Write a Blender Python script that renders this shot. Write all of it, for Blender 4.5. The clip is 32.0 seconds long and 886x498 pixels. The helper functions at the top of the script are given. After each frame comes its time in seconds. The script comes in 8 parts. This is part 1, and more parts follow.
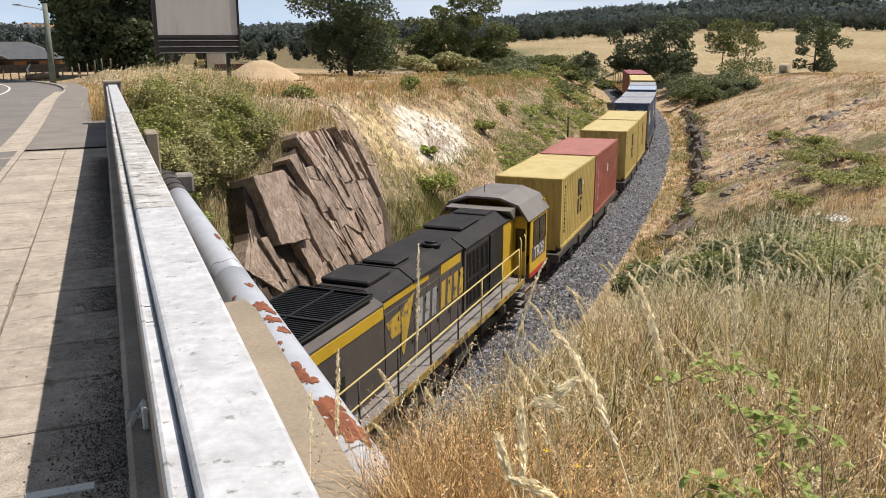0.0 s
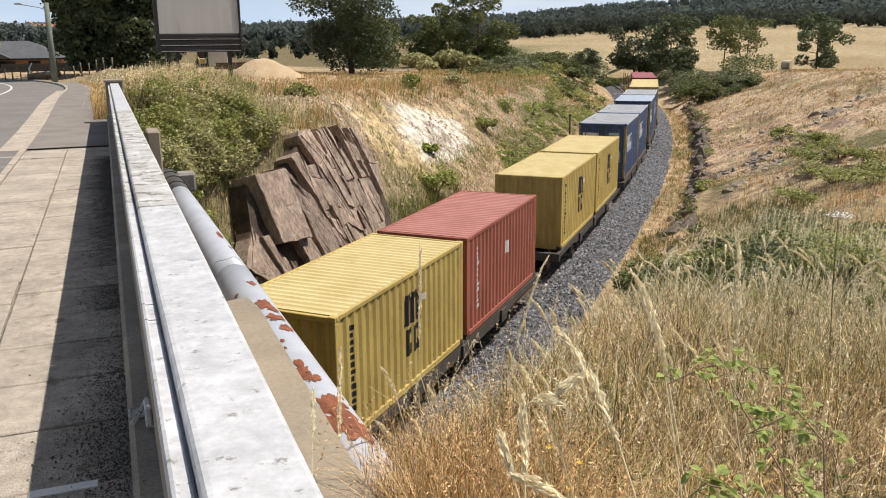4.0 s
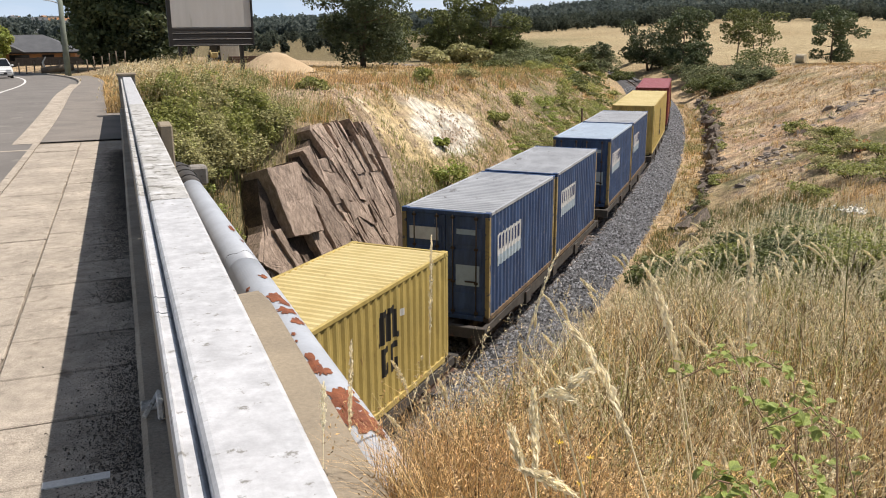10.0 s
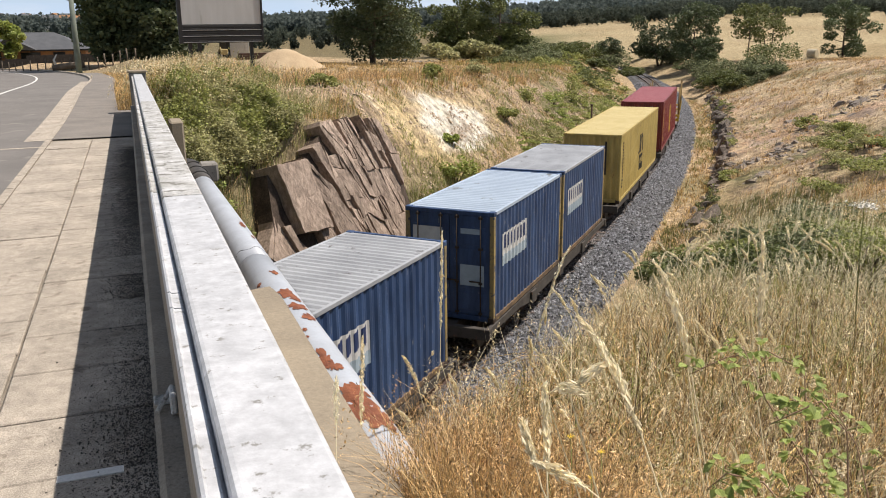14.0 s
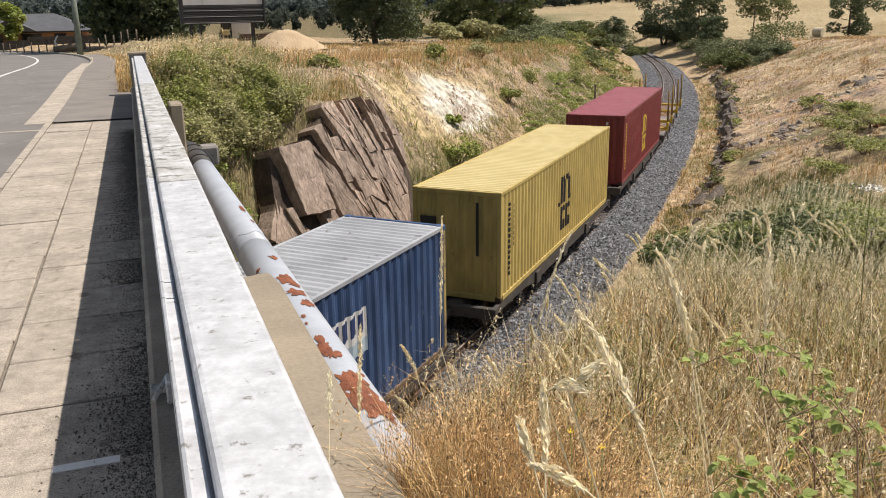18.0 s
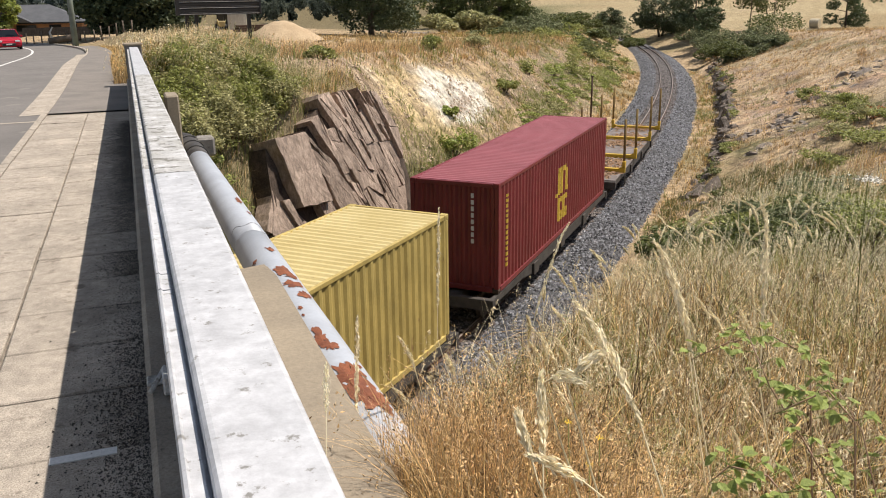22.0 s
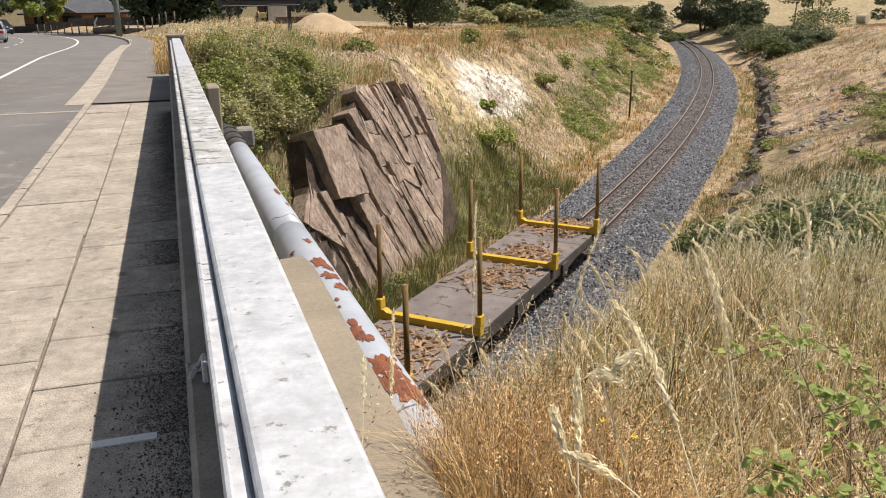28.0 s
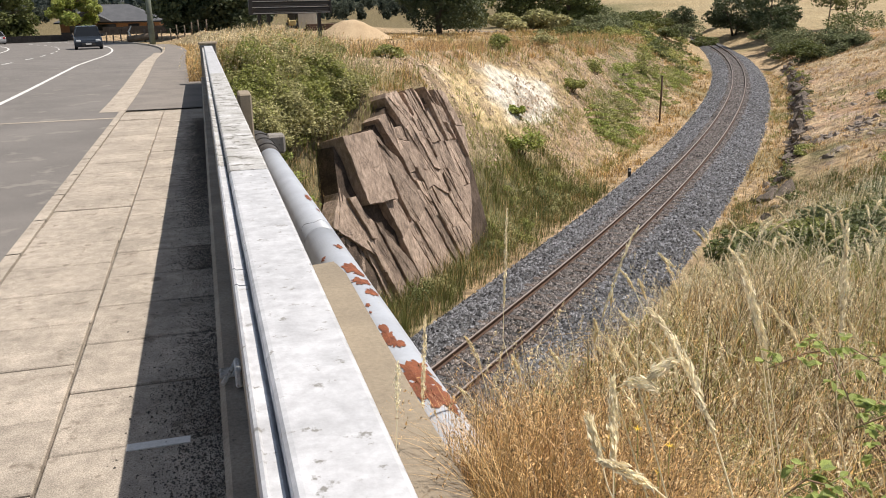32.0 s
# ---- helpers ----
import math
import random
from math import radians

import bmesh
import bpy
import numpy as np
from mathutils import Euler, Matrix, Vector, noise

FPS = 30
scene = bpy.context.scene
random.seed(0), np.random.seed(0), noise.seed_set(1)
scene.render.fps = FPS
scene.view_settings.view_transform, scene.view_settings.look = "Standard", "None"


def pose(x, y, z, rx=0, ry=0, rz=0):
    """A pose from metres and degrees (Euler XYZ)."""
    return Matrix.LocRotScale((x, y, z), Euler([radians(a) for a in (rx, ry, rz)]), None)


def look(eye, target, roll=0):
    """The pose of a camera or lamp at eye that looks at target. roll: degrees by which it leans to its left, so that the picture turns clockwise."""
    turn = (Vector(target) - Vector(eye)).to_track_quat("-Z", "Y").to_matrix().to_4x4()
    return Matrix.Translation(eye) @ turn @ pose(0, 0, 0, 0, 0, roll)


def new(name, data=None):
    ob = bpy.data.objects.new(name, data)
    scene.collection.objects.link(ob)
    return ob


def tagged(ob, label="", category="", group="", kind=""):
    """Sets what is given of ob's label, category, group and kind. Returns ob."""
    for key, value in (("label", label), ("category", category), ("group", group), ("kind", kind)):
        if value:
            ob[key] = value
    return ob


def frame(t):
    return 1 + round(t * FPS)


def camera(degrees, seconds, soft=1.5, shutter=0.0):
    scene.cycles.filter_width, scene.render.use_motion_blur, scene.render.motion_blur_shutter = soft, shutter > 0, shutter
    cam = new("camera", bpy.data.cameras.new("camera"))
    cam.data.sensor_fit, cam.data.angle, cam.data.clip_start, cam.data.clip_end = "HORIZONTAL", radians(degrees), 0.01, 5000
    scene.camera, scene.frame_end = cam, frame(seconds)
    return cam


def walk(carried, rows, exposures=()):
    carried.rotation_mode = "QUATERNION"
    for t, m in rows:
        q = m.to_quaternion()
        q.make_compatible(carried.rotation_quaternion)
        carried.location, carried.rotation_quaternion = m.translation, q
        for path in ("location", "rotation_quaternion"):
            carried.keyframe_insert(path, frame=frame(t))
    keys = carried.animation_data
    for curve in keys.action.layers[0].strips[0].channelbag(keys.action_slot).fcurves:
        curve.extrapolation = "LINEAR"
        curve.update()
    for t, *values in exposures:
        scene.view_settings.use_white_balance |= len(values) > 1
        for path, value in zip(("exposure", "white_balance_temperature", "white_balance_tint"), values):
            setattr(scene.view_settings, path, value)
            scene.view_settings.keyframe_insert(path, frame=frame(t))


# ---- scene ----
cam = camera(55.63, 32.0, soft=1.0)
PATH = [
    (0, pose(-0.007, -0.018, 1.819, 75.729, 0.128, -21.650)),
    (0.5, pose(-0.006, -0.024, 1.822, 75.586, 0.207, -21.701)),
    (1, pose(-0.005, -0.013, 1.816, 75.621, 0.313, -21.727)),
    (1.5, pose(-0.010, -0.025, 1.822, 75.735, 0.295, -21.684)),
    (2, pose(-0.013, -0.023, 1.823, 75.815, 0.198, -21.609)),
    (2.5, pose(-0.013, -0.023, 1.822, 75.825, 0.214, -21.560)),
    (3, pose(-0.011, -0.020, 1.819, 75.712, 0.218, -21.551)),
    (3.5, pose(-0.010, -0.022, 1.819, 75.621, 0.296, -21.595)),
    (5.5, pose(0.005, -0.012, 1.813, 75.359, 0.314, -21.258)),
    (6, pose(-0.001, -0.013, 1.813, 75.189, 0.217, -21.034)),
    (6.5, pose(-0.006, -0.024, 1.819, 75.018, 0.174, -20.891)),
    (7, pose(-0.005, -0.020, 1.816, 74.915, 0.223, -20.858)),
    (7.5, pose(-0.005, -0.018, 1.816, 74.881, 0.381, -20.922)),
    (8, pose(-0.001, -0.018, 1.815, 74.909, 0.495, -20.984)),
    (8.5, pose(-0.003, -0.024, 1.819, 74.938, 0.580, -20.959)),
    (9, pose(-0.005, -0.018, 1.816, 75.014, 0.531, -20.894)),
    (9.5, pose(-0.005, -0.018, 1.816, 75.099, 0.470, -20.802)),
    (10, pose(-0.005, -0.017, 1.817, 75.181, 0.353, -20.780)),
    (10.5, pose(-0.007, -0.018, 1.818, 75.269, 0.290, -20.738)),
    (11, pose(-0.008, -0.022, 1.820, 75.305, 0.207, -20.691)),
    (11.5, pose(-0.013, -0.021, 1.820, 75.320, 0.162, -20.602)),
    (12, pose(-0.013, -0.017, 1.820, 75.314, 0.224, -20.436)),
    (12.5, pose(-0.014, -0.023, 1.820, 75.268, 0.270, -20.271)),
    (13, pose(-0.015, -0.021, 1.820, 75.182, 0.352, -20.161)),
    (13.5, pose(-0.014, -0.025, 1.819, 75.095, 0.441, -20.108)),
    (14, pose(-0.015, -0.028, 1.818, 74.937, 0.555, -20.167)),
    (14.5, pose(-0.015, -0.025, 1.819, 74.739, 0.615, -20.340)),
    (16.5, pose(0.015, 0.021, 1.821, 74.421, 0.605, -20.756)),
    (17, pose(0.018, 0.022, 1.823, 74.213, 0.630, -20.562)),
    (17.5, pose(0.026, 0.033, 1.822, 73.936, 0.717, -20.281)),
    (18, pose(0.026, 0.031, 1.823, 73.649, 0.763, -19.986)),
    (18.5, pose(0.022, 0.037, 1.821, 73.427, 0.769, -19.774)),
    (19, pose(0.021, 0.040, 1.821, 73.232, 0.685, -19.728)),
    (19.5, pose(0.022, 0.044, 1.817, 73.085, 0.619, -19.874)),
    (20, pose(0.022, 0.036, 1.822, 73.032, 0.593, -20.125)),
    (20.5, pose(0.024, 0.039, 1.821, 73.063, 0.584, -20.348)),
    (21, pose(0.029, 0.041, 1.818, 73.110, 0.647, -20.435)),
    (21.5, pose(0.029, 0.039, 1.819, 73.121, 0.680, -20.371)),
    (22, pose(0.027, 0.037, 1.819, 73.089, 0.745, -20.209)),
    (22.5, pose(0.023, 0.035, 1.823, 72.979, 0.744, -19.958)),
    (23, pose(0.023, 0.036, 1.820, 72.875, 0.762, -19.691)),
    (23.5, pose(0.020, 0.038, 1.818, 72.751, 0.702, -19.417)),
    (24, pose(0.018, 0.029, 1.821, 72.625, 0.678, -19.175)),
    (24.5, pose(0.017, 0.034, 1.819, 72.467, 0.695, -18.916)),
    (25, pose(0.018, 0.023, 1.825, 72.375, 0.645, -18.608)),
    (25.5, pose(0.016, 0.030, 1.824, 72.415, 0.615, -18.276)),
    (27.5, pose(0.017, 0.034, 1.827, 72.701, 0.519, -17.817)),
    (28, pose(0.016, 0.030, 1.828, 72.660, 0.477, -17.641)),
    (28.5, pose(0.014, 0.031, 1.829, 72.639, 0.508, -17.253)),
    (29, pose(0.005, 0.024, 1.831, 72.675, 0.681, -16.749)),
    (29.5, pose(0.003, 0.022, 1.837, 72.722, 0.826, -16.212)),
    (30, pose(0.003, 0.025, 1.835, 72.855, 0.974, -15.811)),
    (30.5, pose(0.001, 0.021, 1.837, 72.930, 1.023, -15.600)),
    (31, pose(0.001, 0.015, 1.839, 72.943, 1.055, -15.587)),
    (31.5, pose(0.001, 0.021, 1.835, 72.964, 0.963, -15.648)),
    (32, pose(0.002, 0.030, 1.832, 73.073, 0.924, -15.759)),
]
walk(cam, PATH)

# ---- light ----
SUN = Vector((0.505, -0.06, 0.94)).normalized()
world = bpy.data.worlds.new("sky")
scene.world = world
world.use_nodes = True
wn, wl = world.node_tree.nodes, world.node_tree.links
wn.clear()
w_out = wn.new("ShaderNodeOutputWorld")
w_bg = wn.new("ShaderNodeBackground")
w_sky = wn.new("ShaderNodeTexSky")
w_sky.sky_type, w_sky.sun_disc = "NISHITA", False
w_sky.sun_elevation = math.asin(SUN.z)
w_sky.sun_rotation = math.atan2(SUN.x, SUN.y)
w_sky.air_density, w_sky.dust_density, w_sky.ozone_density = 1.0, 1.0, 1.0
w_geo = wn.new("ShaderNodeTexCoord")
w_map = wn.new("ShaderNodeMapping")
w_map.inputs["Scale"].default_value = (2.2, 2.2, 9.0)
w_noise = wn.new("ShaderNodeTexNoise")
w_noise.inputs["Scale"].default_value = 1.6
w_noise.inputs["Detail"].default_value = 7.0
w_noise.inputs["Roughness"].default_value = 0.58
w_ramp = wn.new("ShaderNodeValToRGB")
w_ramp.color_ramp.elements[0].position, w_ramp.color_ramp.elements[1].position = 0.50, 0.72
w_mix = wn.new("ShaderNodeMix")
w_mix.data_type = "RGBA"
w_mix.inputs["B"].default_value = (10.2, 11.2, 12.8, 1)
wl.new(w_geo.outputs["Generated"], w_map.inputs["Vector"])
wl.new(w_map.outputs["Vector"], w_noise.inputs["Vector"])
wl.new(w_noise.outputs["Fac"], w_ramp.inputs["Fac"])
wl.new(w_ramp.outputs["Color"], w_mix.inputs["Factor"])
w_tint = wn.new("ShaderNodeMix")
w_tint.data_type, w_tint.blend_type = "RGBA", "MULTIPLY"
w_tint.inputs["Factor"].default_value = 1.0
w_tint.inputs["B"].default_value = (1.08, 1.0, 0.92, 1)
wl.new(w_sky.outputs["Color"], w_tint.inputs["A"])
# pale blue haze towards the horizon
w_sep = wn.new("ShaderNodeSeparateXYZ")
w_low = wn.new("ShaderNodeMapRange")
w_low.inputs["From Min"].default_value, w_low.inputs["From Max"].default_value = 0.0, 0.20
w_low.inputs["To Min"].default_value, w_low.inputs["To Max"].default_value = 1.0, 0.0
w_haze = wn.new("ShaderNodeMix")
w_haze.data_type = "RGBA"
w_haze.inputs["B"].default_value = (8.2, 10.4, 13.4, 1)
wl.new(w_geo.outputs["Generated"], w_sep.inputs["Vector"])
wl.new(w_sep.outputs["Z"], w_low.inputs["Value"])
wl.new(w_low.outputs["Result"], w_haze.inputs["Factor"])
wl.new(w_tint.outputs["Result"], w_haze.inputs["A"])
wl.new(w_haze.outputs["Result"], w_mix.inputs["A"])
wl.new(w_mix.outputs["Result"], w_bg.inputs["Color"])
w_bg.inputs["Strength"].default_value = 0.064
wl.new(w_bg.outputs["Background"], w_out.inputs["Surface"])
sun = new("sun", bpy.data.lights.new("sun", "SUN"))
sun.data.energy, sun.data.angle, sun.data.color = 4.9, radians(0.6), (1.0, 0.925, 0.85)
sun.matrix_world = look(SUN * 200, (0, 0, 0))
scene.view_settings.exposure = 0.2
scene.view_settings.use_white_balance = True
scene.view_settings.white_balance_temperature = 6640
scene.view_settings.white_balance_tint = 10.0

# ---- tools ----
rng = np.random.default_rng(7)


def part(name, bm, material, parent=None, label=""):
    """Links a bmesh as one mesh object, under a thing or a part."""
    me = bpy.data.meshes.new(name)
    bm.to_mesh(me)
    bm.free()
    if material is not None:
        for m in (material if isinstance(material, (list, tuple)) else (material,)):
            me.materials.append(m)
    ob = new(name, me)
    ob.parent = parent
    if label:
        ob["label"] = label
    return ob


def thing(name, label, category, group="", m=None, kind=""):
    ob = new(name)
    ob.empty_display_size = 0.2
    if m is not None:
        ob.matrix_basis = m
    return tagged(ob, label, category, group, kind)


def sheet(name, verts, faces, material, parent=None, smooth=False):
    """A mesh object from arrays of corners and of equal faces."""
    me = bpy.data.meshes.new(name)
    verts, faces = np.asarray(verts, np.float32), np.asarray(faces, np.int32)
    n, k = faces.shape
    me.vertices.add(len(verts))
    me.vertices.foreach_set("co", verts.ravel())
    me.loops.add(n * k)
    me.loops.foreach_set("vertex_index", faces.ravel())
    me.polygons.add(n)
    me.polygons.foreach_set("loop_start", np.arange(0, n * k, k, dtype=np.int32))
    me.polygons.foreach_set("loop_total", np.full(n, k, np.int32))
    me.polygons.foreach_set("use_smooth", np.full(n, smooth))
    me.update(calc_edges=True)
    me.validate()
    if material is not None:
        me.materials.append(material)
    ob = new(name, me)
    ob.parent = parent
    return ob


def cbox(bm, lo, hi, b=0.0, mi=0):
    """A box with chamfered edges."""
    lo, hi = Vector(lo), Vector(hi)
    if b <= 0:
        v = [bm.verts.new((x, y, z)) for x in (lo.x, hi.x) for y in (lo.y, hi.y) for z in (lo.z, hi.z)]
        for f in ((0, 1, 3, 2), (4, 6, 7, 5), (0, 4, 5, 1), (2, 3, 7, 6), (0, 2, 6, 4), (1, 5, 7, 3)):
            bm.faces.new([v[i] for i in f]).material_index = mi
        return
    b = min(b, 0.45 * min(hi - lo))
    v = {}
    for i in range(8):
        s = [(i >> a) & 1 for a in range(3)]
        for a in range(3):
            co = [(hi[k] if s[k] else lo[k]) + (0 if k == a else (-b if s[k] else b)) for k in range(3)]
            v[i, a] = bm.verts.new(co)
    for a in range(3):
        p, q = (a + 1) % 3, (a + 2) % 3
        for side in (0, 1):
            ring = [(side << a) | (x << p) | (y << q) for x, y in ((0, 0), (1, 0), (1, 1), (0, 1))]
            f = [v[i, a] for i in ring]
            bm.faces.new(f if side else f[::-1]).material_index = mi
        for x in (0, 1):
            for y in (0, 1):
                i0, i1 = (x << p) | (y << q), (1 << a) | (x << p) | (y << q)
                f = [v[i0, p], v[i1, p], v[i1, q], v[i0, q]]
                bm.faces.new(f if x != y else f[::-1]).material_index = mi
    for i in range(8):
        f = [v[i, 0], v[i, 1], v[i, 2]]
        bm.faces.new(f if bin(i).count("1") % 2 else f[::-1]).material_index = mi


def prism(bm, poly, a, b, axis="y", mi=0):
    """A polygon swept from a to b along an axis; the polygon lies in the other two, in their order."""
    def at(p, w):
        return {"x": (w, p[0], p[1]), "y": (p[0], w, p[1]), "z": (p[0], p[1], w)}[axis]
    u, v = [bm.verts.new(at(p, a)) for p in poly], [bm.verts.new(at(p, b)) for p in poly]
    faces = [bm.faces.new(u[::-1]), bm.faces.new(v)]
    for i in range(len(poly)):
        j = (i + 1) % len(poly)
        faces.append(bm.faces.new((u[i], u[j], v[j], v[i])))
    for f in faces:
        f.material_index = mi
    bmesh.ops.recalc_face_normals(bm, faces=faces)


def tube(bm, points, radius, n=8, mi=0, caps=True):
    """A round bar along points; radius is a number or one for each point."""
    points = [Vector(p) for p in points]
    radii = radius if isinstance(radius, (list, tuple)) else [radius] * len(points)
    rings = []
    for i, p in enumerate(points):
        d = (points[min(i + 1, len(points) - 1)] - points[max(i - 1, 0)]).normalized()
        e = d.orthogonal().normalized() if i == 0 else (e - d * e.dot(d)).normalized()
        g = d.cross(e)
        rings.append([bm.verts.new(p + (e * math.cos(k * math.tau / n) + g * math.sin(k * math.tau / n)) * radii[i]) for k in range(n)])
    for r0, r1 in zip(rings, rings[1:]):
        for k in range(n):
            f = bm.faces.new((r0[k], r0[(k + 1) % n], r1[(k + 1) % n], r1[k]))
            f.smooth, f.material_index = True, mi
    if caps:
        bm.faces.new(rings[0][::-1]).material_index = mi
        bm.faces.new(rings[-1]).material_index = mi


def box_part(name, lo, hi, material, parent, b=0.0, label=""):
    bm = bmesh.new()
    cbox(bm, lo, hi, b)
    return part(name, bm, material, parent, label)


def tube_part(name, points, radius, material, parent, n=8, label=""):
    bm = bmesh.new()
    tube(bm, points, radius, n)
    return part(name, bm, material, parent, label)


_grid = np.random.default_rng(3).random((256, 256))


def lattice(x, y):
    xi, yi = np.floor(x).astype(int), np.floor(y).astype(int)
    fx, fy = x - xi, y - yi
    fx, fy = fx * fx * (3 - 2 * fx), fy * fy * (3 - 2 * fy)
    g = lambda i, j: _grid[i % 256, j % 256]
    return (g(xi, yi) * (1 - fx) + g(xi + 1, yi) * fx) * (1 - fy) + (g(xi, yi + 1) * (1 - fx) + g(xi + 1, yi + 1) * fx) * fy


def rough(x, y, size=1.0, octaves=4):
    """Smooth noise between about -1 and 1 over the plan."""
    x, y = np.asarray(x, float) / size, np.asarray(y, float) / size
    total, amp = 0.0, 0.5
    for k in range(octaves):
        total = total + amp * (lattice(x + 17.3 * k, y + 9.1 * k) * 2 - 1)
        x, y, amp = x * 2.03, y * 2.03, amp * 0.5
    return total


def ramp(x, a, b):
    u = np.clip((np.asarray(x, float) - a) / (b - a), 0, 1)
    return u * u * (3 - 2 * u)

# ---- materials ----
def material(name, c1, c2, scale=3.0, fine=60.0, rough=0.8, bump=0.3, metal=0.0, spot=None, spot_scale=6.0, spot_from=0.6, vary=0.12,
             stretch=(1, 1, 1), attribute="", random=0.0, distance=0.01, translucent=0.0, mid=0.0, mid_vary=0.0, island=0.0):
    """Two colours mixed by broad noise, broken by fine noise, with stains of a third colour; all in the object's metres."""
    m = bpy.data.materials.new(name)
    m.use_nodes = True
    n, l = m.node_tree.nodes, m.node_tree.links
    bsdf = n["Principled BSDF"]
    tc = n.new("ShaderNodeTexCoord")
    mp = n.new("ShaderNodeMapping")
    mp.inputs["Scale"].default_value = stretch
    l.new(tc.outputs["Object"], mp.inputs["Vector"])

    def noise_node(s, detail=4.0, r=0.55):
        t = n.new("ShaderNodeTexNoise")
        t.inputs["Scale"].default_value, t.inputs["Detail"].default_value, t.inputs["Roughness"].default_value = s, detail, r
        l.new(mp.outputs["Vector"], t.inputs["Vector"])
        return t.outputs["Fac"]

    def mix(fac, a, b, mode="MIX"):
        t = n.new("ShaderNodeMix")
        t.data_type, t.blend_type = "RGBA", mode
        for key, value in (("Factor", fac), ("A", a), ("B", b)):
            if isinstance(value, (int, float)):
                t.inputs[key].default_value = value
            elif isinstance(value, tuple):
                t.inputs[key].default_value = (*value, 1)
            else:
                l.new(value, t.inputs[key])
        return t.outputs["Result"]

    def span(value, lo, hi, a=0.0, b=1.0):
        t = n.new("ShaderNodeMapRange")
        for key, v in zip(("From Min", "From Max", "To Min", "To Max"), (lo, hi, a, b)):
            t.inputs[key].default_value = v
        l.new(value, t.inputs["Value"])
        return t.outputs["Result"]

    broad, grain = noise_node(scale), noise_node(fine, 3.0, 0.7)
    if attribute:
        at = n.new("ShaderNodeAttribute")
        at.attribute_name = attribute
        colour = mix(span(broad, 0.35, 0.65), at.outputs["Color"], mix(1.0, at.outputs["Color"], c2, "MULTIPLY"))
    else:
        colour = mix(span(broad, 0.35, 0.65), c1, c2)
    g = span(grain, 0.3, 0.7, 1.0 - vary, 1.0 + vary)
    rgb = n.new("ShaderNodeCombineColor")
    for key in ("Red", "Green", "Blue"):
        l.new(g, rgb.inputs[key])
    colour = mix(1.0, colour, rgb.outputs["Color"], "MULTIPLY")
    if mid:
        patches = span(noise_node(mid, 5.0, 0.6), 0.36, 0.64, 1.0 - mid_vary, 1.0 + mid_vary)
        rgb3 = n.new("ShaderNodeCombineColor")
        for key in ("Red", "Green", "Blue"):
            l.new(patches, rgb3.inputs[key])
        colour = mix(1.0, colour, rgb3.outputs["Color"], "MULTIPLY")
    if spot is not None:
        colour = mix(span(noise_node(spot_scale, 6.0, 0.65), spot_from, spot_from + 0.06), colour, spot)
    if random:
        info = n.new("ShaderNodeObjectInfo")
        geo = n.new("ShaderNodeNewGeometry")
        add = n.new("ShaderNodeMath")
        add.operation = "ADD"
        l.new(info.outputs["Random"], add.inputs[0])
        l.new(geo.outputs["Random Per Island"], add.inputs[1])
        half = span(add.outputs[0], 0.0, 2.0, 1.0 - random, 1.0 + random)
        rgb2 = n.new("ShaderNodeCombineColor")
        for key in ("Red", "Green", "Blue"):
            l.new(half, rgb2.inputs[key])
        colour = mix(1.0, colour, rgb2.outputs["Color"], "MULTIPLY")
    if island:
        piece = n.new("ShaderNodeNewGeometry")
        tone_ = span(piece.outputs["Random Per Island"], 0.0, 1.0, 1.0 - island, 1.0 + island)
        rgb4 = n.new("ShaderNodeCombineColor")
        for key in ("Red", "Green", "Blue"):
            l.new(tone_, rgb4.inputs[key])
        colour = mix(1.0, colour, rgb4.outputs["Color"], "MULTIPLY")
    l.new(colour, bsdf.inputs["Base Color"])
    bsdf.inputs["Roughness"].default_value, bsdf.inputs["Metallic"].default_value = rough, metal
    if rough > 0.6:
        bsdf.inputs["Specular IOR Level"].default_value = 0.25
    if bump:
        b = n.new("ShaderNodeBump")
        b.inputs["Strength"].default_value, b.inputs["Distance"].default_value = bump, distance
        l.new(grain, b.inputs["Height"])
        l.new(b.outputs["Normal"], bsdf.inputs["Normal"])
    if translucent:
        tr = n.new("ShaderNodeBsdfTranslucent")
        l.new(colour, tr.inputs["Color"])
        ms = n.new("ShaderNodeMixShader")
        ms.inputs[0].default_value = translucent
        l.new(bsdf.outputs[0], ms.inputs[1])
        l.new(tr.outputs[0], ms.inputs[2])
        l.new(ms.outputs[0], n["Material Output"].inputs["Surface"])
    return m


def plain(name, c, rough=0.5, metal=0.0):
    return material(name, c, tuple(0.85 * v for v in c), 5.0, 90.0, rough, 0.05, metal, vary=0.06)


GROUND = material("ground", (1, 1, 1), (0.72, 0.70, 0.62), 0.7, 22.0, 0.95, 0.8, attribute="tone", vary=0.4, distance=0.08, mid=2.6, mid_vary=0.42)
ROCK = material("brown_rock", (0.40, 0.312, 0.25), (0.26, 0.20, 0.16), 1.6, 40.0, 0.8, 0.7, spot=(0.19, 0.15, 0.125), spot_scale=1.6, spot_from=0.62, mid=6.0, mid_vary=0.28,
                stretch=(1.8, 1.8, 0.8), random=0.42, distance=0.025, vary=0.24)
SHADEDROCK = material("shaded_rock", (0.06, 0.045, 0.036), (0.12, 0.09, 0.07), 2.0, 16.0, 0.95, 0.8, distance=0.04, vary=0.3)
GREYROCK = material("grey_rock", (0.19, 0.165, 0.145), (0.29, 0.25, 0.215), 2.4, 18.0, 0.9, 0.8, random=0.3, distance=0.03, vary=0.25)
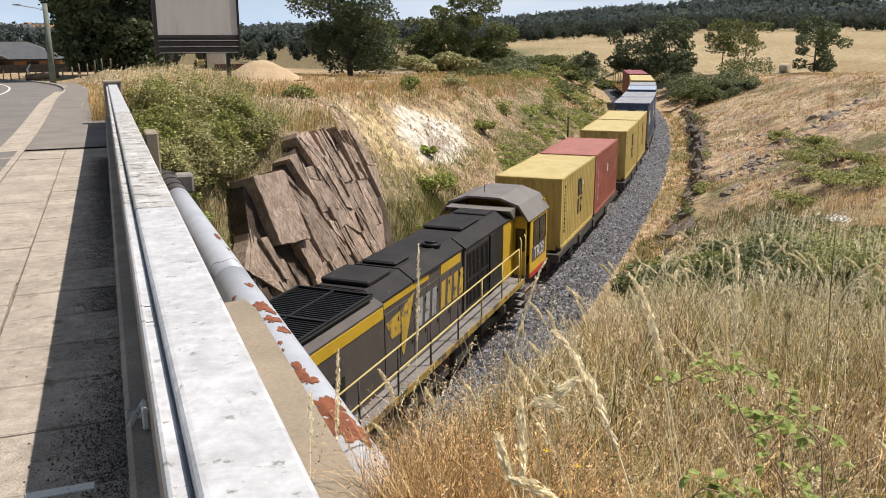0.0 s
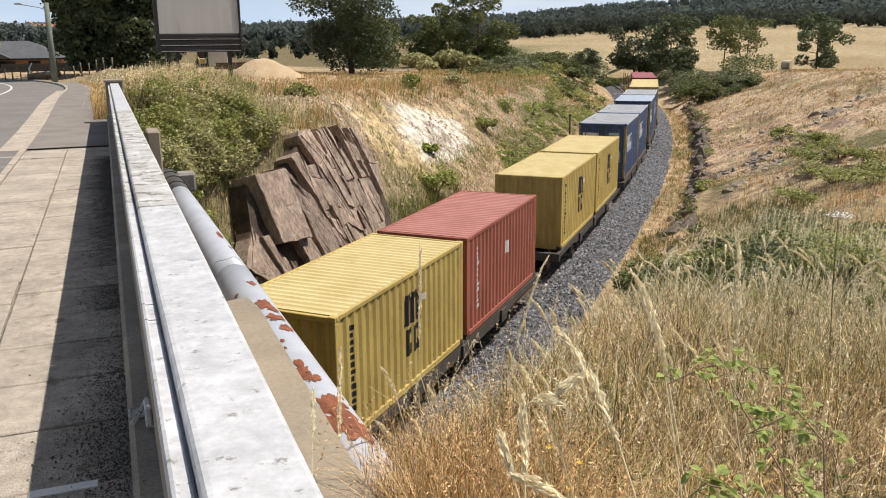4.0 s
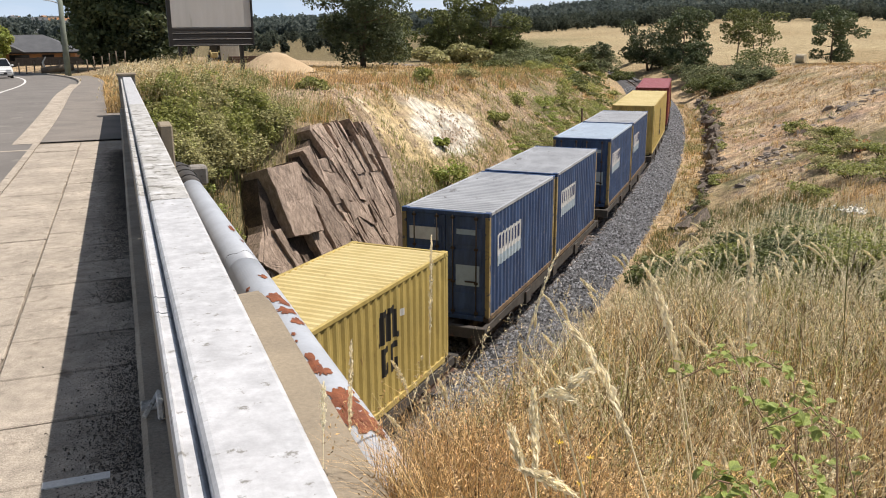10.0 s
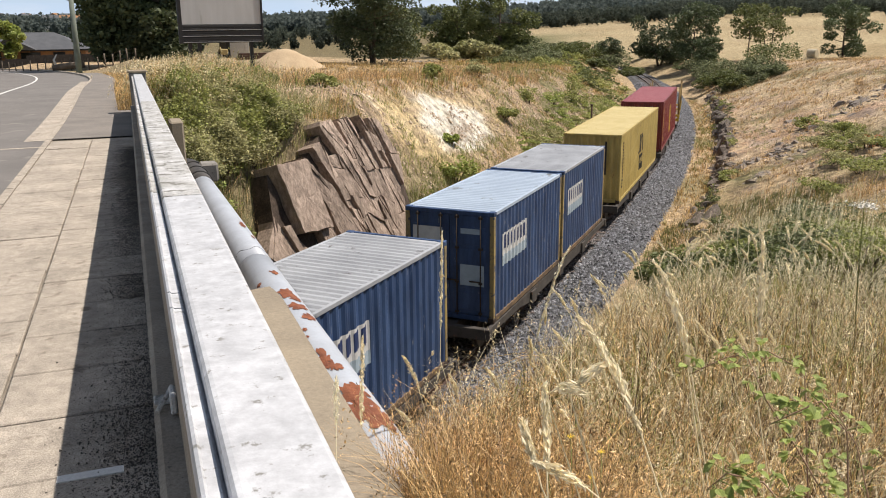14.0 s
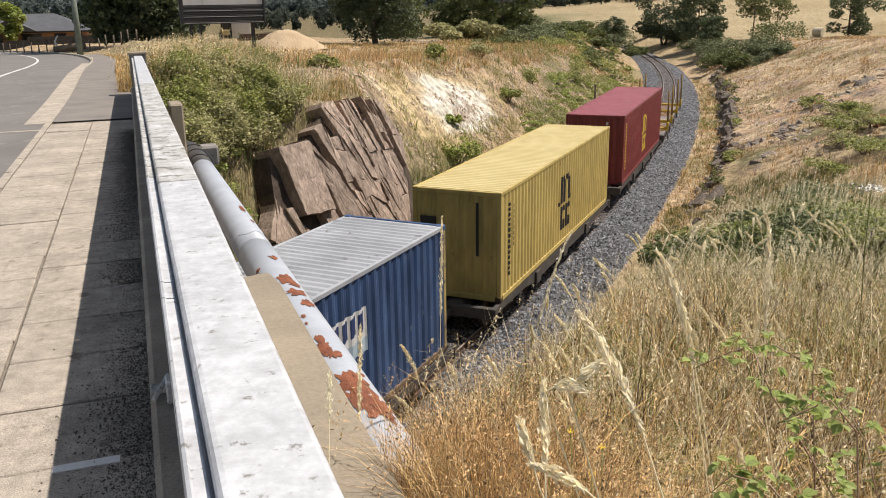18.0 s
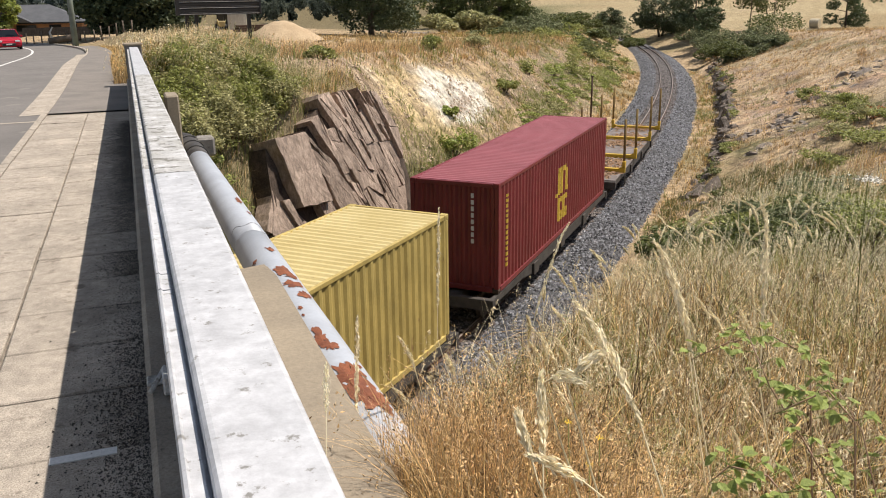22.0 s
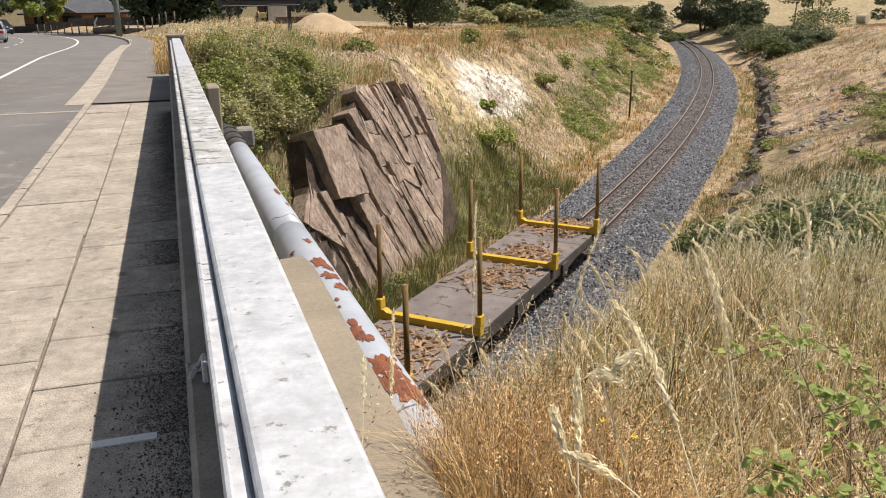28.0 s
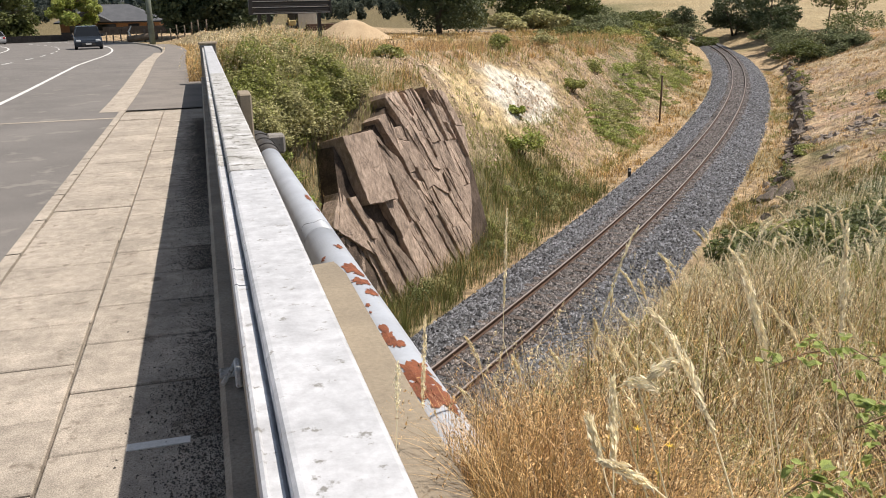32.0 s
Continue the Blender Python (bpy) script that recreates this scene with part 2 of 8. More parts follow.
BALLAST = material("ballast", (0.235, 0.242, 0.262), (0.165, 0.169, 0.18), 3.0, 40.0, 0.8, 0.9, island=0.88, distance=0.03, vary=0.3)
BALLASTBED = material("ballast_bed", (0.06, 0.06, 0.063), (0.15, 0.15, 0.155), 16.0, 30.0, 0.95, 1.0, distance=0.05, vary=0.45)
RUSTYBALLAST = material("rust_dusted_ballast", (0.235, 0.215, 0.207), (0.165, 0.152, 0.146), 3.0, 40.0, 0.85, 0.9, island=0.8, distance=0.03, vary=0.3)
RAILSTEEL = material("rusty_rail", (0.11, 0.065, 0.045), (0.07, 0.045, 0.035), 4.0, 60.0, 0.7, 0.3, 0.3)
RAILTOP = material("worn_rail_head", (0.50, 0.44, 0.40), (0.40, 0.34, 0.30), 6.0, 60.0, 0.4, 0.1, 0.55)
SLEEPER = material("sleeper", (0.17, 0.135, 0.115), (0.10, 0.083, 0.075), 5.0, 40.0, 0.9, 0.5, random=0.3, stretch=(1, 6, 1))
PAINTWHITE = material("weathered_white_paint", (0.55, 0.562, 0.585), (0.465, 0.475, 0.495), 4.0, 30.0, 0.5, 0.12, spot=(0.24, 0.235, 0.22), spot_scale=18.0, spot_from=0.605, vary=0.1, mid=14.0, mid_vary=0.12)
PAINTLICHEN = material("lichened_white_paint", (0.56, 0.565, 0.57), (0.36, 0.355, 0.335), 5.0, 60.0, 0.7, 0.2, spot=(0.19, 0.185, 0.165), spot_scale=9.0, spot_from=0.535, vary=0.22, mid=20.0, mid_vary=0.2)
CONCRETE = material("concrete", (0.33, 0.28, 0.21), (0.26, 0.222, 0.17), 2.0, 40.0, 0.9, 0.35, spot=(0.16, 0.13, 0.09), spot_scale=60.0, spot_from=0.69)
GREYCONCRETE = material("grey_concrete", (0.27, 0.255, 0.235), (0.18, 0.17, 0.158), 3.0, 50.0, 0.9, 0.35, spot=(0.11, 0.10, 0.09), spot_scale=12.0, spot_from=0.62)
KERBCONCRETE = material("brown_stained_concrete", (0.37, 0.325, 0.27), (0.27, 0.235, 0.195), 3.0, 60.0, 0.9, 0.4, spot=(0.15, 0.13, 0.11), spot_scale=30.0, spot_from=0.62, vary=0.25)
SLAB = material("paving_slab", (0.455, 0.40, 0.335), (0.345, 0.305, 0.255), 1.7, 130.0, 0.9, 0.5, spot=(0.24, 0.205, 0.165), spot_scale=5.0, spot_from=0.6, random=0.12, vary=0.4, mid=11.0, mid_vary=0.14)
SEAM = material("joint_dirt", (0.19, 0.165, 0.135), (0.27, 0.24, 0.20), 8.0, 60.0, 1.0, 0.6, vary=0.3)
ASPHALT = material("asphalt", (0.205, 0.192, 0.18), (0.165, 0.155, 0.146), 0.8, 90.0, 0.85, 0.5, spot=(0.24, 0.225, 0.205), spot_scale=1.6, spot_from=0.58, vary=0.2)
FOOTASPHALT = material("path_asphalt", (0.245, 0.222, 0.20), (0.19, 0.175, 0.16), 1.2, 80.0, 0.9, 0.5, vary=0.2)
GRIT = material("path_grit", (0.14, 0.125, 0.11), (0.085, 0.078, 0.07), 6.0, 70.0, 1.0, 0.8, spot=(0.24, 0.21, 0.17), spot_scale=40.0, spot_from=0.62, vary=0.3)
SUNSTRIPE = material("sunlight_stripe", (0.80, 0.79, 0.77), (0.74, 0.73, 0.70), 6.0, 90.0, 0.7, 0.2, vary=0.12)
LINE = material("road_paint", (0.72, 0.72, 0.70), (0.60, 0.60, 0.58), 4.0, 60.0, 0.7, 0.1)
PIPEPAINT = material("pale_pipe_paint", (0.445, 0.48, 0.535), (0.38, 0.41, 0.46), 3.0, 40.0, 0.45, 0.06, vary=0.06, spot=(0.36, 0.37, 0.38), spot_scale=9.0, spot_from=0.66)
RUST = material("rust", (0.26, 0.095, 0.05), (0.17, 0.065, 0.04), 12.0, 60.0, 0.9, 0.5, vary=0.2)
DARKPIPE = material("tarred_pipe", (0.035, 0.033, 0.032), (0.08, 0.075, 0.07), 6.0, 50.0, 0.6, 0.3)

# ---- the plan: the track's arc, the road and the lie of the land ----
RAIL_Z, DECK_Z, RADIUS, HEAD = -6.5, -5.593, 391.0, radians(43.25)
CENTRE = (11.247 - RADIUS * math.cos(HEAD), 23.563 + RADIUS * math.sin(HEAD))
FALL = 0.0167


def on_track(s, l=0.0, z=RAIL_Z):
    """The pose at s metres along the track and l metres to its right; x points along it, away from the bridge."""
    a = s / RADIUS - HEAD
    r = RADIUS + l
    return Matrix.Translation((CENTRE[0] + r * math.cos(a), CENTRE[1] + r * math.sin(a), z)) @ Matrix.Rotation(a + math.pi / 2, 4, "Z")


def along(x, y):
    dx, dy = np.asarray(x, float) - CENTRE[0], np.asarray(y, float) - CENTRE[1]
    return (np.arctan2(dy, dx) + HEAD) * RADIUS, np.hypot(dx, dy) - RADIUS


def track_xy(s, l):
    a = np.asarray(s, float) / RADIUS - HEAD
    r = RADIUS + np.asarray(l, float)
    return CENTRE[0] + r * np.cos(a), CENTRE[1] + r * np.sin(a)


# the kerb: straight over the bridge, then round to the left and down
BEND, BEND_R, KERB_X = 46.0, 180.0, -1.9


def kerb_line(y):
    return -1.55 + (KERB_X + 1.55) * ramp(y, 19, 44)


def road_z(p):
    p = np.asarray(p, float)
    return -FALL * np.clip(p, -60, 38) - 0.029 * np.clip(p - 38, 0, 95)


def kerb_at(p, q):
    """Plan and height of the road at p metres along the kerb and q metres to the left of it."""
    p, q = np.asarray(p, float), np.asarray(q, float)
    a = np.maximum(p - BEND, 0) / BEND_R
    cx = KERB_X - BEND_R
    x = np.where(p < BEND, kerb_line(p) - q, cx + (BEND_R - q) * np.cos(a))
    y = np.where(p < BEND, p, BEND + (BEND_R - q) * np.sin(a))
    return x, y, road_z(p) - 0.13


def road_gap(x, y):
    """Metres to the right of the kerb (negative on the road)."""
    x, y = np.asarray(x, float), np.asarray(y, float)
    return np.where(y < BEND, x - kerb_line(y), np.hypot(x - KERB_X + BEND_R, y - BEND) - BEND_R)


def road_run(x, y):
    """Metres along the kerb."""
    return np.where(np.asarray(y) < BEND, y, BEND + BEND_R * np.arctan2(np.asarray(y) - BEND, np.asarray(x) - KERB_X + BEND_R))


def height(x, y, noisy=True):
    """The lie of the land."""
    x, y = np.asarray(x, float), np.asarray(y, float)
    s, l = along(x, y)
    r = np.hypot(x, y)
    near = 1 - ramp(r, 110, 190)
    az = np.degrees(np.arctan2(x, np.maximum(y, 1e-3)))
    rise = np.interp(az, [-40, 10, 24, 36, 55, 80], [0.0, 0.002, 0.011, 0.036, 0.041, 0.041])
    far = -4.3 + np.maximum(r - 185, 0) * rise * (1 - ramp(r, 380, 470)) + rise * 240 * ramp(r, 380, 470) * 1.0
    ridge = np.interp(az, [-60, 0, 8, 20, 26, 33, 39, 60], [12, 13, 14, 18, 23, 34, 44, 48]) + 5 * rough(az, az * 0 + 3, 9.0, 3)
    far = far + ridge * ramp(r, 520, 1500)
    # the side of the sand heap and the hoarding
    crest = np.maximum(0.15 - 0.012 * y - 0.05 * np.maximum(x, 0), -3.7) - 1.15 * ramp(y, 68, 92) * (1 - ramp(x, 3, 10))
    toe = np.interp(s, [-60, 1, 5, 30], [5.0, 5.0, 4.4, 4.2])
    wide = np.interp(s, [-60, -14, 1, 5, 10, 40, 90, 120], [1.7, 1.7, 1.5, 5.0, 6.5, 7.0, 7.0, 5.0])
    u = np.clip((-l - toe) / wide, 0, 1)
    left = -7.0 + (crest + 7.0) * (0.55 * u + 0.45 * ramp(u, 0, 1))
    # beside the bridge the rock stands up to a ledge and an overgrown bank lies behind it
    ledge = np.interp(s, [-60, -12, -4, -3, 1], [-2.6, -2.4, -2.0, -1.2, -1.3])
    fore = 1.5 * (1 - ramp(s, -8.4, -6.3))
    steep = -7.0 + (ledge + 7.0) * (0.6 * ramp(-l, 4.9 - fore, 6.5 - 0.4 * fore) + 0.4 * np.clip((-l - 4.9 + fore) / (1.6 + 0.6 * fore), 0, 1))
    steep = steep + np.maximum(crest - ledge, 0) * ramp(-l, 6.3, 9.8)
    by_bridge = 1 - ramp(s, 0.0, 3.5)
    left = left * (1 - by_bridge) + steep * by_bridge
    # the grassy side on which the camera stands
    top = np.interp(s, [-60, -30, -24, -20, -15, -8, 0, 10, 25, 45, 60, 90, 130, 170], [0.1, 0.15, 0.1, -0.35, -1.1, -2.2, -3.1, -3.3, -2.6, -1.9, -2.0, -3.4, -4.9, -4.6])
    top = top + np.maximum(l - 14, 0) * 0.022 * (1 - ramp(s, 60, 120))
    toe = np.interp(s, [-60, -10, 2, 20, 130], [2.8, 2.8, 3.6, 4.4, 4.4])
    wide = np.interp(s, [-60, -15, -5, 2, 10, 30, 60, 110], [4.4, 4.4, 5.0, 7.0, 9.5, 13.0, 14.0, 10.0])
    sharp = 0.6 + 0.25 * (1 - ramp(s, -8, 6))
    u = np.clip((l - toe) / wide, 0, 1)
    step = 0.19 * ramp(s, 10, 18) * (1 - ramp(s, 80, 110))
    right = -7.0 + (top + 7.0) * np.clip(step * ramp(u, 0.0, 0.045) + (1 - step) * (sharp * u + (1 - sharp) * ramp(u, 0, 1)), 0, 1)
    z = np.where(l < 0, left, right)
    z = z * near + far * (1 - near)
    bed = (1 - ramp(np.abs(l), 3.0, 4.0)) * (1 - ramp(s, 130, 200))
    z = z * (1 - bed) + np.minimum(z, -7.05) * bed
    if noisy:
        amp = np.where(l < 0, 0.16, 0.12) * ramp(np.abs(l), 3.4, 6.0) * (1 - ramp(r, 60, 160) * 0.6)
        z = z + amp * rough(x, y, 2.2, 5) + (0.25 * amp + 0.055 * ramp(np.abs(l), 4.4, 5.5) * (1 - ramp(r, 70, 110)) * ramp(r, 8, 14)) * rough(x + 50, y, 0.75, 3)
        rise_ = rough(0.35 * s + 11, l, 3.4, 4)
        z = z + 0.42 * np.abs(rise_) * ramp(l, 5.0, 7.5) * (1 - ramp(l, 30, 40)) * ramp(s, 6, 14) * (1 - ramp(s, 85, 110))
    # road, bridge and what they rest on
    gap = road_gap(x, y)
    rz = -FALL * np.minimum(y, 45.0)
    on_land = np.clip(ramp(y, 22, 26) + (1 - ramp(y, -6, -3)), 0, 1) * (1 - ramp(y, 150, 230)) * ramp(x, -120, -60) * ramp(y, -90, -60)
    k = (1 - ramp(gap, 1.9, 4.2)) * on_land
    z = z * (1 - k) + (road_z(road_run(x, y)) - 0.06 - 0.22 * (1 - ramp(gap, -0.3, 0.1)) * ramp(gap, -16, -13)) * k
    under = (1 - ramp(x, 0.42, 0.75)) * ramp(y, -5, -3) * (1 - ramp(y, 24, 25)) * ramp(x, -16, -14)
    z = np.where(under > 0, z * (1 - under) + np.minimum(z, rz - 0.75) * under, z)
    return z


def spread(dense, lo, hi, reach, growth=1.13):
    mid = np.arange(lo, hi + dense / 2, dense)
    out, d, p = [], dense, hi
    while p < reach:
        d *= growth
        p += d
        out.append(p)
    back, d, p = [], dense, lo
    while p > -reach:
        d *= growth
        p -= d
        back.append(p)
    return np.array(back[::-1] + list(mid) + out)


def ground_tone(x, y, z):
    """Base colours of the ground: dry grass, green growth, bare soil and pale clay."""
    s, l = along(x, y)
    n1, n2, n3 = rough(x, y, 5.0, 4), rough(0.42 * s + 90, 1.25 * l + 40, 1.6, 5), rough(x - 30, y + 70, 14.0, 3)
    straw, green, soil, clay = np.array((0.42, 0.32, 0.18)), np.array((0.12, 0.135, 0.05)), np.array((0.43, 0.315, 0.235)), np.array((0.74, 0.70, 0.63))
    red = np.array((0.47, 0.31, 0.22))
    def lay(base, colour, k):
        k = np.clip(k, 0, 1)[..., None]
        return base * (1 - k) + colour * k
    c = np.broadcast_to(np.array((0.46, 0.345, 0.22)), (*x.shape, 3)).copy()
    c = lay(c, green, 0.45 * ramp(n1, 0.05, 0.35))
    hill = ramp(-l, 4.5, 6.0) * (1 - ramp(-l, 11.0, 13.0)) * (1 - ramp(s, 70, 100))
    c = lay(c, soil, 0.75 * hill * ramp(n2, -0.25, 0.2))
    pale = np.exp(-((s - 16.0) / 6.8) ** 2 - ((-l - 8.6) / 1.8) ** 2)
    c = lay(c, np.array((0.42, 0.33, 0.20)), 1.3 * ramp(pale, 0.22, 0.45))
    c = lay(c, np.array((0.55, 0.41, 0.24)), 0.9 * ramp(pale + 0.4 * n1, 0.3, 0.5))
    c = lay(c, np.array((0.62, 0.50, 0.30)), 0.8 * ramp(pale, 0.03, 0.2) * ramp(pale + 0.5 * n1 + 0.4 * n2, 0.25, 0.5))
    c = lay(c, clay, ramp(pale, 0.05, 0.3) * ramp(pale + 0.8 * n2 + 0.3 * n1 + 0.15 * ramp(s, 12, 22), 0.40, 0.66))
    c = lay(c, np.array((0.30, 0.225, 0.16)), 0.75 * hill * ramp(rough(0.5 * s - 7, 1.6 * l + 3, 0.8, 4), 0.16, 0.34))
    c = lay(c, green, 0.8 * hill * np.exp(-((s - 38 - 3 * n1) / 14.0) ** 2) * ramp(n1 + n2, -0.2, 0.3))
    c = lay(c, green, 0.75 * ramp(-l, 3.0, 3.8) * (1 - ramp(-l, 5.5, 7.5)) * (1 - ramp(s, 8, 13)))
    # dark litter, deepened in colour for the shade under the grass
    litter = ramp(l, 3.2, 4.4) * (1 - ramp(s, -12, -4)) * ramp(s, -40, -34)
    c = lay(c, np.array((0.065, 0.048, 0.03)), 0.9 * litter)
    bank = ramp(l, 4.0, 6.0) * (1 - ramp(l, 26, 40)) * ramp(s, 5, 18) * (1 - ramp(s, 80, 120))
    c = lay(c, red, 0.6 * bank * ramp(n3 + n2 * 0.5, -0.2, 0.3))
    c = lay(c, np.array((0.36, 0.29, 0.25)), 0.8 * bank * ramp(n2 - 0.3 * n1, 0.16, 0.3))
    c = lay(c, green, 0.6 * bank * ramp(n1 - n3, 0.2, 0.5))
    c = lay(c, np.array((0.235, 0.17, 0.125)), 0.5 * bank * ramp(rough(0.6 * s + 33, l - 8, 1.1, 4), 0.16, 0.36))
    c = lay(c, np.array((0.56, 0.44, 0.30)), 0.85 * bank * ramp(rough(0.6 * s - 21, l + 17, 2.0, 4), 0.0, 0.3))
    r = np.hypot(x, y)
    field = ramp(r, 120, 170)
    mown = ramp(np.sin((0.8 * x - 0.6 * y) * 0.9 + 2.0 * n3), 0.2, 0.9)
    az = np.degrees(np.arctan2(x, np.maximum(y, 1e-3)))
    c = lay(c, np.array((0.40, 0.325, 0.20)), field * ramp(az, 18, 28))
    c = lay(c, np.array((0.47, 0.385, 0.24)), field * 0.6 * mown * ramp(az, 22, 30))
    c = lay(c, np.array((0.33, 0.25, 0.14)), field * 0.7 * ramp(n3 + 0.4 * n1, 0.0, 0.35))
    c = lay(c, np.array((0.15, 0.15, 0.07)), field * (1 - ramp(az + 6 * n3, 25, 31)) * (1 - ramp(r, 260, 330)))
    c = lay(c, np.array((0.19, 0.155, 0.085)), field * (1 - ramp(az, 18, 26)))
    c = lay(c, np.array((0.045, 0.055, 0.035)), ramp(r, 430, 480))
    return c


gx, gy = spread(0.34, -4.0, 46.0, 3200.0), spread(0.34, -3.0, 62.0, 3200.0)
GX, GY = np.meshgrid(gx, gy)
GZ = height(GX, GY)
nx, ny = len(gx), len(gy)
idx = np.arange(nx * ny).reshape(ny, nx)
quads = np.stack([idx[:-1, :-1], idx[:-1, 1:], idx[1:, 1:], idx[1:, :-1]], -1).reshape(-1, 4)
ground = sheet("ground", np.stack([GX, GY, GZ], -1).reshape(-1, 3), quads, GROUND, smooth=True)
tone = ground.data.attributes.new("tone", "FLOAT_COLOR", "POINT")
tone.data.foreach_set("color", np.concatenate([ground_tone(GX, GY, GZ), np.ones((ny, nx, 1))], -1).astype(np.float32).ravel())
tagged(ground, "dry grassy land with a railway cutting", "ground", kind="structure")


def z_at(x, y):
    return float(height(np.array([x]), np.array([y]))[0])


# ---- ballast, sleepers and rails ----
S0, S1 = -46.0, 190.0


def ribbon(name, profile, s0, s1, step, mat, parent=None, wobble=0.0, smooth=False):
    """A cross-section (l, z) swept along the track."""
    ss = np.linspace(s0, s1, int((s1 - s0) / step) + 1)
    k = len(profile)
    v = np.zeros((len(ss), k, 3))
    for j, (l, z) in enumerate(profile):
        edge = wobble * rough(ss, ss * 0 + j * 31.0, 1.4, 3)
        v[:, j, 0], v[:, j, 1] = track_xy(ss, l + edge)
        v[:, j, 2] = z + 0.3 * edge
    i = np.arange(len(ss) * k).reshape(len(ss), k)
    f = np.stack([i[:-1, :-1], i[:-1, 1:], i[1:, 1:], i[1:, :-1]], -1).reshape(-1, 4)
    return sheet(name, v.reshape(-1, 3), f, mat, parent, smooth)


railway = thing("railway_track", "single curved railway track on grey ballast", "railway track", kind="structure")
bed = ribbon("ballast_bed", [(-2.75, -7.15), (-2.45, -7.0), (-1.55, -6.68), (-0.8, -6.65), (0.8, -6.65), (1.55, -6.68), (2.5, -7.0), (2.8, -7.15)], S0, S1, 0.5, BALLASTBED, railway, 0.12)
for side in (-1, 1):
    c = side * 0.567
    ribbon("rail", [(c + 0.035, -6.535), (c + 0.035, -6.502), (c + 0.028, -6.5), (c - 0.028, -6.5), (c - 0.035, -6.502), (c - 0.035, -6.535), (c - 0.009, -6.545), (c - 0.009, -6.61),
                    (c - 0.06, -6.63), (c - 0.06, -6.645), (c + 0.06, -6.645), (c + 0.06, -6.63), (c + 0.009, -6.61), (c + 0.009, -6.545), (c + 0.035, -6.535)], S0, S1, 1.0, RAILSTEEL, railway)
    ribbon("rail_head", [(c + 0.026, -6.498), (c - 0.026, -6.498)], S0, S1, 1.0, RAILTOP, railway)
bm = bmesh.new()
cbox(bm, (-0.11, -1.05, -0.15), (0.11, 1.05, 0.0), 0.015)
sleeper_mesh = bpy.data.meshes.new("sleeper")
bm.to_mesh(sleeper_mesh)
bm.free()
sleeper_mesh.materials.append(SLEEPER)
for i in range(int((S1 - S0) / 0.66)):
    if i * 0.66 + S0 > 110:
        break
    ob = new("sleeper", sleeper_mesh)
    ob.parent = railway
    ob.matrix_basis = on_track(S0 + i * 0.66, random.uniform(-0.03, 0.03), -6.626 - random.uniform(0, 0.012))
# loose stones
n_st = 52000
ss = rng.uniform(-14, 34, n_st)
far_s = rng.uniform(34, 100, 16000)
ss = np.concatenate([ss, far_s])
size = np.concatenate([rng.uniform(0.024, 0.062, n_st) * rng.choice([0.8, 1.0, 1.25], n_st), rng.uniform(0.045, 0.08, len(far_s))])
ll = rng.uniform(-2.6, 2.75, len(ss))
keep = ~((np.abs(np.abs(ll) - 0.567) < 0.07))
ss, ll, size = ss[keep], ll[keep], size[keep]
zz = np.interp(ll, [-2.75, -2.45, -1.55, -0.8, 0.8, 1.55, 2.5, 2.8], [-7.15, -7.0, -6.68, -6.65, -6.65, -6.68, -7.0, -7.15]) + size * 0.25
sx, sy = track_xy(ss, ll)
octa = np.array([(1, 0, 0), (-1, 0, 0), (0, 1, 0), (0, -1, 0), (0, 0, 0.8), (0, 0, -0.8)])
ofaces = np.array([(0, 2, 4), (2, 1, 4), (1, 3, 4), (3, 0, 4)])
jit = octa[None] * rng.uniform(0.6, 1.3, (len(ss), 6, 3)) * size[:, None, None]
ang = rng.uniform(0, 6.28, len(ss))
ca, sa = np.cos(ang)[:, None], np.sin(ang)[:, None]
jx, jy = jit[..., 0] * ca - jit[..., 1] * sa, jit[..., 0] * sa + jit[..., 1] * ca
sv = np.stack([jx + sx[:, None], jy + sy[:, None], jit[..., 2] + zz[:, None]], -1).reshape(-1, 3)
sf = (ofaces[None] + 6 * np.arange(len(ss))[:, None, None]).reshape(-1, 3)
worn = (np.abs(ll) < 0.95).repeat(4)
stones = sheet("ballast_stones", sv, sf[~worn], BALLAST, railway)
stones["kind"] = "stuff"
stones = sheet("rusty_ballast_stones", sv, sf[worn], RUSTYBALLAST, railway)
stones["kind"] = "stuff"

# ---- rock face and outcrops ----
def face_point(s, z, out=0.0):
    """A point of the leaning rock face at s along the track and height z, out metres proud of it."""
    l = -4.15 - 1.7 * (z + 7.0) / 6.0
    x, y = track_xy(s, l + out * 0.96)
    return Vector((float(x), float(y), z + out * 0.27))


rock_face = thing("rock_face", "cracked brown slabs of a rock face in the cutting", "rock face", kind="structure")
r5 = random.Random(23)


def rock_top(q):
    return float(np.interp(q, [-9, -6.4, -5.9, -5.55, -3.7, -2.3, 1.5, 2.0], [-4.6, -4.4, -3.4, -2.05, -2.15, -1.25, -1.35, -2.3]))


def on_block(p):
    """The big tan plate that stands proud of the rest."""
    return -4.15 < p.y < -1.9 and -5.45 < p.x - 0.17 * (p.y + 3) < -3.75


def cut(poly, point, way):
    """The two halves of a convex polygon on either side of a line."""
    n = Vector((-way.y, way.x))
    side = [(p - point).dot(n) for p in poly]
    a, b = [], []
    for i, p in enumerate(poly):
        q, d0, d1 = poly[(i + 1) % len(poly)], side[i], side[(i + 1) % len(poly)]
        (a if d0 >= 0 else b).append(p)
        if d0 * d1 < 0:
            m = p.lerp(q, d0 / (d0 - d1))
            a.append(m)
            b.append(m)
    return a, b


def area(poly):
    return abs(sum(p.x * q.y - q.x * p.y for p, q in zip(poly, poly[1:] + poly[:1]))) / 2


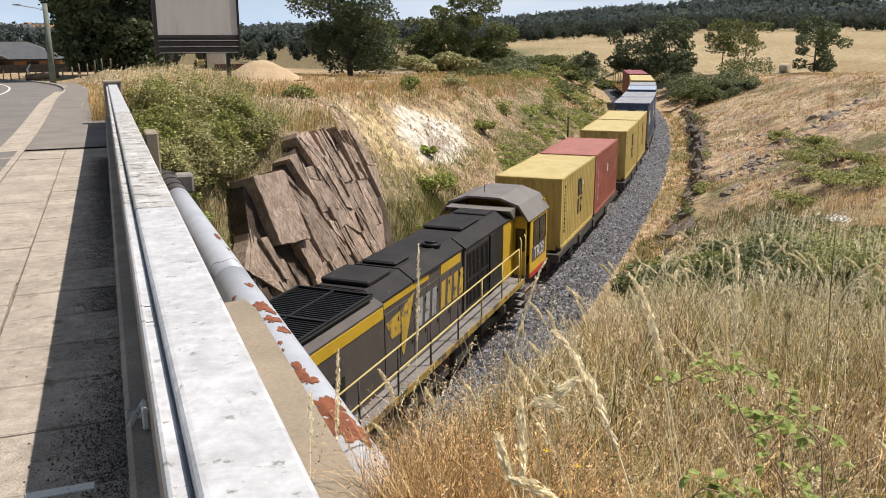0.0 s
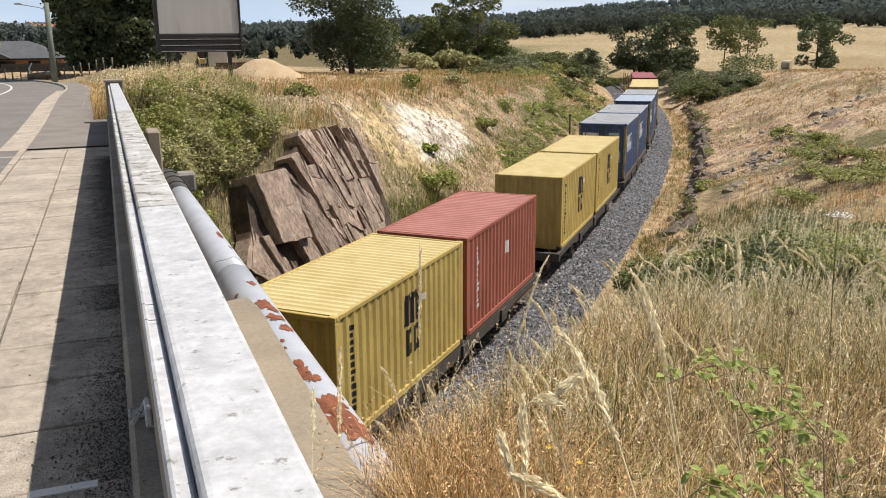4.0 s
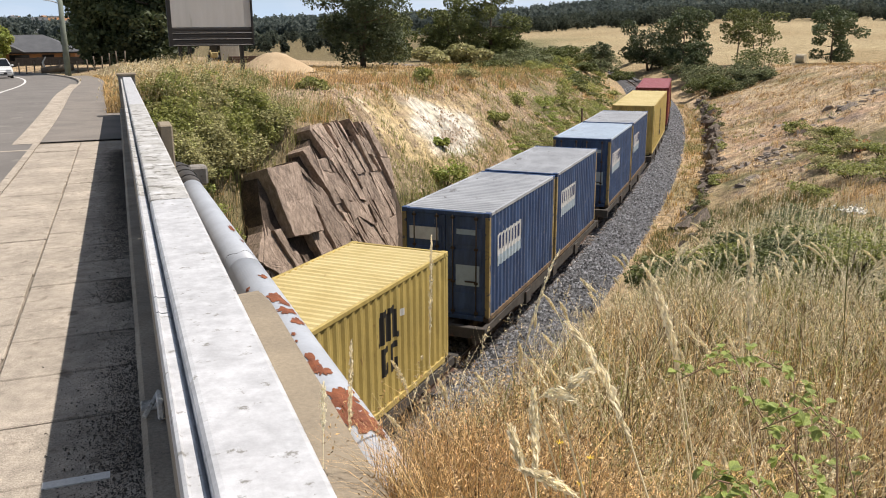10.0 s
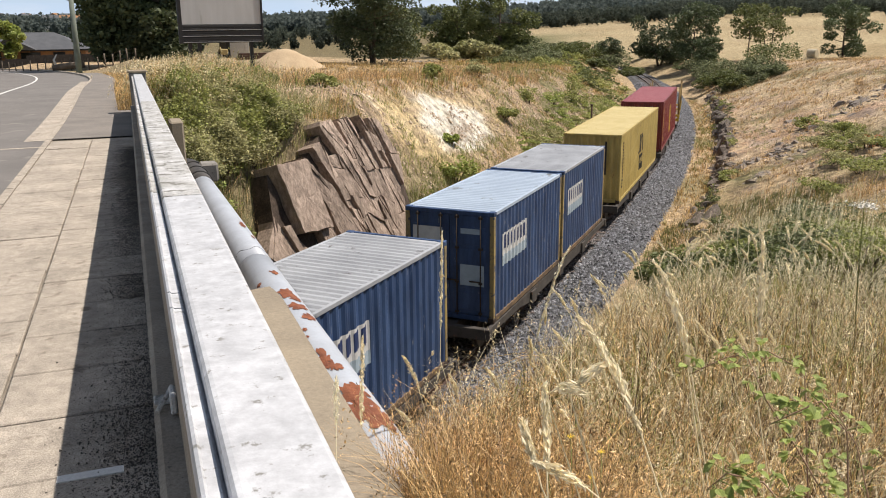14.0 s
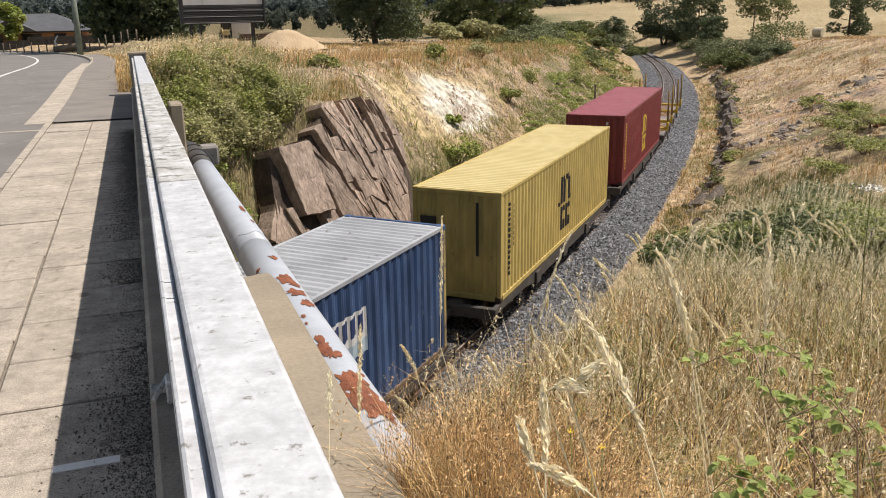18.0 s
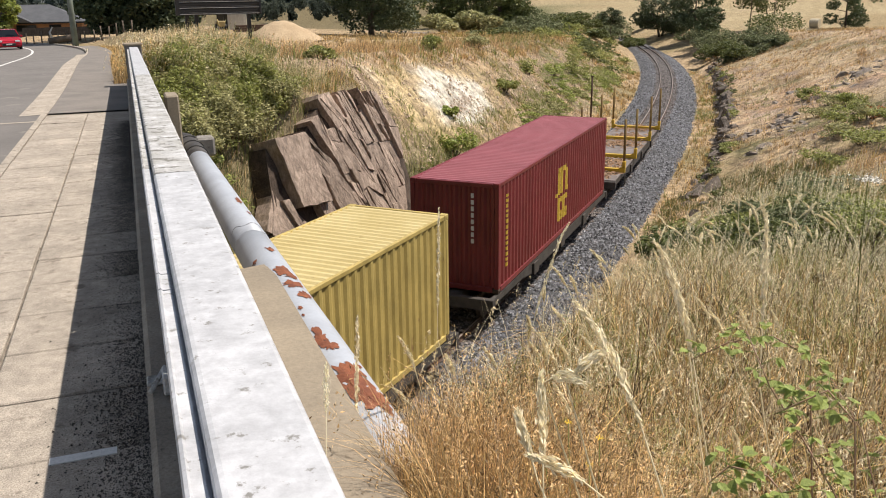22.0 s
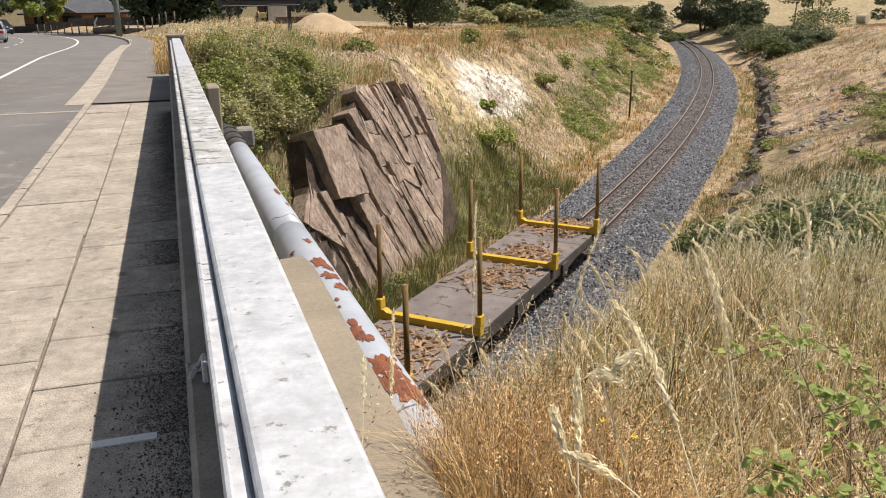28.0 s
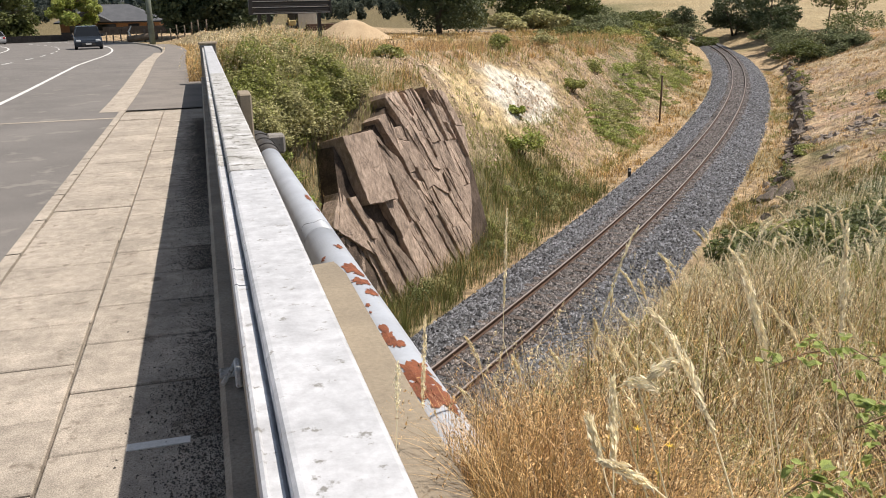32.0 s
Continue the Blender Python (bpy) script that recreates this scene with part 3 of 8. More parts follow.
def break_up(poly, limit, out, depth=0):
    mid = sum(poly, Vector((0, 0))) / len(poly)
    crumb = -2.0 < mid.x + 0.3 * (mid.y + 4) < 1.3 and -4.9 < mid.y < -1.9
    if area(poly) < limit * (0.13 if crumb else 1.0) * r5.uniform(0.5, 1.6) or depth > 9:
        out.append(poly)
        return
    xs, ys = [p.x for p in poly], [p.y for p in poly]
    tall = (max(ys) - min(ys)) > 1.7 * (max(xs) - min(xs)) * r5.uniform(0.75, 1.3)
    a = radians(r5.gauss(-10, 22)) if tall else radians(r5.gauss(113, 6))
    at = mid + Vector((r5.uniform(-0.2, 0.2) * (max(xs) - min(xs)), r5.uniform(-0.2, 0.2) * (max(ys) - min(ys))))
    for half in cut(poly, at, Vector((math.cos(a), math.sin(a)))):
        if len(half) > 2:
            break_up(half, limit, out, depth + 1)


def grain(s, z):
    """Relief of the plates: low ridges along the bedding and a fine roughness."""
    a = s * 0.88 + z * 0.47
    return 0.009 * noise.noise(Vector((a * 6.5, z * 0.6, 8.3))) + 0.012 * noise.noise(Vector((a * 3.2, z * 0.9, 1.7))) + 0.007 * noise.noise(Vector((a * 9, z * 2.2, 5.1))) + 0.02 * noise.noise(Vector((s * 14, z * 14, 2.2)))


def slab(poly, out, tilt, lean, gap):
    """One plate of rock: a ragged outline, a rough front and sides that run back into the hill."""
    mid = sum(poly, Vector((0, 0))) / len(poly)
    rim = []
    for p, q in zip(poly, poly[1:] + poly[:1]):
        k = max(1, int((q - p).length / 0.16))
        n = Vector((-(q - p).y, (q - p).x)).normalized() if (q - p).length > 1e-6 else Vector((0, 0))
        for j in range(k):
            rim.append(p.lerp(q, j / k) + (n * r5.uniform(-0.022, 0.022) if j else Vector((0, 0))))
    c = bmesh.new()
    rings = []
    for d, deep, rough_ in ((gap, -0.7, 0), (gap, -0.012, 0), (gap + 0.007, 0.0, 1), (0.12, 0.004, 1), (0.3, 0.006, 1), (0.55, 0.006, 1), (0.8, 0.006, 1)):
        ring = []
        for p in rim:
            v = mid - p
            e = p + v / max(v.length, 1e-4) * d if d < 0.1 else p.lerp(mid, d)
            o = out + tilt * (e.x - mid.x) + lean * (e.y - mid.y) + deep + rough_ * grain(e.x, e.y) if deep > -0.5 else deep
            ring.append(c.verts.new(face_point(e.x, e.y, o)))
        rings.append(ring)
    hub = c.verts.new(face_point(mid.x, mid.y, out + grain(mid.x, mid.y)))
    n = len(rim)
    for a, b in zip(rings, rings[1:]):
        for i in range(n):
            c.faces.new((a[i], a[(i + 1) % n], b[(i + 1) % n], b[i]))
    for i in range(n):
        c.faces.new((rings[-1][i], rings[-1][(i + 1) % n], hub))
    bmesh.ops.recalc_face_normals(c, faces=c.faces)
    return part("rock_slab", c, ROCK, rock_face)


pieces = []
break_up([Vector(v) for v in ((-8.6, -7.4), (-0.2, -7.4), (1.3, -5.4), (2.2, -3.2), (2.5, -0.6), (-8.6, -0.6))], 0.55, pieces)
for poly in pieces:
    mid = sum(poly, Vector((0, 0))) / len(poly)
    if mid.y > rock_top(mid.x) or on_block(mid) or mid.x < -5.75:
        continue
    poly = [Vector((p.x, min(p.y, rock_top(p.x) + r5.uniform(0.0, 0.2)))) for p in poly]
    if area(poly) < 0.02:
        continue
    out = r5.choice((0.0, 0.0, 0.01, 0.015, 0.03, -0.01, -0.02, -0.03, -0.15, 0.06, -0.07)) + r5.uniform(-0.015, 0.015) - (0.08 if mid.x < -5.45 else 0.0)
    slab(poly, out, r5.gauss(0, 0.035), r5.gauss(-0.01, 0.025), r5.choice((0.002, 0.003, 0.005, 0.008, 0.02)))
slab([Vector(v) for v in ((-5.45, -2.0), (-3.95, -2.05), (-3.6, -4.15), (-5.1, -4.0))], 0.2, 0.02, 0.0, 0.004)
# a backing sheet behind the slabs, its colour darkened for shade in the gaps
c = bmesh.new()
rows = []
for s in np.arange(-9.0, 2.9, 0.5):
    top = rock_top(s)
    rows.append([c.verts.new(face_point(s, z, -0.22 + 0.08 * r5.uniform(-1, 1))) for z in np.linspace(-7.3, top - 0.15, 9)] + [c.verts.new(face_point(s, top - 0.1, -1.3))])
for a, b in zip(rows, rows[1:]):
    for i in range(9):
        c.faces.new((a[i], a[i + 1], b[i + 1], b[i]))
part("rock_body", c, SHADEDROCK, rock_face)


def stone(bm, centre, size, r, flat=0.6):
    """A faceted stone: the hull of a few random points."""
    vs = []
    for k in range(14):
        d = Vector((r.gauss(0, 1), r.gauss(0, 1), r.gauss(0, 1))).normalized()
        vs.append(bm.verts.new(Vector(centre) + Vector((d.x, d.y, d.z * flat)) * size * r.uniform(0.75, 1.15)))
    res = bmesh.ops.convex_hull(bm, input=vs)
    bmesh.ops.delete(bm, geom=[v for v in res["geom_interior"] if isinstance(v, bmesh.types.BMVert)], context="VERTS")


def outcrop(x, y, n, spread_, size, label, mat=GREYROCK, seed=1, along_track=0.0, name="rock_outcrop", category="rocks", across=0.5, flat=(0.35, 0.7), sink=0.0):
    r = random.Random(seed)
    ob = thing(name, label, category, m=pose(x, y, z_at(x, y)))
    for k in range(n):
        dx, dy = r.gauss(0, spread_), r.gauss(0, spread_ * across)
        a = math.atan2(math.cos(HEAD), math.sin(HEAD)) + along_track
        px, py = dx * math.cos(a) - dy * math.sin(a), dx * math.sin(a) + dy * math.cos(a)
        c = bmesh.new()
        sz = size * r.choice((0.35, 0.5, 0.8, 1.0, 1.3))
        stone(c, (px, py, z_at(x + px, y + py) - z_at(x, y) - sz * sink), sz, r, r.uniform(*flat))
        part("rock", c, mat, ob)
    return ob

# ---- bridge, footpath and road ----
SLOPE = Matrix.Rotation(-math.atan(FALL), 4, "X")     # things that follow the road's fall
bridge = thing("road_bridge", "concrete road bridge over the railway cutting", "bridge", kind="structure")
bridge.matrix_basis = SLOPE
box_part("deck", (-15.0, -4.0, -0.72), (0.44, 24.2, -0.17), GREYCONCRETE, bridge, 0.03)
box_part("edge_beam", (0.06, -4.0, -0.165), (0.44, 24.2, 0.0), GREYCONCRETE, bridge, 0.02)
box_part("parapet_kerb", (-0.06, -4.0, 0.002), (0.33, 23.9, 0.20), KERBCONCRETE, bridge, 0.025, "stained grey concrete parapet kerb")
for y in (3.2, 16.5):
    c = bmesh.new()
    cbox(c, (-15.0, y - 0.5, -8.0), (0.0, y + 0.5, -0.723), 0.04)
    pier = part("pier", c, GREYCONCRETE, bridge)
    pier.matrix_basis = Matrix.Identity(4)

# road, gutter and kerb


def strip(name, q0, q1, lift, mat, p0=-60.0, p1=330.0, parent=None, n=2, step=1.0):
    p = np.arange(p0, p1 + step / 2, step)
    q = np.linspace(q0, q1, n)
    P, Q = np.meshgrid(p, q, indexing="ij")
    x, y, z = kerb_at(P, Q)
    i = np.arange(len(p) * n).reshape(len(p), n)
    f = np.stack([i[:-1, :-1], i[1:, :-1], i[1:, 1:], i[:-1, 1:]], -1).reshape(-1, 4)
    return sheet(name, np.stack([x, y, z + lift], -1).reshape(-1, 3), f, mat, parent)


road = tagged(strip("road", 0.13, 13.0, 0.0, ASPHALT, n=8), "grey asphalt road bending away past the bridge", "road", kind="structure")
tagged(strip("edge_line", 3.05, 3.18, 0.004, LINE, 16.0, 150.0), "white painted edge line", "road marking", kind="structure")
for k in range(16):
    tagged(strip("lane_dash", 6.6, 6.72, 0.004, LINE, 20 + 5.5 * k, 22.2 + 5.5 * k, step=1.1), "white painted lane dash", "road marking", "lane dashes", "structure")
tagged(strip("far_edge_line", 10.2, 10.33, 0.004, LINE, 16.0, 150.0), "white painted edge line", "road marking", kind="structure")
apron = tagged(strip("gutter", 0.13, 0.62, 0.006, SLAB, 19.0, 52.0), "pale concrete gutter", "gutter", kind="structure")
seam_line = tagged(strip("deck_joint", 0.13, 9.0, 0.005, SLAB, 17.75, 17.9, step=0.15), "pale deck joint across the road", "deck joint", kind="structure")


def kerb_piece(p0, p1):
    p = np.linspace(p0, p1, max(2, int((p1 - p0) / 1.0) + 1))
    prof = [(0.14, -0.1), (0.135, 0.10), (0.11, 0.127), (0.0, 0.13), (0.0, -0.1)]
    v = np.zeros((len(p), len(prof), 3))
    for j, (q, h) in enumerate(prof):
        v[:, j, 0], v[:, j, 1], z = kerb_at(p, q)
        v[:, j, 2] = z + h
    i = np.arange(len(p) * len(prof)).reshape(len(p), -1)
    f = np.stack([i[:-1, :-1], i[1:, :-1], i[1:, 1:], i[:-1, 1:]], -1).reshape(-1, 4)
    return v.reshape(-1, 3), f


kerb = thing("kerb", "worn concrete kerb along the footpath", "kerb", kind="structure")
p = -6.0
while p < 120:
    v, f = kerb_piece(p, p + (1.17 if p < 45 else 3.97))
    sheet("kerb_stone", v, f, SLAB, kerb)
    p += 1.2 if p < 45 else 4.0

# footpath: a base, slabs in two rows, then asphalt
footpath = thing("footpath", "footpath of worn concrete slabs", "footpath", kind="structure")
footpath.matrix_basis = SLOPE
box_part("slab_bed", (-1.548, -6.0, -0.165), (0.05, 18.2, -0.032), SEAM, footpath)
y, r2 = -3.0, random.Random(5)
for x0, x1, pitch in ((-1.535, -0.819, 0.682), (-0.801, -0.05, 0.67)):
    y = -2.85 if x0 < -1 else -3.1
    while y < 17.4:
        d = pitch + r2.uniform(-0.012, 0.012)
        d = min(d, 17.95 - y)
        c = bmesh.new()
        cbox(c, (x0, y + 0.007, -0.05), (x1 + r2.uniform(-0.006, 0.006), y + d - 0.007, 0.0 + r2.uniform(-0.005, 0.004)), 0.007)
        slab = part("paving_slab", c, SLAB, footpath)
        slab.matrix_basis = Matrix.Rotation(radians(r2.uniform(-0.25, 0.25)), 4, "Y")
        y += d
tagged(strip("asphalt_path", -1.55, -0.005, 0.128, FOOTASPHALT, 17.97, 25.0), "grey asphalt footpath", "footpath", kind="structure")
tagged(strip("far_asphalt_path", -1.2, -0.005, 0.125, FOOTASPHALT, 25.0, 70.0), "narrow grey asphalt footpath past the railing", "footpath", kind="structure")
# grit gathered against the parapet
n = 60000
gxp = -0.062 - np.abs(rng.normal(0, 0.15, n))
gyp = rng.uniform(1.5, 16, n)
gs = rng.uniform(0.0016, 0.0055, n) * rng.choice([0.7, 1.0, 1.7], n, p=[0.55, 0.35, 0.1])
tri = np.array([(1, 0, 0), (-0.5, 0.86, 0), (-0.5, -0.86, 0), (0, 0, 1)])
gv = tri[None] * gs[:, None, None] * rng.uniform(0.6, 1.4, (n, 4, 3)) + np.stack([gxp, gyp, -FALL * gyp + 0.001], -1)[:, None]
gf = (np.array([(0, 1, 3), (1, 2, 3), (2, 0, 3)])[None] + 4 * np.arange(n)[:, None, None]).reshape(-1, 3)
tagged(sheet("path_grit", gv.reshape(-1, 3), gf, GRIT), "dark grit lying along the parapet", "grit", kind="stuff")

# sunlight across the shaded path, put in as a pale strip
tagged(box_part("pale_path_strip", (-0.476, 3.535, -0.05), (-0.206, 3.595, 0.007), SUNSTRIPE, footpath), kind="structure")

# ---- railing ----
railing = thing("bridge_railing", "weathered white steel railing on the bridge parapet", "railing", m=SLOPE)
joints = [-3.0, 0.9, 4.68, 8.7, 12.74, 16.0, 19.8, 23.7]
for a, b in zip(joints, joints[1:]):
    c = bmesh.new()
    prism(c, [(0.086, 0.86), (0.086, 0.978), (0.089, 0.990), (0.097, 0.998), (0.108, 1.0), (0.288, 1.0), (0.298, 0.996), (0.303, 0.986), (0.303, 0.86)], a + 0.006, b - 0.006, "y")
    part("top_rail", c, PAINTLICHEN if 4.6 < a < 12 else PAINTWHITE, railing, "white painted top rail")
for a, b in zip([-3.0, 2.745, 2.93, 5.1, 8.9, 12.7, 16.5, 20.2], [2.74, 2.925, 5.095, 8.9, 12.7, 16.5, 20.2, 23.7]):
    c = bmesh.new()
    prism(c, [(0.032, 0.885), (0.032, 0.950), (0.036, 0.961), (0.044, 0.965), (0.050, 0.958), (0.077, 0.957), (0.077, 0.938), (0.0855, 0.938), (0.0855, 0.885)], a + 0.003, b - 0.003, "y")
    part("rail_ledge", c, PAINTWHITE if b < 6 else PAINTLICHEN, railing, "white painted ledge of the top rail")
for k in range(23):
    y = 4.64 + 0.82 * k
    c = bmesh.new()
    prism(c, [(0.215, 0.2), (0.215, 0.857), (0.345, 0.857), (0.36, 0.83), (0.425, 0.2)], y, y + 0.035, "y")
    part("post_plate", c, PAINTLICHEN, railing, "grey white steel post plate")
for y in (3.74,):
    c = bmesh.new()
    cbox(c, (-0.056, y - 0.015, 0.202), (0.042, y + 0.075, 0.222), 0.006)
    cbox(c, (0.012, y - 0.16, 0.21), (0.042, y - 0.02, 0.30), 0.008)
    tube(c, [(-0.045, y - 0.10, 0.212), (0.03, y + 0.0, 0.285)], 0.012, 8)
    part("base_plate", c, PAINTLICHEN, railing)
for a, b in zip([-3.0, 3.62, 7.45, 11.3, 15.1, 19.0], [3.612, 7.44, 11.29, 15.09, 18.99, 23.7]):
    box_part("infill_panel", (0.045, a, 0.202), (0.08, b, 0.884), KERBCONCRETE, railing, 0.006, "grey infill panel")
end_post = thing("railing_end_post", "square concrete post at the end of the railing", "post", m=SLOPE)
box_part("shaft", (-0.02, 23.75, -0.1), (0.40, 24.15, 1.03), GREYCONCRETE, end_post, 0.02)
box_part("cap", (-0.05, 23.72, 1.032), (0.43, 24.18, 1.10), CONCRETE, end_post, 0.02)
block = thing("pilaster", "square concrete pilaster outside the railing", "pilaster", m=SLOPE)
box_part("shaft", (0.431, 11.7, -0.16), (0.60, 12.3, 0.78), CONCRETE, block, 0.02)

# ---- wing wall and pipe ----
wing = thing("wing_wall", "tan concrete wing wall beside the railing", "wall")
c = bmesh.new()
for (poly, z0, z1) in (([(0.34, -3.0), (0.64, -3.0), (0.637, 4.28), (0.615, 4.47), (0.34, 4.40)], -3.0, 0.50),):
    prism(c, poly, z0, z1, "z")
bmesh.ops.bevel(c, geom=[e for e in c.edges if abs(e.verts[0].co.z - 0.5) < 1e-4 and abs(e.verts[1].co.z - 0.5) < 1e-4], offset=0.02, segments=2, affect="EDGES")
part("wall", c, CONCRETE, wing)
wing.matrix_basis = SLOPE

PIPE_X, PIPE_R = 0.829, 0.14


def pipe_point(y, a=0.0, lift=0.0):
    r = PIPE_R + lift
    return Vector((PIPE_X - 0.009 * y + r * math.sin(a), y, 0.157 - 0.03 * y + r * math.cos(a)))


pipe = thing("water_pipe", "large pale grey pipe with flaking paint and rust", "pipe")
c = bmesh.new()
tube(c, [(PIPE_X - 0.009 * y, y, 0.157 - 0.03 * y) for y in np.linspace(-2.0, 6.35, 10)], PIPE_R, 48)
part("pipe_length", c, PIPEPAINT, pipe)
c = bmesh.new()
tube(c, [(PIPE_X - 0.009 * y, y, 0.157 - 0.03 * y) for y in np.linspace(6.352, 10.9, 6)], PIPE_R + 0.001, 48)
part("pipe_length", c, PIPEPAINT, pipe)
c = bmesh.new()
tube(c, [(0.735, 10.8, -0.165), (0.73, 11.4, -0.185), (0.722, 12.2, -0.22), (0.715, 13.0, -0.26), (0.71, 14.2, -0.42)], [0.128, 0.152, 0.152, 0.148, 0.15], 24)
for y in (11.3, 11.9, 12.5):
    tube(c, [(0.729, y, -0.183 - 0.04 * (y - 11.3)), (0.728, y + 0.09, -0.187 - 0.04 * (y - 11.3))], 0.162, 24)
part("tarred_length", c, DARKPIPE, pipe, "dark tarred pipe end")
box_part("collar", (0.80, 12.31, -0.36), (1.06, 12.6, -0.09), GREYCONCRETE, pipe, 0.03)
c = bmesh.new()
for i in range(14):
    a0 = -1.1 + i * 0.17
    p0, p1 = pipe_point(6.6 + 0.05 * math.sin(i * 0.9), a0, 0.0015), pipe_point(6.6 + 0.05 * math.sin((i + 1) * 0.9), a0 + 0.17, 0.0015)
    tube(c, [p0, p1], 0.0022, 4, caps=False)
part("hairline_crack", c, DARKPIPE, pipe)


def rust_patch(y0, a0, ly, la, seed):
    """A ragged blister of rust lying on the pipe: y0 and angle a0, half length ly, half width la."""
    r3 = random.Random(seed)
    c = bmesh.new()
    n = 40
    rim = []
    for i in range(n):
        t = i * math.tau / n
        k = 0.95 + 0.75 * noise.noise(Vector((math.cos(t) * 1.9, math.sin(t) * 1.9, seed * 3.1))) + r3.uniform(-0.2, 0.2)
        rim.append(c.verts.new(pipe_point(y0 + ly * k * math.cos(t), a0 + la * k * math.sin(t), 0.004)))
    mid = c.verts.new(pipe_point(y0, a0, 0.007))
    for i in range(n):
        c.faces.new((mid, rim[i], rim[(i + 1) % n]))
    bmesh.ops.recalc_face_normals(c, faces=c.faces)
    part("rust_patch", c, RUST, pipe, "flaked rust patch")


for k, spec in enumerate([(3.27, 0.05, 0.20, 0.50), (3.12, 0.35, 0.13, 0.45), (3.42, -0.1, 0.12, 0.30), (3.48, 0.3, 0.08, 0.30), (3.90, -0.12, 0.13, 0.26), (3.78, 0.0, 0.07, 0.22), (4.40, -0.14, 0.03, 0.08), (4.28, -0.2, 0.02, 0.06),
                          (4.66, 0.42, 0.08, 0.32), (4.87, 0.22, 0.07, 0.45), (5.16, 0.20, 0.11, 0.38), (5.05, 0.4, 0.06, 0.28), (5.57, -0.76, 0.04, 0.14), (5.75, 0.28, 0.05, 0.20), (7.6, 0.45, 0.16, 0.22), (7.1, 0.6, 0.07, 0.14)]):
    rust_patch(*spec, k + 1)

# ---- train ----
YELLOW = material("yellow_container_paint", (0.50, 0.385, 0.13), (0.43, 0.325, 0.105), 1.2, 50.0, 0.5, 0.06, spot=(0.27, 0.17, 0.07), spot_scale=4.0, spot_from=0.645, vary=0.1, stretch=(1, 1, 0.4), mid=2.5, mid_vary=0.16)
ORANGE = material("faded_red_container_paint", (0.33, 0.105, 0.075), (0.27, 0.085, 0.062), 1.2, 50.0, 0.55, 0.06, spot=(0.15, 0.06, 0.045), spot_scale=5.0, spot_from=0.68, vary=0.07, stretch=(1, 1, 0.4), mid=2.5, mid_vary=0.16)
CRIMSON = material("dark_red_container_paint", (0.20, 0.03, 0.035), (0.165, 0.024, 0.028), 1.2, 50.0, 0.42, 0.05, vary=0.06, stretch=(1, 1, 0.4), mid=2.5, mid_vary=0.16)
# container roofs take a paler paint than their sides
YELLOWROOF = material("paler_yellow_roof", (0.62, 0.52, 0.26), (0.54, 0.44, 0.20), 1.2, 50.0, 0.6, 0.06, spot=(0.40, 0.30, 0.14), spot_scale=4.0, spot_from=0.66, vary=0.08)
REDROOF = material("paler_red_roof", (0.45, 0.20, 0.17), (0.38, 0.16, 0.135), 1.2, 50.0, 0.6, 0.06, spot=(0.26, 0.11, 0.09), spot_scale=4.0, spot_from=0.66, vary=0.08)
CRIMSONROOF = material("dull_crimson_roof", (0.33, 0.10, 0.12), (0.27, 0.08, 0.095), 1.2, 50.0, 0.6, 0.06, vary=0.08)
BLUE = material("worn_blue_container_paint", (0.029, 0.060, 0.145), (0.052, 0.095, 0.20), 1.4, 50.0, 0.45, 0.08, spot=(0.26, 0.27, 0.30), spot_scale=6.0, spot_from=0.635, mid=3.0, mid_vary=0.25, vary=0.12, stretch=(1.5, 1.5, 0.35))
ROOFBLUE = material("pale_grey_container_roof", (0.41, 0.43, 0.46), (0.29, 0.305, 0.33), 0.8, 40.0, 0.5, 0.08, spot=(0.15, 0.145, 0.145), spot_scale=1.8, spot_from=0.6, vary=0.12)
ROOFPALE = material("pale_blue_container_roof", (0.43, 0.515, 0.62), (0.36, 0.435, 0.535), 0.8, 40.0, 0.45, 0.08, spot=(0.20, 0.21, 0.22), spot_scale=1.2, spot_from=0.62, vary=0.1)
YPOST = material("chipped_yellow_post", (0.42, 0.31, 0.11), (0.26, 0.20, 0.11), 2.0, 40.0, 0.6, 0.1, spot=(0.08, 0.08, 0.10), spot_scale=6.0, spot_from=0.55, vary=0.12)
RUSTSILL = material("rusted_bottom_rail", (0.20, 0.135, 0.08), (0.10, 0.075, 0.06), 3.0, 50.0, 0.7, 0.2, spot=(0.34, 0.25, 0.10), spot_scale=4.0, spot_from=0.6, vary=0.2)
CASTING = material("dark_casting", (0.06, 0.05, 0.045), (0.10, 0.07, 0.05), 8.0, 60.0, 0.7, 0.2, 0.3)
MARKBLACK = plain("black_marking", (0.02, 0.02, 0.022), 0.55)
MARKYELLOW = plain("yellow_marking", (0.62, 0.44, 0.06), 0.5)
MARKWHITE = plain("white_marking", (0.70, 0.70, 0.69), 0.55)
MARKNAVY = plain("navy_marking", (0.03, 0.05, 0.14), 0.5)
MARKPALE = plain("pale_blue_marking", (0.42, 0.52, 0.60), 0.5)
UNDER = material("grimy_underframe", (0.05, 0.045, 0.042), (0.085, 0.075, 0.068), 4.0, 50.0, 0.8, 0.3, spot=(0.14, 0.09, 0.06), spot_scale=5.0, spot_from=0.66, vary=0.2)
SILL = material("dusty_wagon_sill", (0.085, 0.077, 0.07), (0.055, 0.05, 0.046), 3.0, 50.0, 0.8, 0.2, spot=(0.17, 0.10, 0.07), spot_scale=5.0, spot_from=0.62, vary=0.2)
WHEEL = material("wheel_steel", (0.09, 0.075, 0.065), (0.14, 0.11, 0.09), 6.0, 60.0, 0.6, 0.2, 0.5)
MOVERS, WHEELS = [], []


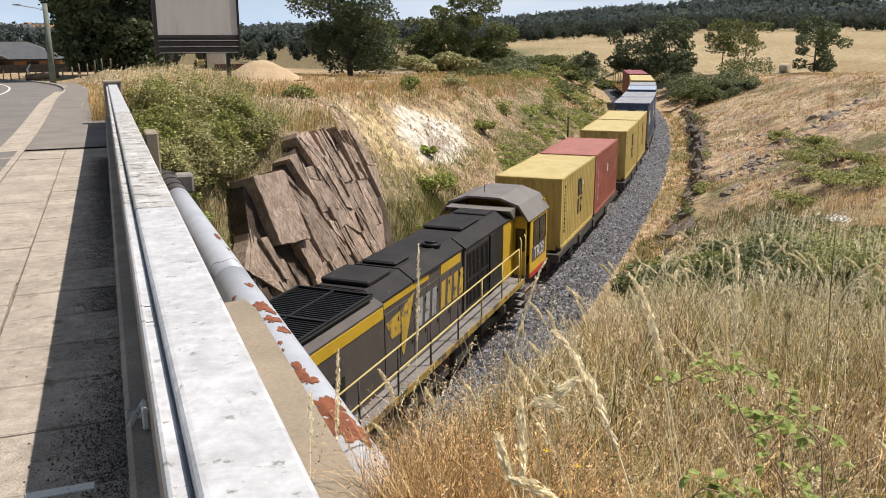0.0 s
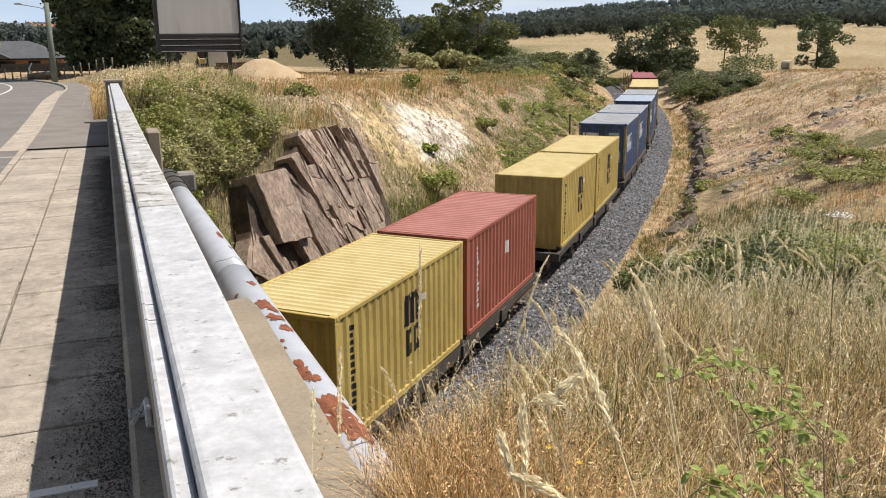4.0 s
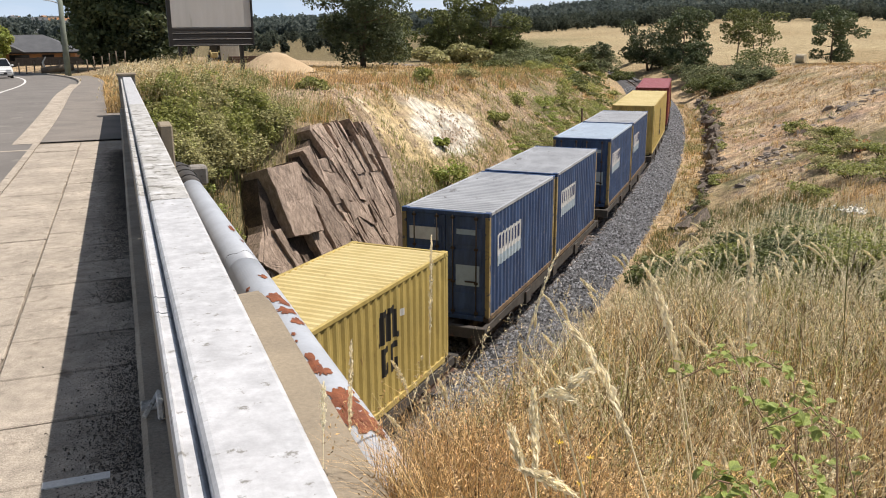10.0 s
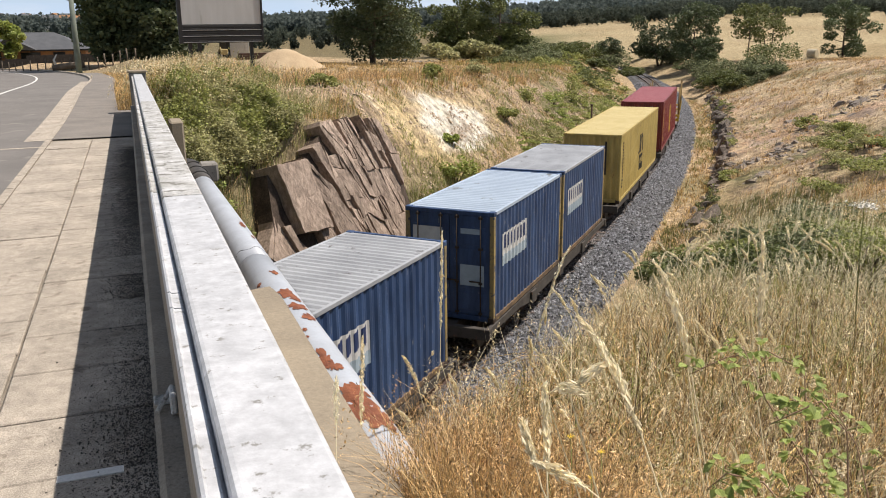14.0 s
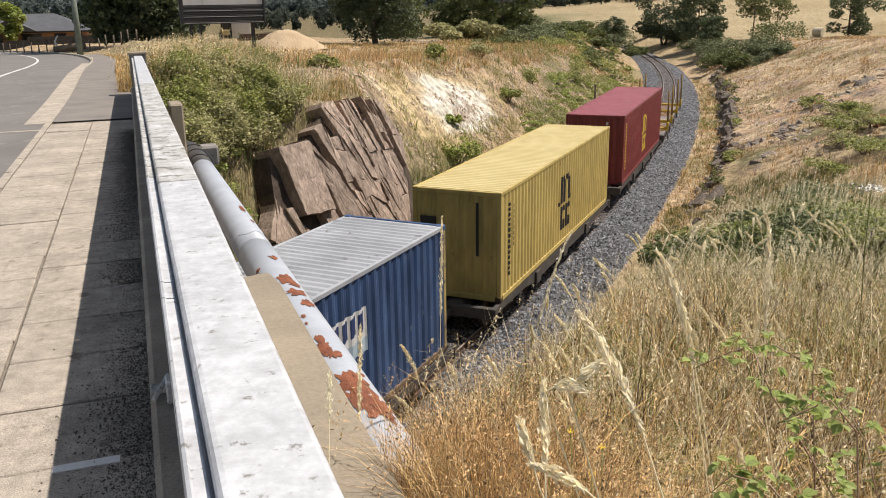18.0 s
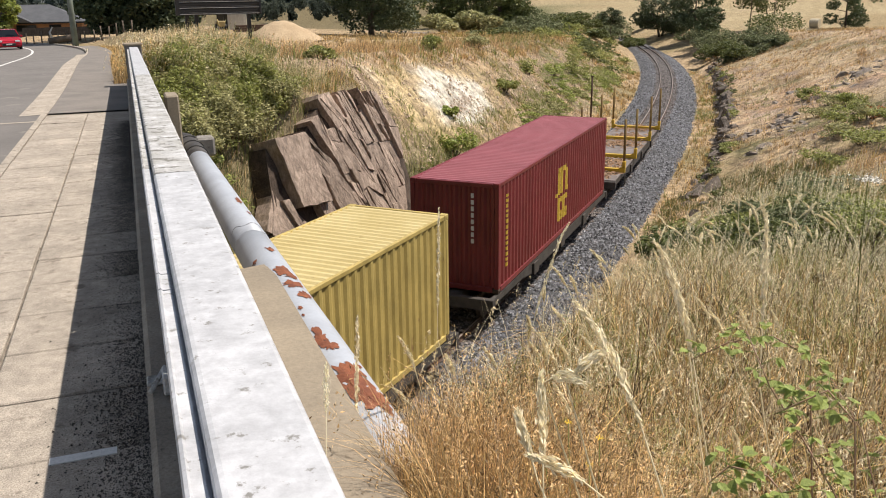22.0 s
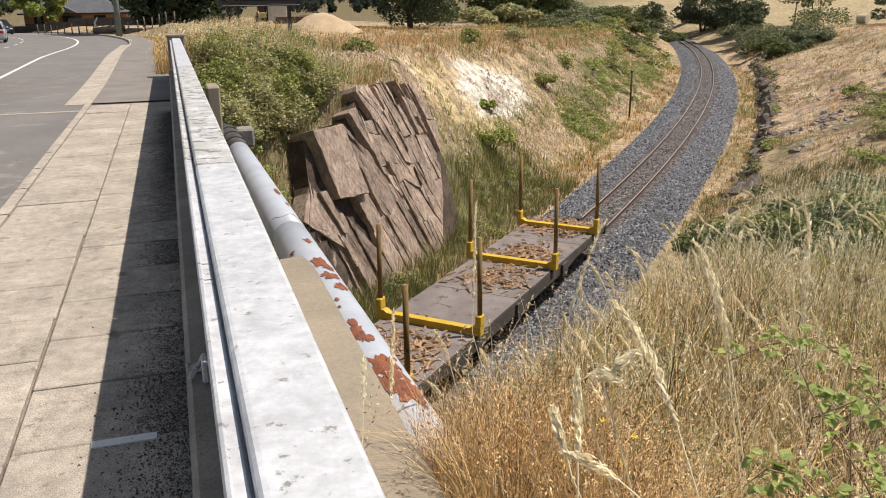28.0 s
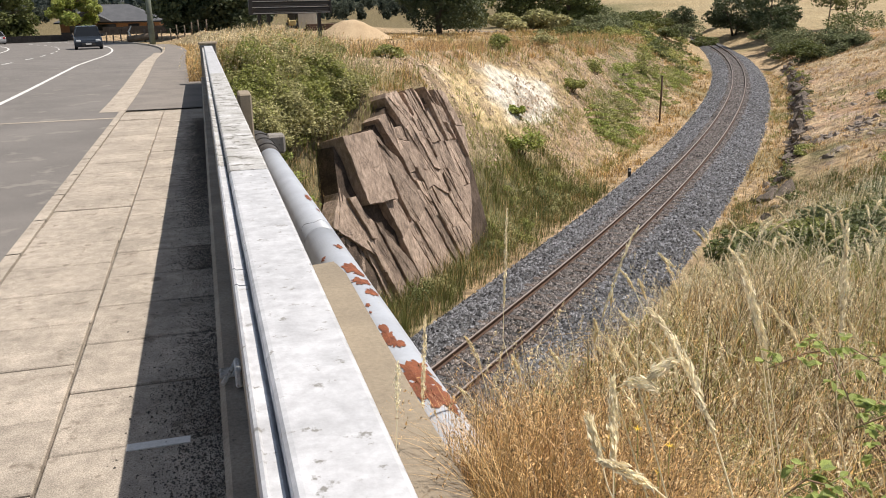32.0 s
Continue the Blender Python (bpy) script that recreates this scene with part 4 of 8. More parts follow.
def gone(t):
    """Metres that the train has run by t seconds."""
    return 3.99924 * t - 3.22e-3 * t * t - 6.0e-5 * t ** 3 + 0.04 * max(t - 25.0, 0.0) ** 2


def corrugation(length, pitch, depth, margin):
    """Breaks (x, inset) of a trapezoid sheet of that length, centred on 0."""
    out, x, end = [(-length / 2, 0.0)], -length / 2 + margin, length / 2 - margin
    count = int((end - x) / pitch)
    pitch = (end - x) / count
    for i in range(count):
        a = x + i * pitch
        out += [(a + 0.12 * pitch, 0.0), (a + 0.36 * pitch, depth), (a + 0.62 * pitch, depth), (a + 0.86 * pitch, 0.0)]
    out.append((length / 2, 0.0))
    return out


def corrugated(name, breaks, lo, hi, face, back, mat, parent, place):
    """A solid corrugated sheet; place(x, depth, z) puts it in the thing's space."""
    bm = bmesh.new()
    rows = []
    for x, d in breaks:
        rows.append([bm.verts.new(place(x, face - d, lo)), bm.verts.new(place(x, face - d, hi)), bm.verts.new(place(x, face - back, hi)), bm.verts.new(place(x, face - back, lo))])
    fs = []
    for a, b in zip(rows, rows[1:]):
        for i in range(4):
            fs.append(bm.faces.new((a[i], b[i], b[(i + 1) % 4], a[(i + 1) % 4])))
    fs.append(bm.faces.new(rows[0]))
    fs.append(bm.faces.new(rows[-1][::-1]))
    bmesh.ops.recalc_face_normals(bm, faces=fs)
    return part(name, bm, mat, parent)


def marking(name, rects, breaks, y, mat, parent, label=""):
    """Paint of flat bars (x0, x1, z0, z1, slant) that follows a corrugated right-hand side."""
    bm = bmesh.new()
    xs, ds = [b[0] for b in breaks], [b[1] for b in breaks]
    for x0, x1, z0, z1, *slant in rects:
        k = slant[0] if slant else 0.0
        cut = [x0] + [x for x in xs if x0 + 1e-3 < x < x1 - 1e-3] + [x1]
        for a, b in zip(cut, cut[1:]):
            da, db = np.interp(a, xs, ds), np.interp(b, xs, ds)
            bm.faces.new([bm.verts.new(p) for p in ((a, y + da - 0.003, z0 + k * (a - x0)), (b, y + db - 0.003, z0 + k * (b - x0)), (b, y + db - 0.003, z1 + k * (b - x0)), (a, y + da - 0.003, z1 + k * (a - x0)))])
    return part(name, bm, mat, parent, label)


def logo_bars(x, z, w, h):
    """An emblem as plain shapes: a comb of three uprights over two hollow blocks."""
    u, t = w / 7, z + 0.50 * h
    top = [(x + k * 2.5 * u, x + (k * 2.5 + 1.55) * u, t, z + 0.93 * h) for k in range(3)]
    top += [(x + 0.4 * u, x + 2.9 * u, z + 0.90 * h, z + h), (x + 3.3 * u, x + 6.0 * u, z + 0.90 * h, z + h), (x + 6.5 * u, x + 7.6 * u, t - 0.02 * h, t + 0.07 * h), (x - 0.8 * u, x + 0.05 * u, t - 0.02 * h, t + 0.05 * h)]
    low = []
    for x0, x1 in ((x + 0.5 * u, x + 3.2 * u), (x + 3.8 * u, x + 6.6 * u)):
        low += [(x0, x1, z + 0.34 * h, z + 0.44 * h), (x0, x1, z, z + 0.10 * h), (x0, x0 + 1.1 * u, z + 0.10 * h, z + 0.34 * h), (x1 - 0.8 * u, x1, z + 0.06 * h, z + 0.18 * h)]
    return top + low


def code_bars(x, z0, z1, w=0.12, seed=0):
    """A column of small upright characters that cannot be read, as bars."""
    r = random.Random(seed)
    out, z = [], z1
    while z > z0:
        h = r.uniform(0.07, 0.11)
        out.append((x, x + w * r.uniform(0.6, 1.0), z - h, z))
        z -= h + 0.05
    return out


def container(label, long_, high, paint, roof_paint, post_paint, marks, doors=False, group="freight containers"):
    """A shipping container whose base is at z 0; x runs along the train."""
    ob = thing("shipping_container", label, "container", group)
    L, W = long_, 2.438
    side = corrugation(L - 0.24, 0.278, 0.036, 0.05)
    for y, k in ((-1, "right"), (1, "left")):
        corrugated("side_panel", side, 0.16, high - 0.10, W / 2 - 0.012, 0.075, paint, ob, lambda x, d, z, y=y: (x, y * d, z))
    ends = corrugation(W - 0.26, 0.25, 0.045, 0.05)
    for x in ((1,) if doors else (-1, 1)):
        corrugated("end_panel", ends, 0.16, high - 0.12, L / 2 - 0.02, 0.09, paint, ob, lambda a, d, z, x=x: (x * d, a, z))
    roofb = corrugation(L - 0.3, 0.209, 0.032, 0.08)
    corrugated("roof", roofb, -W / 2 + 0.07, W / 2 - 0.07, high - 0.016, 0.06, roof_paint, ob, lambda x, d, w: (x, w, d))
    for x in (-1, 1):
        for y in (-1, 1):
            box_part("corner_post", (min(x * (L / 2 - 0.004), x * (L / 2 - 0.125)), min(y * (W / 2 - 0.002), y * (W / 2 - 0.12)), 0.12), (max(x * (L / 2 - 0.004), x * (L / 2 - 0.125)), max(y * (W / 2 - 0.002), y * (W / 2 - 0.12)), high - 0.12),
                     post_paint if x > 0 or post_paint is paint or doors else paint, ob, 0.012)
            for z in (0.0, high - 0.118):
                c = bmesh.new()
                cbox(c, (x * (L / 2 - 0.089) - 0.089, y * (W / 2 - 0.081) - 0.081, z), (x * (L / 2 - 0.089) + 0.089, y * (W / 2 - 0.081) + 0.081, z + 0.118), 0.012)
                cbox(c, (x * (L / 2 - 0.089) - 0.03, y * (W / 2 + 0.001) - 0.004, z + 0.035), (x * (L / 2 - 0.089) + 0.03, y * (W / 2 + 0.001) + 0.004, z + 0.085), 0.003)
                part("corner_casting", c, paint if z else CASTING, ob)
    for y in (-1, 1):
        box_part("top_rail", (-L / 2 + 0.18, y * (W / 2 - 0.04) - 0.035, high - 0.10), (L / 2 - 0.18, y * (W / 2 - 0.04) + 0.035, high - 0.008), roof_paint if doors else paint, ob, 0.01)
        box_part("bottom_rail", (-L / 2 + 0.18, y * (W / 2 - 0.03) - 0.028, 0.02), (L / 2 - 0.18, y * (W / 2 - 0.03) + 0.028, 0.16), paint if post_paint is paint else RUSTSILL, ob, 0.01)
    for x in (-1, 1):
        box_part("end_header", (x * (L / 2 - 0.05) - 0.045, -W / 2 + 0.165, high - 0.12), (x * (L / 2 - 0.05) + 0.045, W / 2 - 0.165, high - 0.012), paint, ob, 0.01)
        box_part("end_sill", (x * (L / 2 - 0.05) - 0.045, -W / 2 + 0.165, 0.02), (x * (L / 2 - 0.05) + 0.045, W / 2 - 0.165, 0.155), paint, ob, 0.01)
    box_part("floor", (-L / 2 + 0.1, -W / 2 + 0.1, 0.05), (L / 2 - 0.1, W / 2 - 0.1, 0.15), UNDER, ob)
    if doors:
        for y in (-1, 1):
            c = bmesh.new()
            y0, y1 = sorted((y * 0.006, y * (W / 2 - 0.125)))
            cbox(c, (-L / 2 + 0.03, y0, 0.165), (-L / 2 + 0.09, y1, high - 0.125), 0.01)
            for i in range(4):
                z = 0.3 + i * (high - 0.6) / 4
                cbox(c, (-L / 2 + 0.012, y0 + 0.09, z), (-L / 2 + 0.031, y1 - 0.09, z + (high - 0.6) / 4 - 0.12), 0.008)
            door = part("door", c, paint, ob)
            for w in (0.22, 0.86):
                c = bmesh.new()
                tube(c, [(-L / 2 - 0.012, y * w, 0.14), (-L / 2 - 0.012, y * w, high - 0.1)], 0.017, 6)
                for z in (0.2, 1.0, 1.9, high - 0.2):
                    cbox(c, (-L / 2 - 0.03, y * w - 0.05, z), (-L / 2 + 0.012, y * w + 0.05, z + 0.06), 0.004)
                cbox(c, (-L / 2 - 0.04, min(y * w, y * (w - 0.3)), 1.05), (-L / 2 - 0.02, max(y * w, y * (w - 0.3)), 1.09), 0.004)
                part("lock_rod", c, CASTING, door)
    for name, rects, mat in marks:
        if name == "end_marking":
            for y0, y1, z0, z1 in rects:
                c = bmesh.new()
                c.faces.new([c.verts.new(p) for p in ((-L / 2 - 0.001, y0, z0), (-L / 2 - 0.001, y0, z1), (-L / 2 - 0.001, y1, z1), (-L / 2 - 0.001, y1, z0))])
                bmesh.ops.recalc_face_normals(c, faces=c.faces)
                part("end_marking", c, mat, ob)
        else:
            for rect in rects:
                marking(name, [rect], side, -W / 2 + 0.012, mat, ob)
    return ob


def carried(ob, s, z=DECK_Z):
    """Puts a thing on the train, s metres along the track at the start."""
    ob.matrix_basis = on_track(s, 0, z)
    MOVERS.append((ob, s, z))
    return ob


def yellow20(seed):
    m = [("logo", logo_bars(-0.15, 0.78, 0.72, 1.35), MARKBLACK), ("lettering", code_bars(-2.45, 0.5, 2.25, 0.13, seed), MARKBLACK), ("code", [(0.72, 0.86, 1.80, 1.95)], MARKWHITE)]
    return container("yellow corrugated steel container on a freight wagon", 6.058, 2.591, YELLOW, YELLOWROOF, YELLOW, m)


def blue20(pale, seed):
    r = random.Random(seed)
    x0 = -2.35
    panel = [(x0, x0 + 2.0, 1.35, 2.2, 0.0)]
    under = [(x0, x0 + 2.0, 1.35, 1.62, 0.0)]
    word = [(x0 + 0.07 + 0.272 * i, x0 + 0.275 + 0.272 * i, 1.76, 2.12, 0.10) for i in range(7)]
    m = [("panel", panel, MARKWHITE), ("end_marking", [(0.18, 1.0, 2.08, 2.42)], MARKWHITE), ("end_marking", [(-0.85, -0.32, 2.3, 2.44)], MARKPALE), ("end_marking", [(-0.95, -0.3, 0.95, 1.5)], MARKPALE)]
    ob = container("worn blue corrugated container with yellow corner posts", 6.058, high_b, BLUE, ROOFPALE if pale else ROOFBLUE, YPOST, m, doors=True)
    side = corrugation(6.058 - 0.24, 0.278, 0.036, 0.05)
    marking("panel_band", under, side, -2.438 / 2 + 0.009, MARKPALE, ob)
    marking("panel_word", word, side, -2.438 / 2 + 0.009, MARKNAVY, ob)
    return ob


high_b = 2.896
BOXES = [("y", 3.31), ("o", 9.62), ("y", 19.02), ("y", 25.4), ("b", 34.08), ("b", 40.4), ("p", 49.3), ("b", 55.6), ("Y", 64.9), ("R", 80.15)]
for i, (kind, s) in enumerate(BOXES):
    if kind == "y":
        ob, L = yellow20(i), 6.058
    elif kind == "o":
        L = 6.058
        ob = container("faded red corrugated container on a freight wagon", L, 2.591, ORANGE, REDROOF, ORANGE,
                       [("lettering", code_bars(-2.3, 0.55, 2.2, 0.24, 4), MARKWHITE), ("code", [(0.05, 0.4, 1.45, 1.8)], MARKWHITE), ("small_code", code_bars(2.3, 1.3, 2.0, 0.1, 8), MARKWHITE)])
    elif kind in "bp":
        ob, L = blue20(kind == "p", i), 6.058
    elif kind == "Y":
        L = 12.192
        ob = container("long yellow corrugated container on a freight wagon", L, high_b, YELLOW, YELLOWROOF, YELLOW,
                       [("logo", logo_bars(-0.55, 0.5, 1.2, 1.7), MARKBLACK), ("lettering", code_bars(-5.45, 0.55, 2.5, 0.16, 3), MARKBLACK), ("code", code_bars(-5.1, 1.3, 2.4, 0.08, 5), MARKBLACK), ("end_marking", [(-0.62, -0.54, 1.2, 2.6), (0.55, 1.0, 1.95, 2.15)], MARKBLACK)])
    else:
        L = 12.192
        ob = container("long dark red corrugated container on a freight wagon", L, high_b, CRIMSON, CRIMSONROOF, CRIMSON,
                       [("logo", logo_bars(-0.55, 0.5, 1.2, 1.7), MARKYELLOW), ("lettering", code_bars(-5.45, 0.55, 2.5, 0.16, 3), MARKYELLOW), ("end_marking", [(-0.55, -0.47, 1.3 + 0.17 * k, 1.42 + 0.17 * k) for k in range(8)], MARKWHITE), ("end_marking", [(0.28, 0.46, 1.85, 2.0)], MARKYELLOW)])
    carried(ob, s + L / 2)


def wheelset(parent, x, r=0.42):
    """Two wheels on an axle, which turn."""
    bm = bmesh.new()
    tube(bm, [(0, -0.75, 0), (0, 0.75, 0)], 0.07, 10)
    for y in (-1, 1):
        tube(bm, [(0, y * 0.50, 0), (0, y * 0.53, 0)], r + 0.025, 28)
        tube(bm, [(0, y * 0.532, 0), (0, y * 0.62, 0)], r, 28)
        for k in range(6):
            a = k * math.tau / 6
            tube(bm, [(0.2 * math.cos(a), y * 0.615, 0.2 * math.sin(a)), (0.2 * math.cos(a), y * 0.628, 0.2 * math.sin(a))], 0.05, 8)
    ob = part("wheelset", bm, WHEEL, parent)
    ob.location = (x, 0, r)
    WHEELS.append((ob, x, r))
    return ob


def bogie(parent, x, base=1.75, axles=2, r=0.42):
    bm = bmesh.new()
    for y in (-1, 1):
        poly = [(-base / 2 - 0.25, 0.5), (-base / 2 + 0.18, 0.62), (-0.35, 0.42), (0.35, 0.42), (base / 2 - 0.18, 0.62), (base / 2 + 0.25, 0.5), (base / 2 + 0.2, 0.36), (base / 2 - 0.2, 0.34), (0.35, 0.2), (-0.35, 0.2), (-base / 2 + 0.2, 0.34), (-base / 2 - 0.2, 0.36)]
        prism(bm, [(px + x, pz) for px, pz in poly], y * 0.78 - 0.06, y * 0.78 + 0.06, "y")
        for i in range(axles):
            ax = x - base / 2 + i * base / (axles - 1)
            cbox(bm, (ax - 0.13, y * 0.86 - 0.05, r - 0.13), (ax + 0.13, y * 0.86 + 0.05, r + 0.13), 0.02)
        for d in (-0.18, 0, 0.18):
            tube(bm, [(x + d, y * 0.83, 0.25), (x + d, y * 0.83, 0.46)], 0.07, 8)
    cbox(bm, (x - 0.22, -0.9, 0.46), (x + 0.22, 0.9, 0.64), 0.03)
    part("bogie", bm, UNDER, parent)
    for i in range(axles):
        wheelset(parent, x - base / 2 + i * base / (axles - 1), r)


def coupler(parent, x, d):
    bm = bmesh.new()
    cbox(bm, (min(x, x + d * 0.75), -0.07, 0.62), (max(x, x + d * 0.75), 0.07, 0.78), 0.015)
    cbox(bm, (min(x + d * 0.62, x + d * 0.95), -0.14, 0.58), (max(x + d * 0.62, x + d * 0.95), 0.14, 0.84), 0.03)
    part("coupler", bm, UNDER, parent)


def wagon(length, label, flat=False):
    """A bogie wagon standing on the rails; its deck is at 0.9 m."""
    ob = thing("freight_wagon", label, "wagon", "freight wagons")
    h, top = length / 2, 0.9
    box_part("centre_sill", (-h, -0.22, 0.52), (h, 0.22, 0.86), UNDER, ob, 0.01)
    for y in (-1, 1):
        c = bmesh.new()
        y0 = y * 1.16
        prism(c, [(-h, 0.72), (-h, top - 0.012), (h, top - 0.012), (h, 0.72), (h * 0.62, 0.68), (h * 0.5, 0.56), (-h * 0.5, 0.56), (-h * 0.62, 0.68)], y0 - 0.05, y0 + 0.05, "y")
        part("side_sill", c, SILL, ob)
        for k in range(3):
            x = -h * 0.45 + k * h * 0.45
            box_part("step_bracket", (x - 0.22, y * 1.25 - 0.03, 0.5), (x + 0.22, y * 1.25 + 0.03, 0.86), SILL, ob, 0.01)
    for k in range(int(length / 1.5) + 1):
        x = -h + 0.05 + k * (length - 0.1) / int(length / 1.5)
        box_part("cross_member", (x - 0.05, -1.108, 0.7), (x + 0.05, 1.108, top - 0.02), UNDER, ob)
    for x in (-1, 1):
        box_part("headstock", (x * h - 0.09, -1.24, 0.6), (x * h + 0.09, 1.24, top - 0.005), SILL, ob, 0.015)
        coupler(ob, x * h, x)
        bogie(ob, x * (h - 1.9))
    # handbrake wheel, brake cylinder and pipes on the visible side
    c = bmesh.new()
    ring = [(-h * 0.72 + 0.2 * math.cos(a), -1.3, 0.55 + 0.2 * math.sin(a)) for a in np.linspace(0, math.tau, 17)]
    tube(c, ring, 0.014, 6, caps=False)
    for a in (0, 2.1, 4.2):
        tube(c, [(-h * 0.72, -1.3, 0.55), (-h * 0.72 + 0.2 * math.cos(a), -1.3, 0.55 + 0.2 * math.sin(a))], 0.01, 5)
    tube(c, [(-h * 0.72, -1.3, 0.55), (-h * 0.72, -1.1, 0.55)], 0.02, 6)
    part("handbrake_wheel", c, SILL, ob)
    c = bmesh.new()
    tube(c, [(-0.6, -0.6, 0.45), (0.2, -0.6, 0.45)], 0.17, 14)
    tube(c, [(0.2, -0.6, 0.45), (1.4, -0.5, 0.5)], 0.03, 6)
    part("brake_cylinder", c, UNDER, ob)
    return ob


for a, b in ((3.31, 15.68), (19.02, 31.46), (34.08, 46.46), (49.3, 61.66), (64.9, 77.09), (80.15, 92.34)):
    carried(wagon(b - a + 0.75, "grimy container flat wagon on bogies"), (a + b) / 2, RAIL_Z)

# the empty log wagon at the end
BOLSTER = material("yellow_bolster_paint", (0.60, 0.40, 0.035), (0.50, 0.32, 0.03), 2.0, 50.0, 0.55, 0.1, spot=(0.20, 0.12, 0.05), spot_scale=7.0, spot_from=0.64, vary=0.12)
STANCHION = material("worn_stanchion", (0.17, 0.105, 0.05), (0.26, 0.18, 0.06), 3.0, 40.0, 0.7, 0.2, spot=(0.08, 0.05, 0.035), spot_scale=7.0, spot_from=0.6, vary=0.2)
PLATE = material("wagon_deck_plate", (0.23, 0.20, 0.19), (0.16, 0.14, 0.13), 1.2, 40.0, 0.75, 0.3, spot=(0.12, 0.09, 0.07), spot_scale=3.0, spot_from=0.58, vary=0.15)
BARK = material("bark_litter", (0.24, 0.15, 0.09), (0.36, 0.24, 0.15), 9.0, 60.0, 0.95, 0.6, random=0.45, vary=0.3)
log_wagon = wagon(15.2, "empty log wagon with yellow bolsters and bark litter")
for k in range(6):
    x0 = -7.55 + k * 15.1 / 6
    box_part("deck_plate", (x0 + 0.01, -1.2, 0.905), (x0 + 15.1 / 6 - 0.01, 1.2, 0.935), PLATE, log_wagon, 0.006)
S_LOG = 102.05
for s in (96.25, 99.55, 104.55, 108.4):
    x = s - S_LOG
    c = bmesh.new()
    prism(c, [(-1.33, 1.16), (-1.33, 0.94), (-1.05, 0.94), (1.05, 0.94), (1.33, 0.94), (1.33, 1.16), (1.15, 1.16), (1.05, 1.10), (-1.05, 1.10), (-1.15, 1.16)], x - 0.1, x + 0.1, "x")
    bol = part("bolster", c, BOLSTER, log_wagon, "yellow steel bolster")
    for y in (-1, 1):
        box_part("stanchion_foot", (x - 0.12, y * 1.27 - 0.07, 1.163), (x + 0.12, y * 1.27 + 0.07, 1.42), BOLSTER, bol, 0.02)
        tube_part("stanchion", [(x, y * 1.27, 1.3), (x, y * 1.26, 3.2)], 0.055, STANCHION, bol, 10, "rusty brown stanchion with a worn yellow tip")
c = bmesh.new()
r4 = random.Random(11)
for i in range(1500):
    g = r4.choice((-6.6, -5.2, -3.6, 1.2, 3.4, 6.6, 6.9))
    x, y = g + r4.gauss(0, 0.55), r4.gauss(0, 0.6)
    if abs(x) > 7.5 or abs(y) > 1.15:
        continue
    a, ln, w = r4.uniform(0, 6.28), r4.uniform(0.04, 0.22), r4.uniform(0.012, 0.04)
    z = 0.937 + abs(r4.gauss(0, 0.03))
    dx, dy, ex, ey = ln * math.cos(a), ln * math.sin(a), -w * math.sin(a), w * math.cos(a)
    v = [c.verts.new(p) for p in ((x - dx - ex, y - dy - ey, z), (x + dx - ex, y + dy - ey, z + r4.uniform(0, 0.03)), (x + dx + ex, y + dy + ey, z + 0.01), (x - dx + ex, y - dy + ey, z), (x, y, z + 0.02 + w))]
    for i0 in range(4):
        c.faces.new((v[i0], v[(i0 + 1) % 4], v[4]))
litter = part("bark_litter", c, BARK, log_wagon)
litter["kind"] = "stuff"
carried(log_wagon, S_LOG, RAIL_Z)

# ---- locomotive ----
LOCOGREY = material("dusty_dark_grey_paint", (0.092, 0.078, 0.072), (0.062, 0.054, 0.051), 1.5, 50.0, 0.6, 0.06, spot=(0.14, 0.12, 0.10), spot_scale=3.0, spot_from=0.62, vary=0.1)
LOCOROOF = material("sooty_roof_paint", (0.032, 0.030, 0.031), (0.02, 0.02, 0.021), 1.4, 50.0, 0.7, 0.12, vary=0.2, spot=(0.06, 0.055, 0.05), spot_scale=4.0, spot_from=0.62)
CABROOF = material("grey_cab_roof_paint", (0.20, 0.185, 0.175), (0.16, 0.148, 0.14), 1.4, 50.0, 0.55, 0.05, vary=0.08)
LOCOYELLOW = material("locomotive_yellow", (0.60, 0.39, 0.03), (0.52, 0.33, 0.028), 1.6, 50.0, 0.45, 0.05, spot=(0.25, 0.17, 0.05), spot_scale=4.0, spot_from=0.66, vary=0.08)
LOCORED = plain("red_stripe", (0.42, 0.03, 0.025), 0.5)
BLACKPART = plain("black_louvre", (0.012, 0.012, 0.013), 0.5)
EDGEYELLOW = material("dirty_walkway_edge", (0.40, 0.27, 0.04), (0.24, 0.17, 0.06), 2.5, 50.0, 0.6, 0.1, spot=(0.07, 0.06, 0.05), spot_scale=4.0, spot_from=0.52, vary=0.15)
EMBLEM = material("worn_emblem_yellow", (0.55, 0.37, 0.04), (0.40, 0.27, 0.05), 2.0, 40.0, 0.55, 0.05, spot=(0.11, 0.095, 0.085), spot_scale=5.0, spot_from=0.56, vary=0.12)
WORNPALE = material("worn_pale_paint", (0.36, 0.38, 0.39), (0.22, 0.23, 0.235), 2.0, 40.0, 0.6, 0.05, spot=(0.11, 0.095, 0.085), spot_scale=5.0, spot_from=0.54, vary=0.12)
HANDRAIL = material("cream_handrail", (0.58, 0.46, 0.16), (0.48, 0.40, 0.18), 5.0, 50.0, 0.5, 0.05)
TREAD = material("walkway_tread", (0.24, 0.225, 0.215), (0.17, 0.16, 0.15), 2.0, 50.0, 0.8, 0.3, vary=0.18)
GLASS = plain("dark_cab_glass", (0.012, 0.014, 0.016), 0.08)
LOCO_S = 0.75
loco = thing("diesel_locomotive", "dusty dark grey and yellow diesel locomotive with a walkway", "locomotive")
box_part("underframe", (-17.2, -0.95, 0.95), (0.5, 0.95, 1.30), UNDER, loco, 0.02)
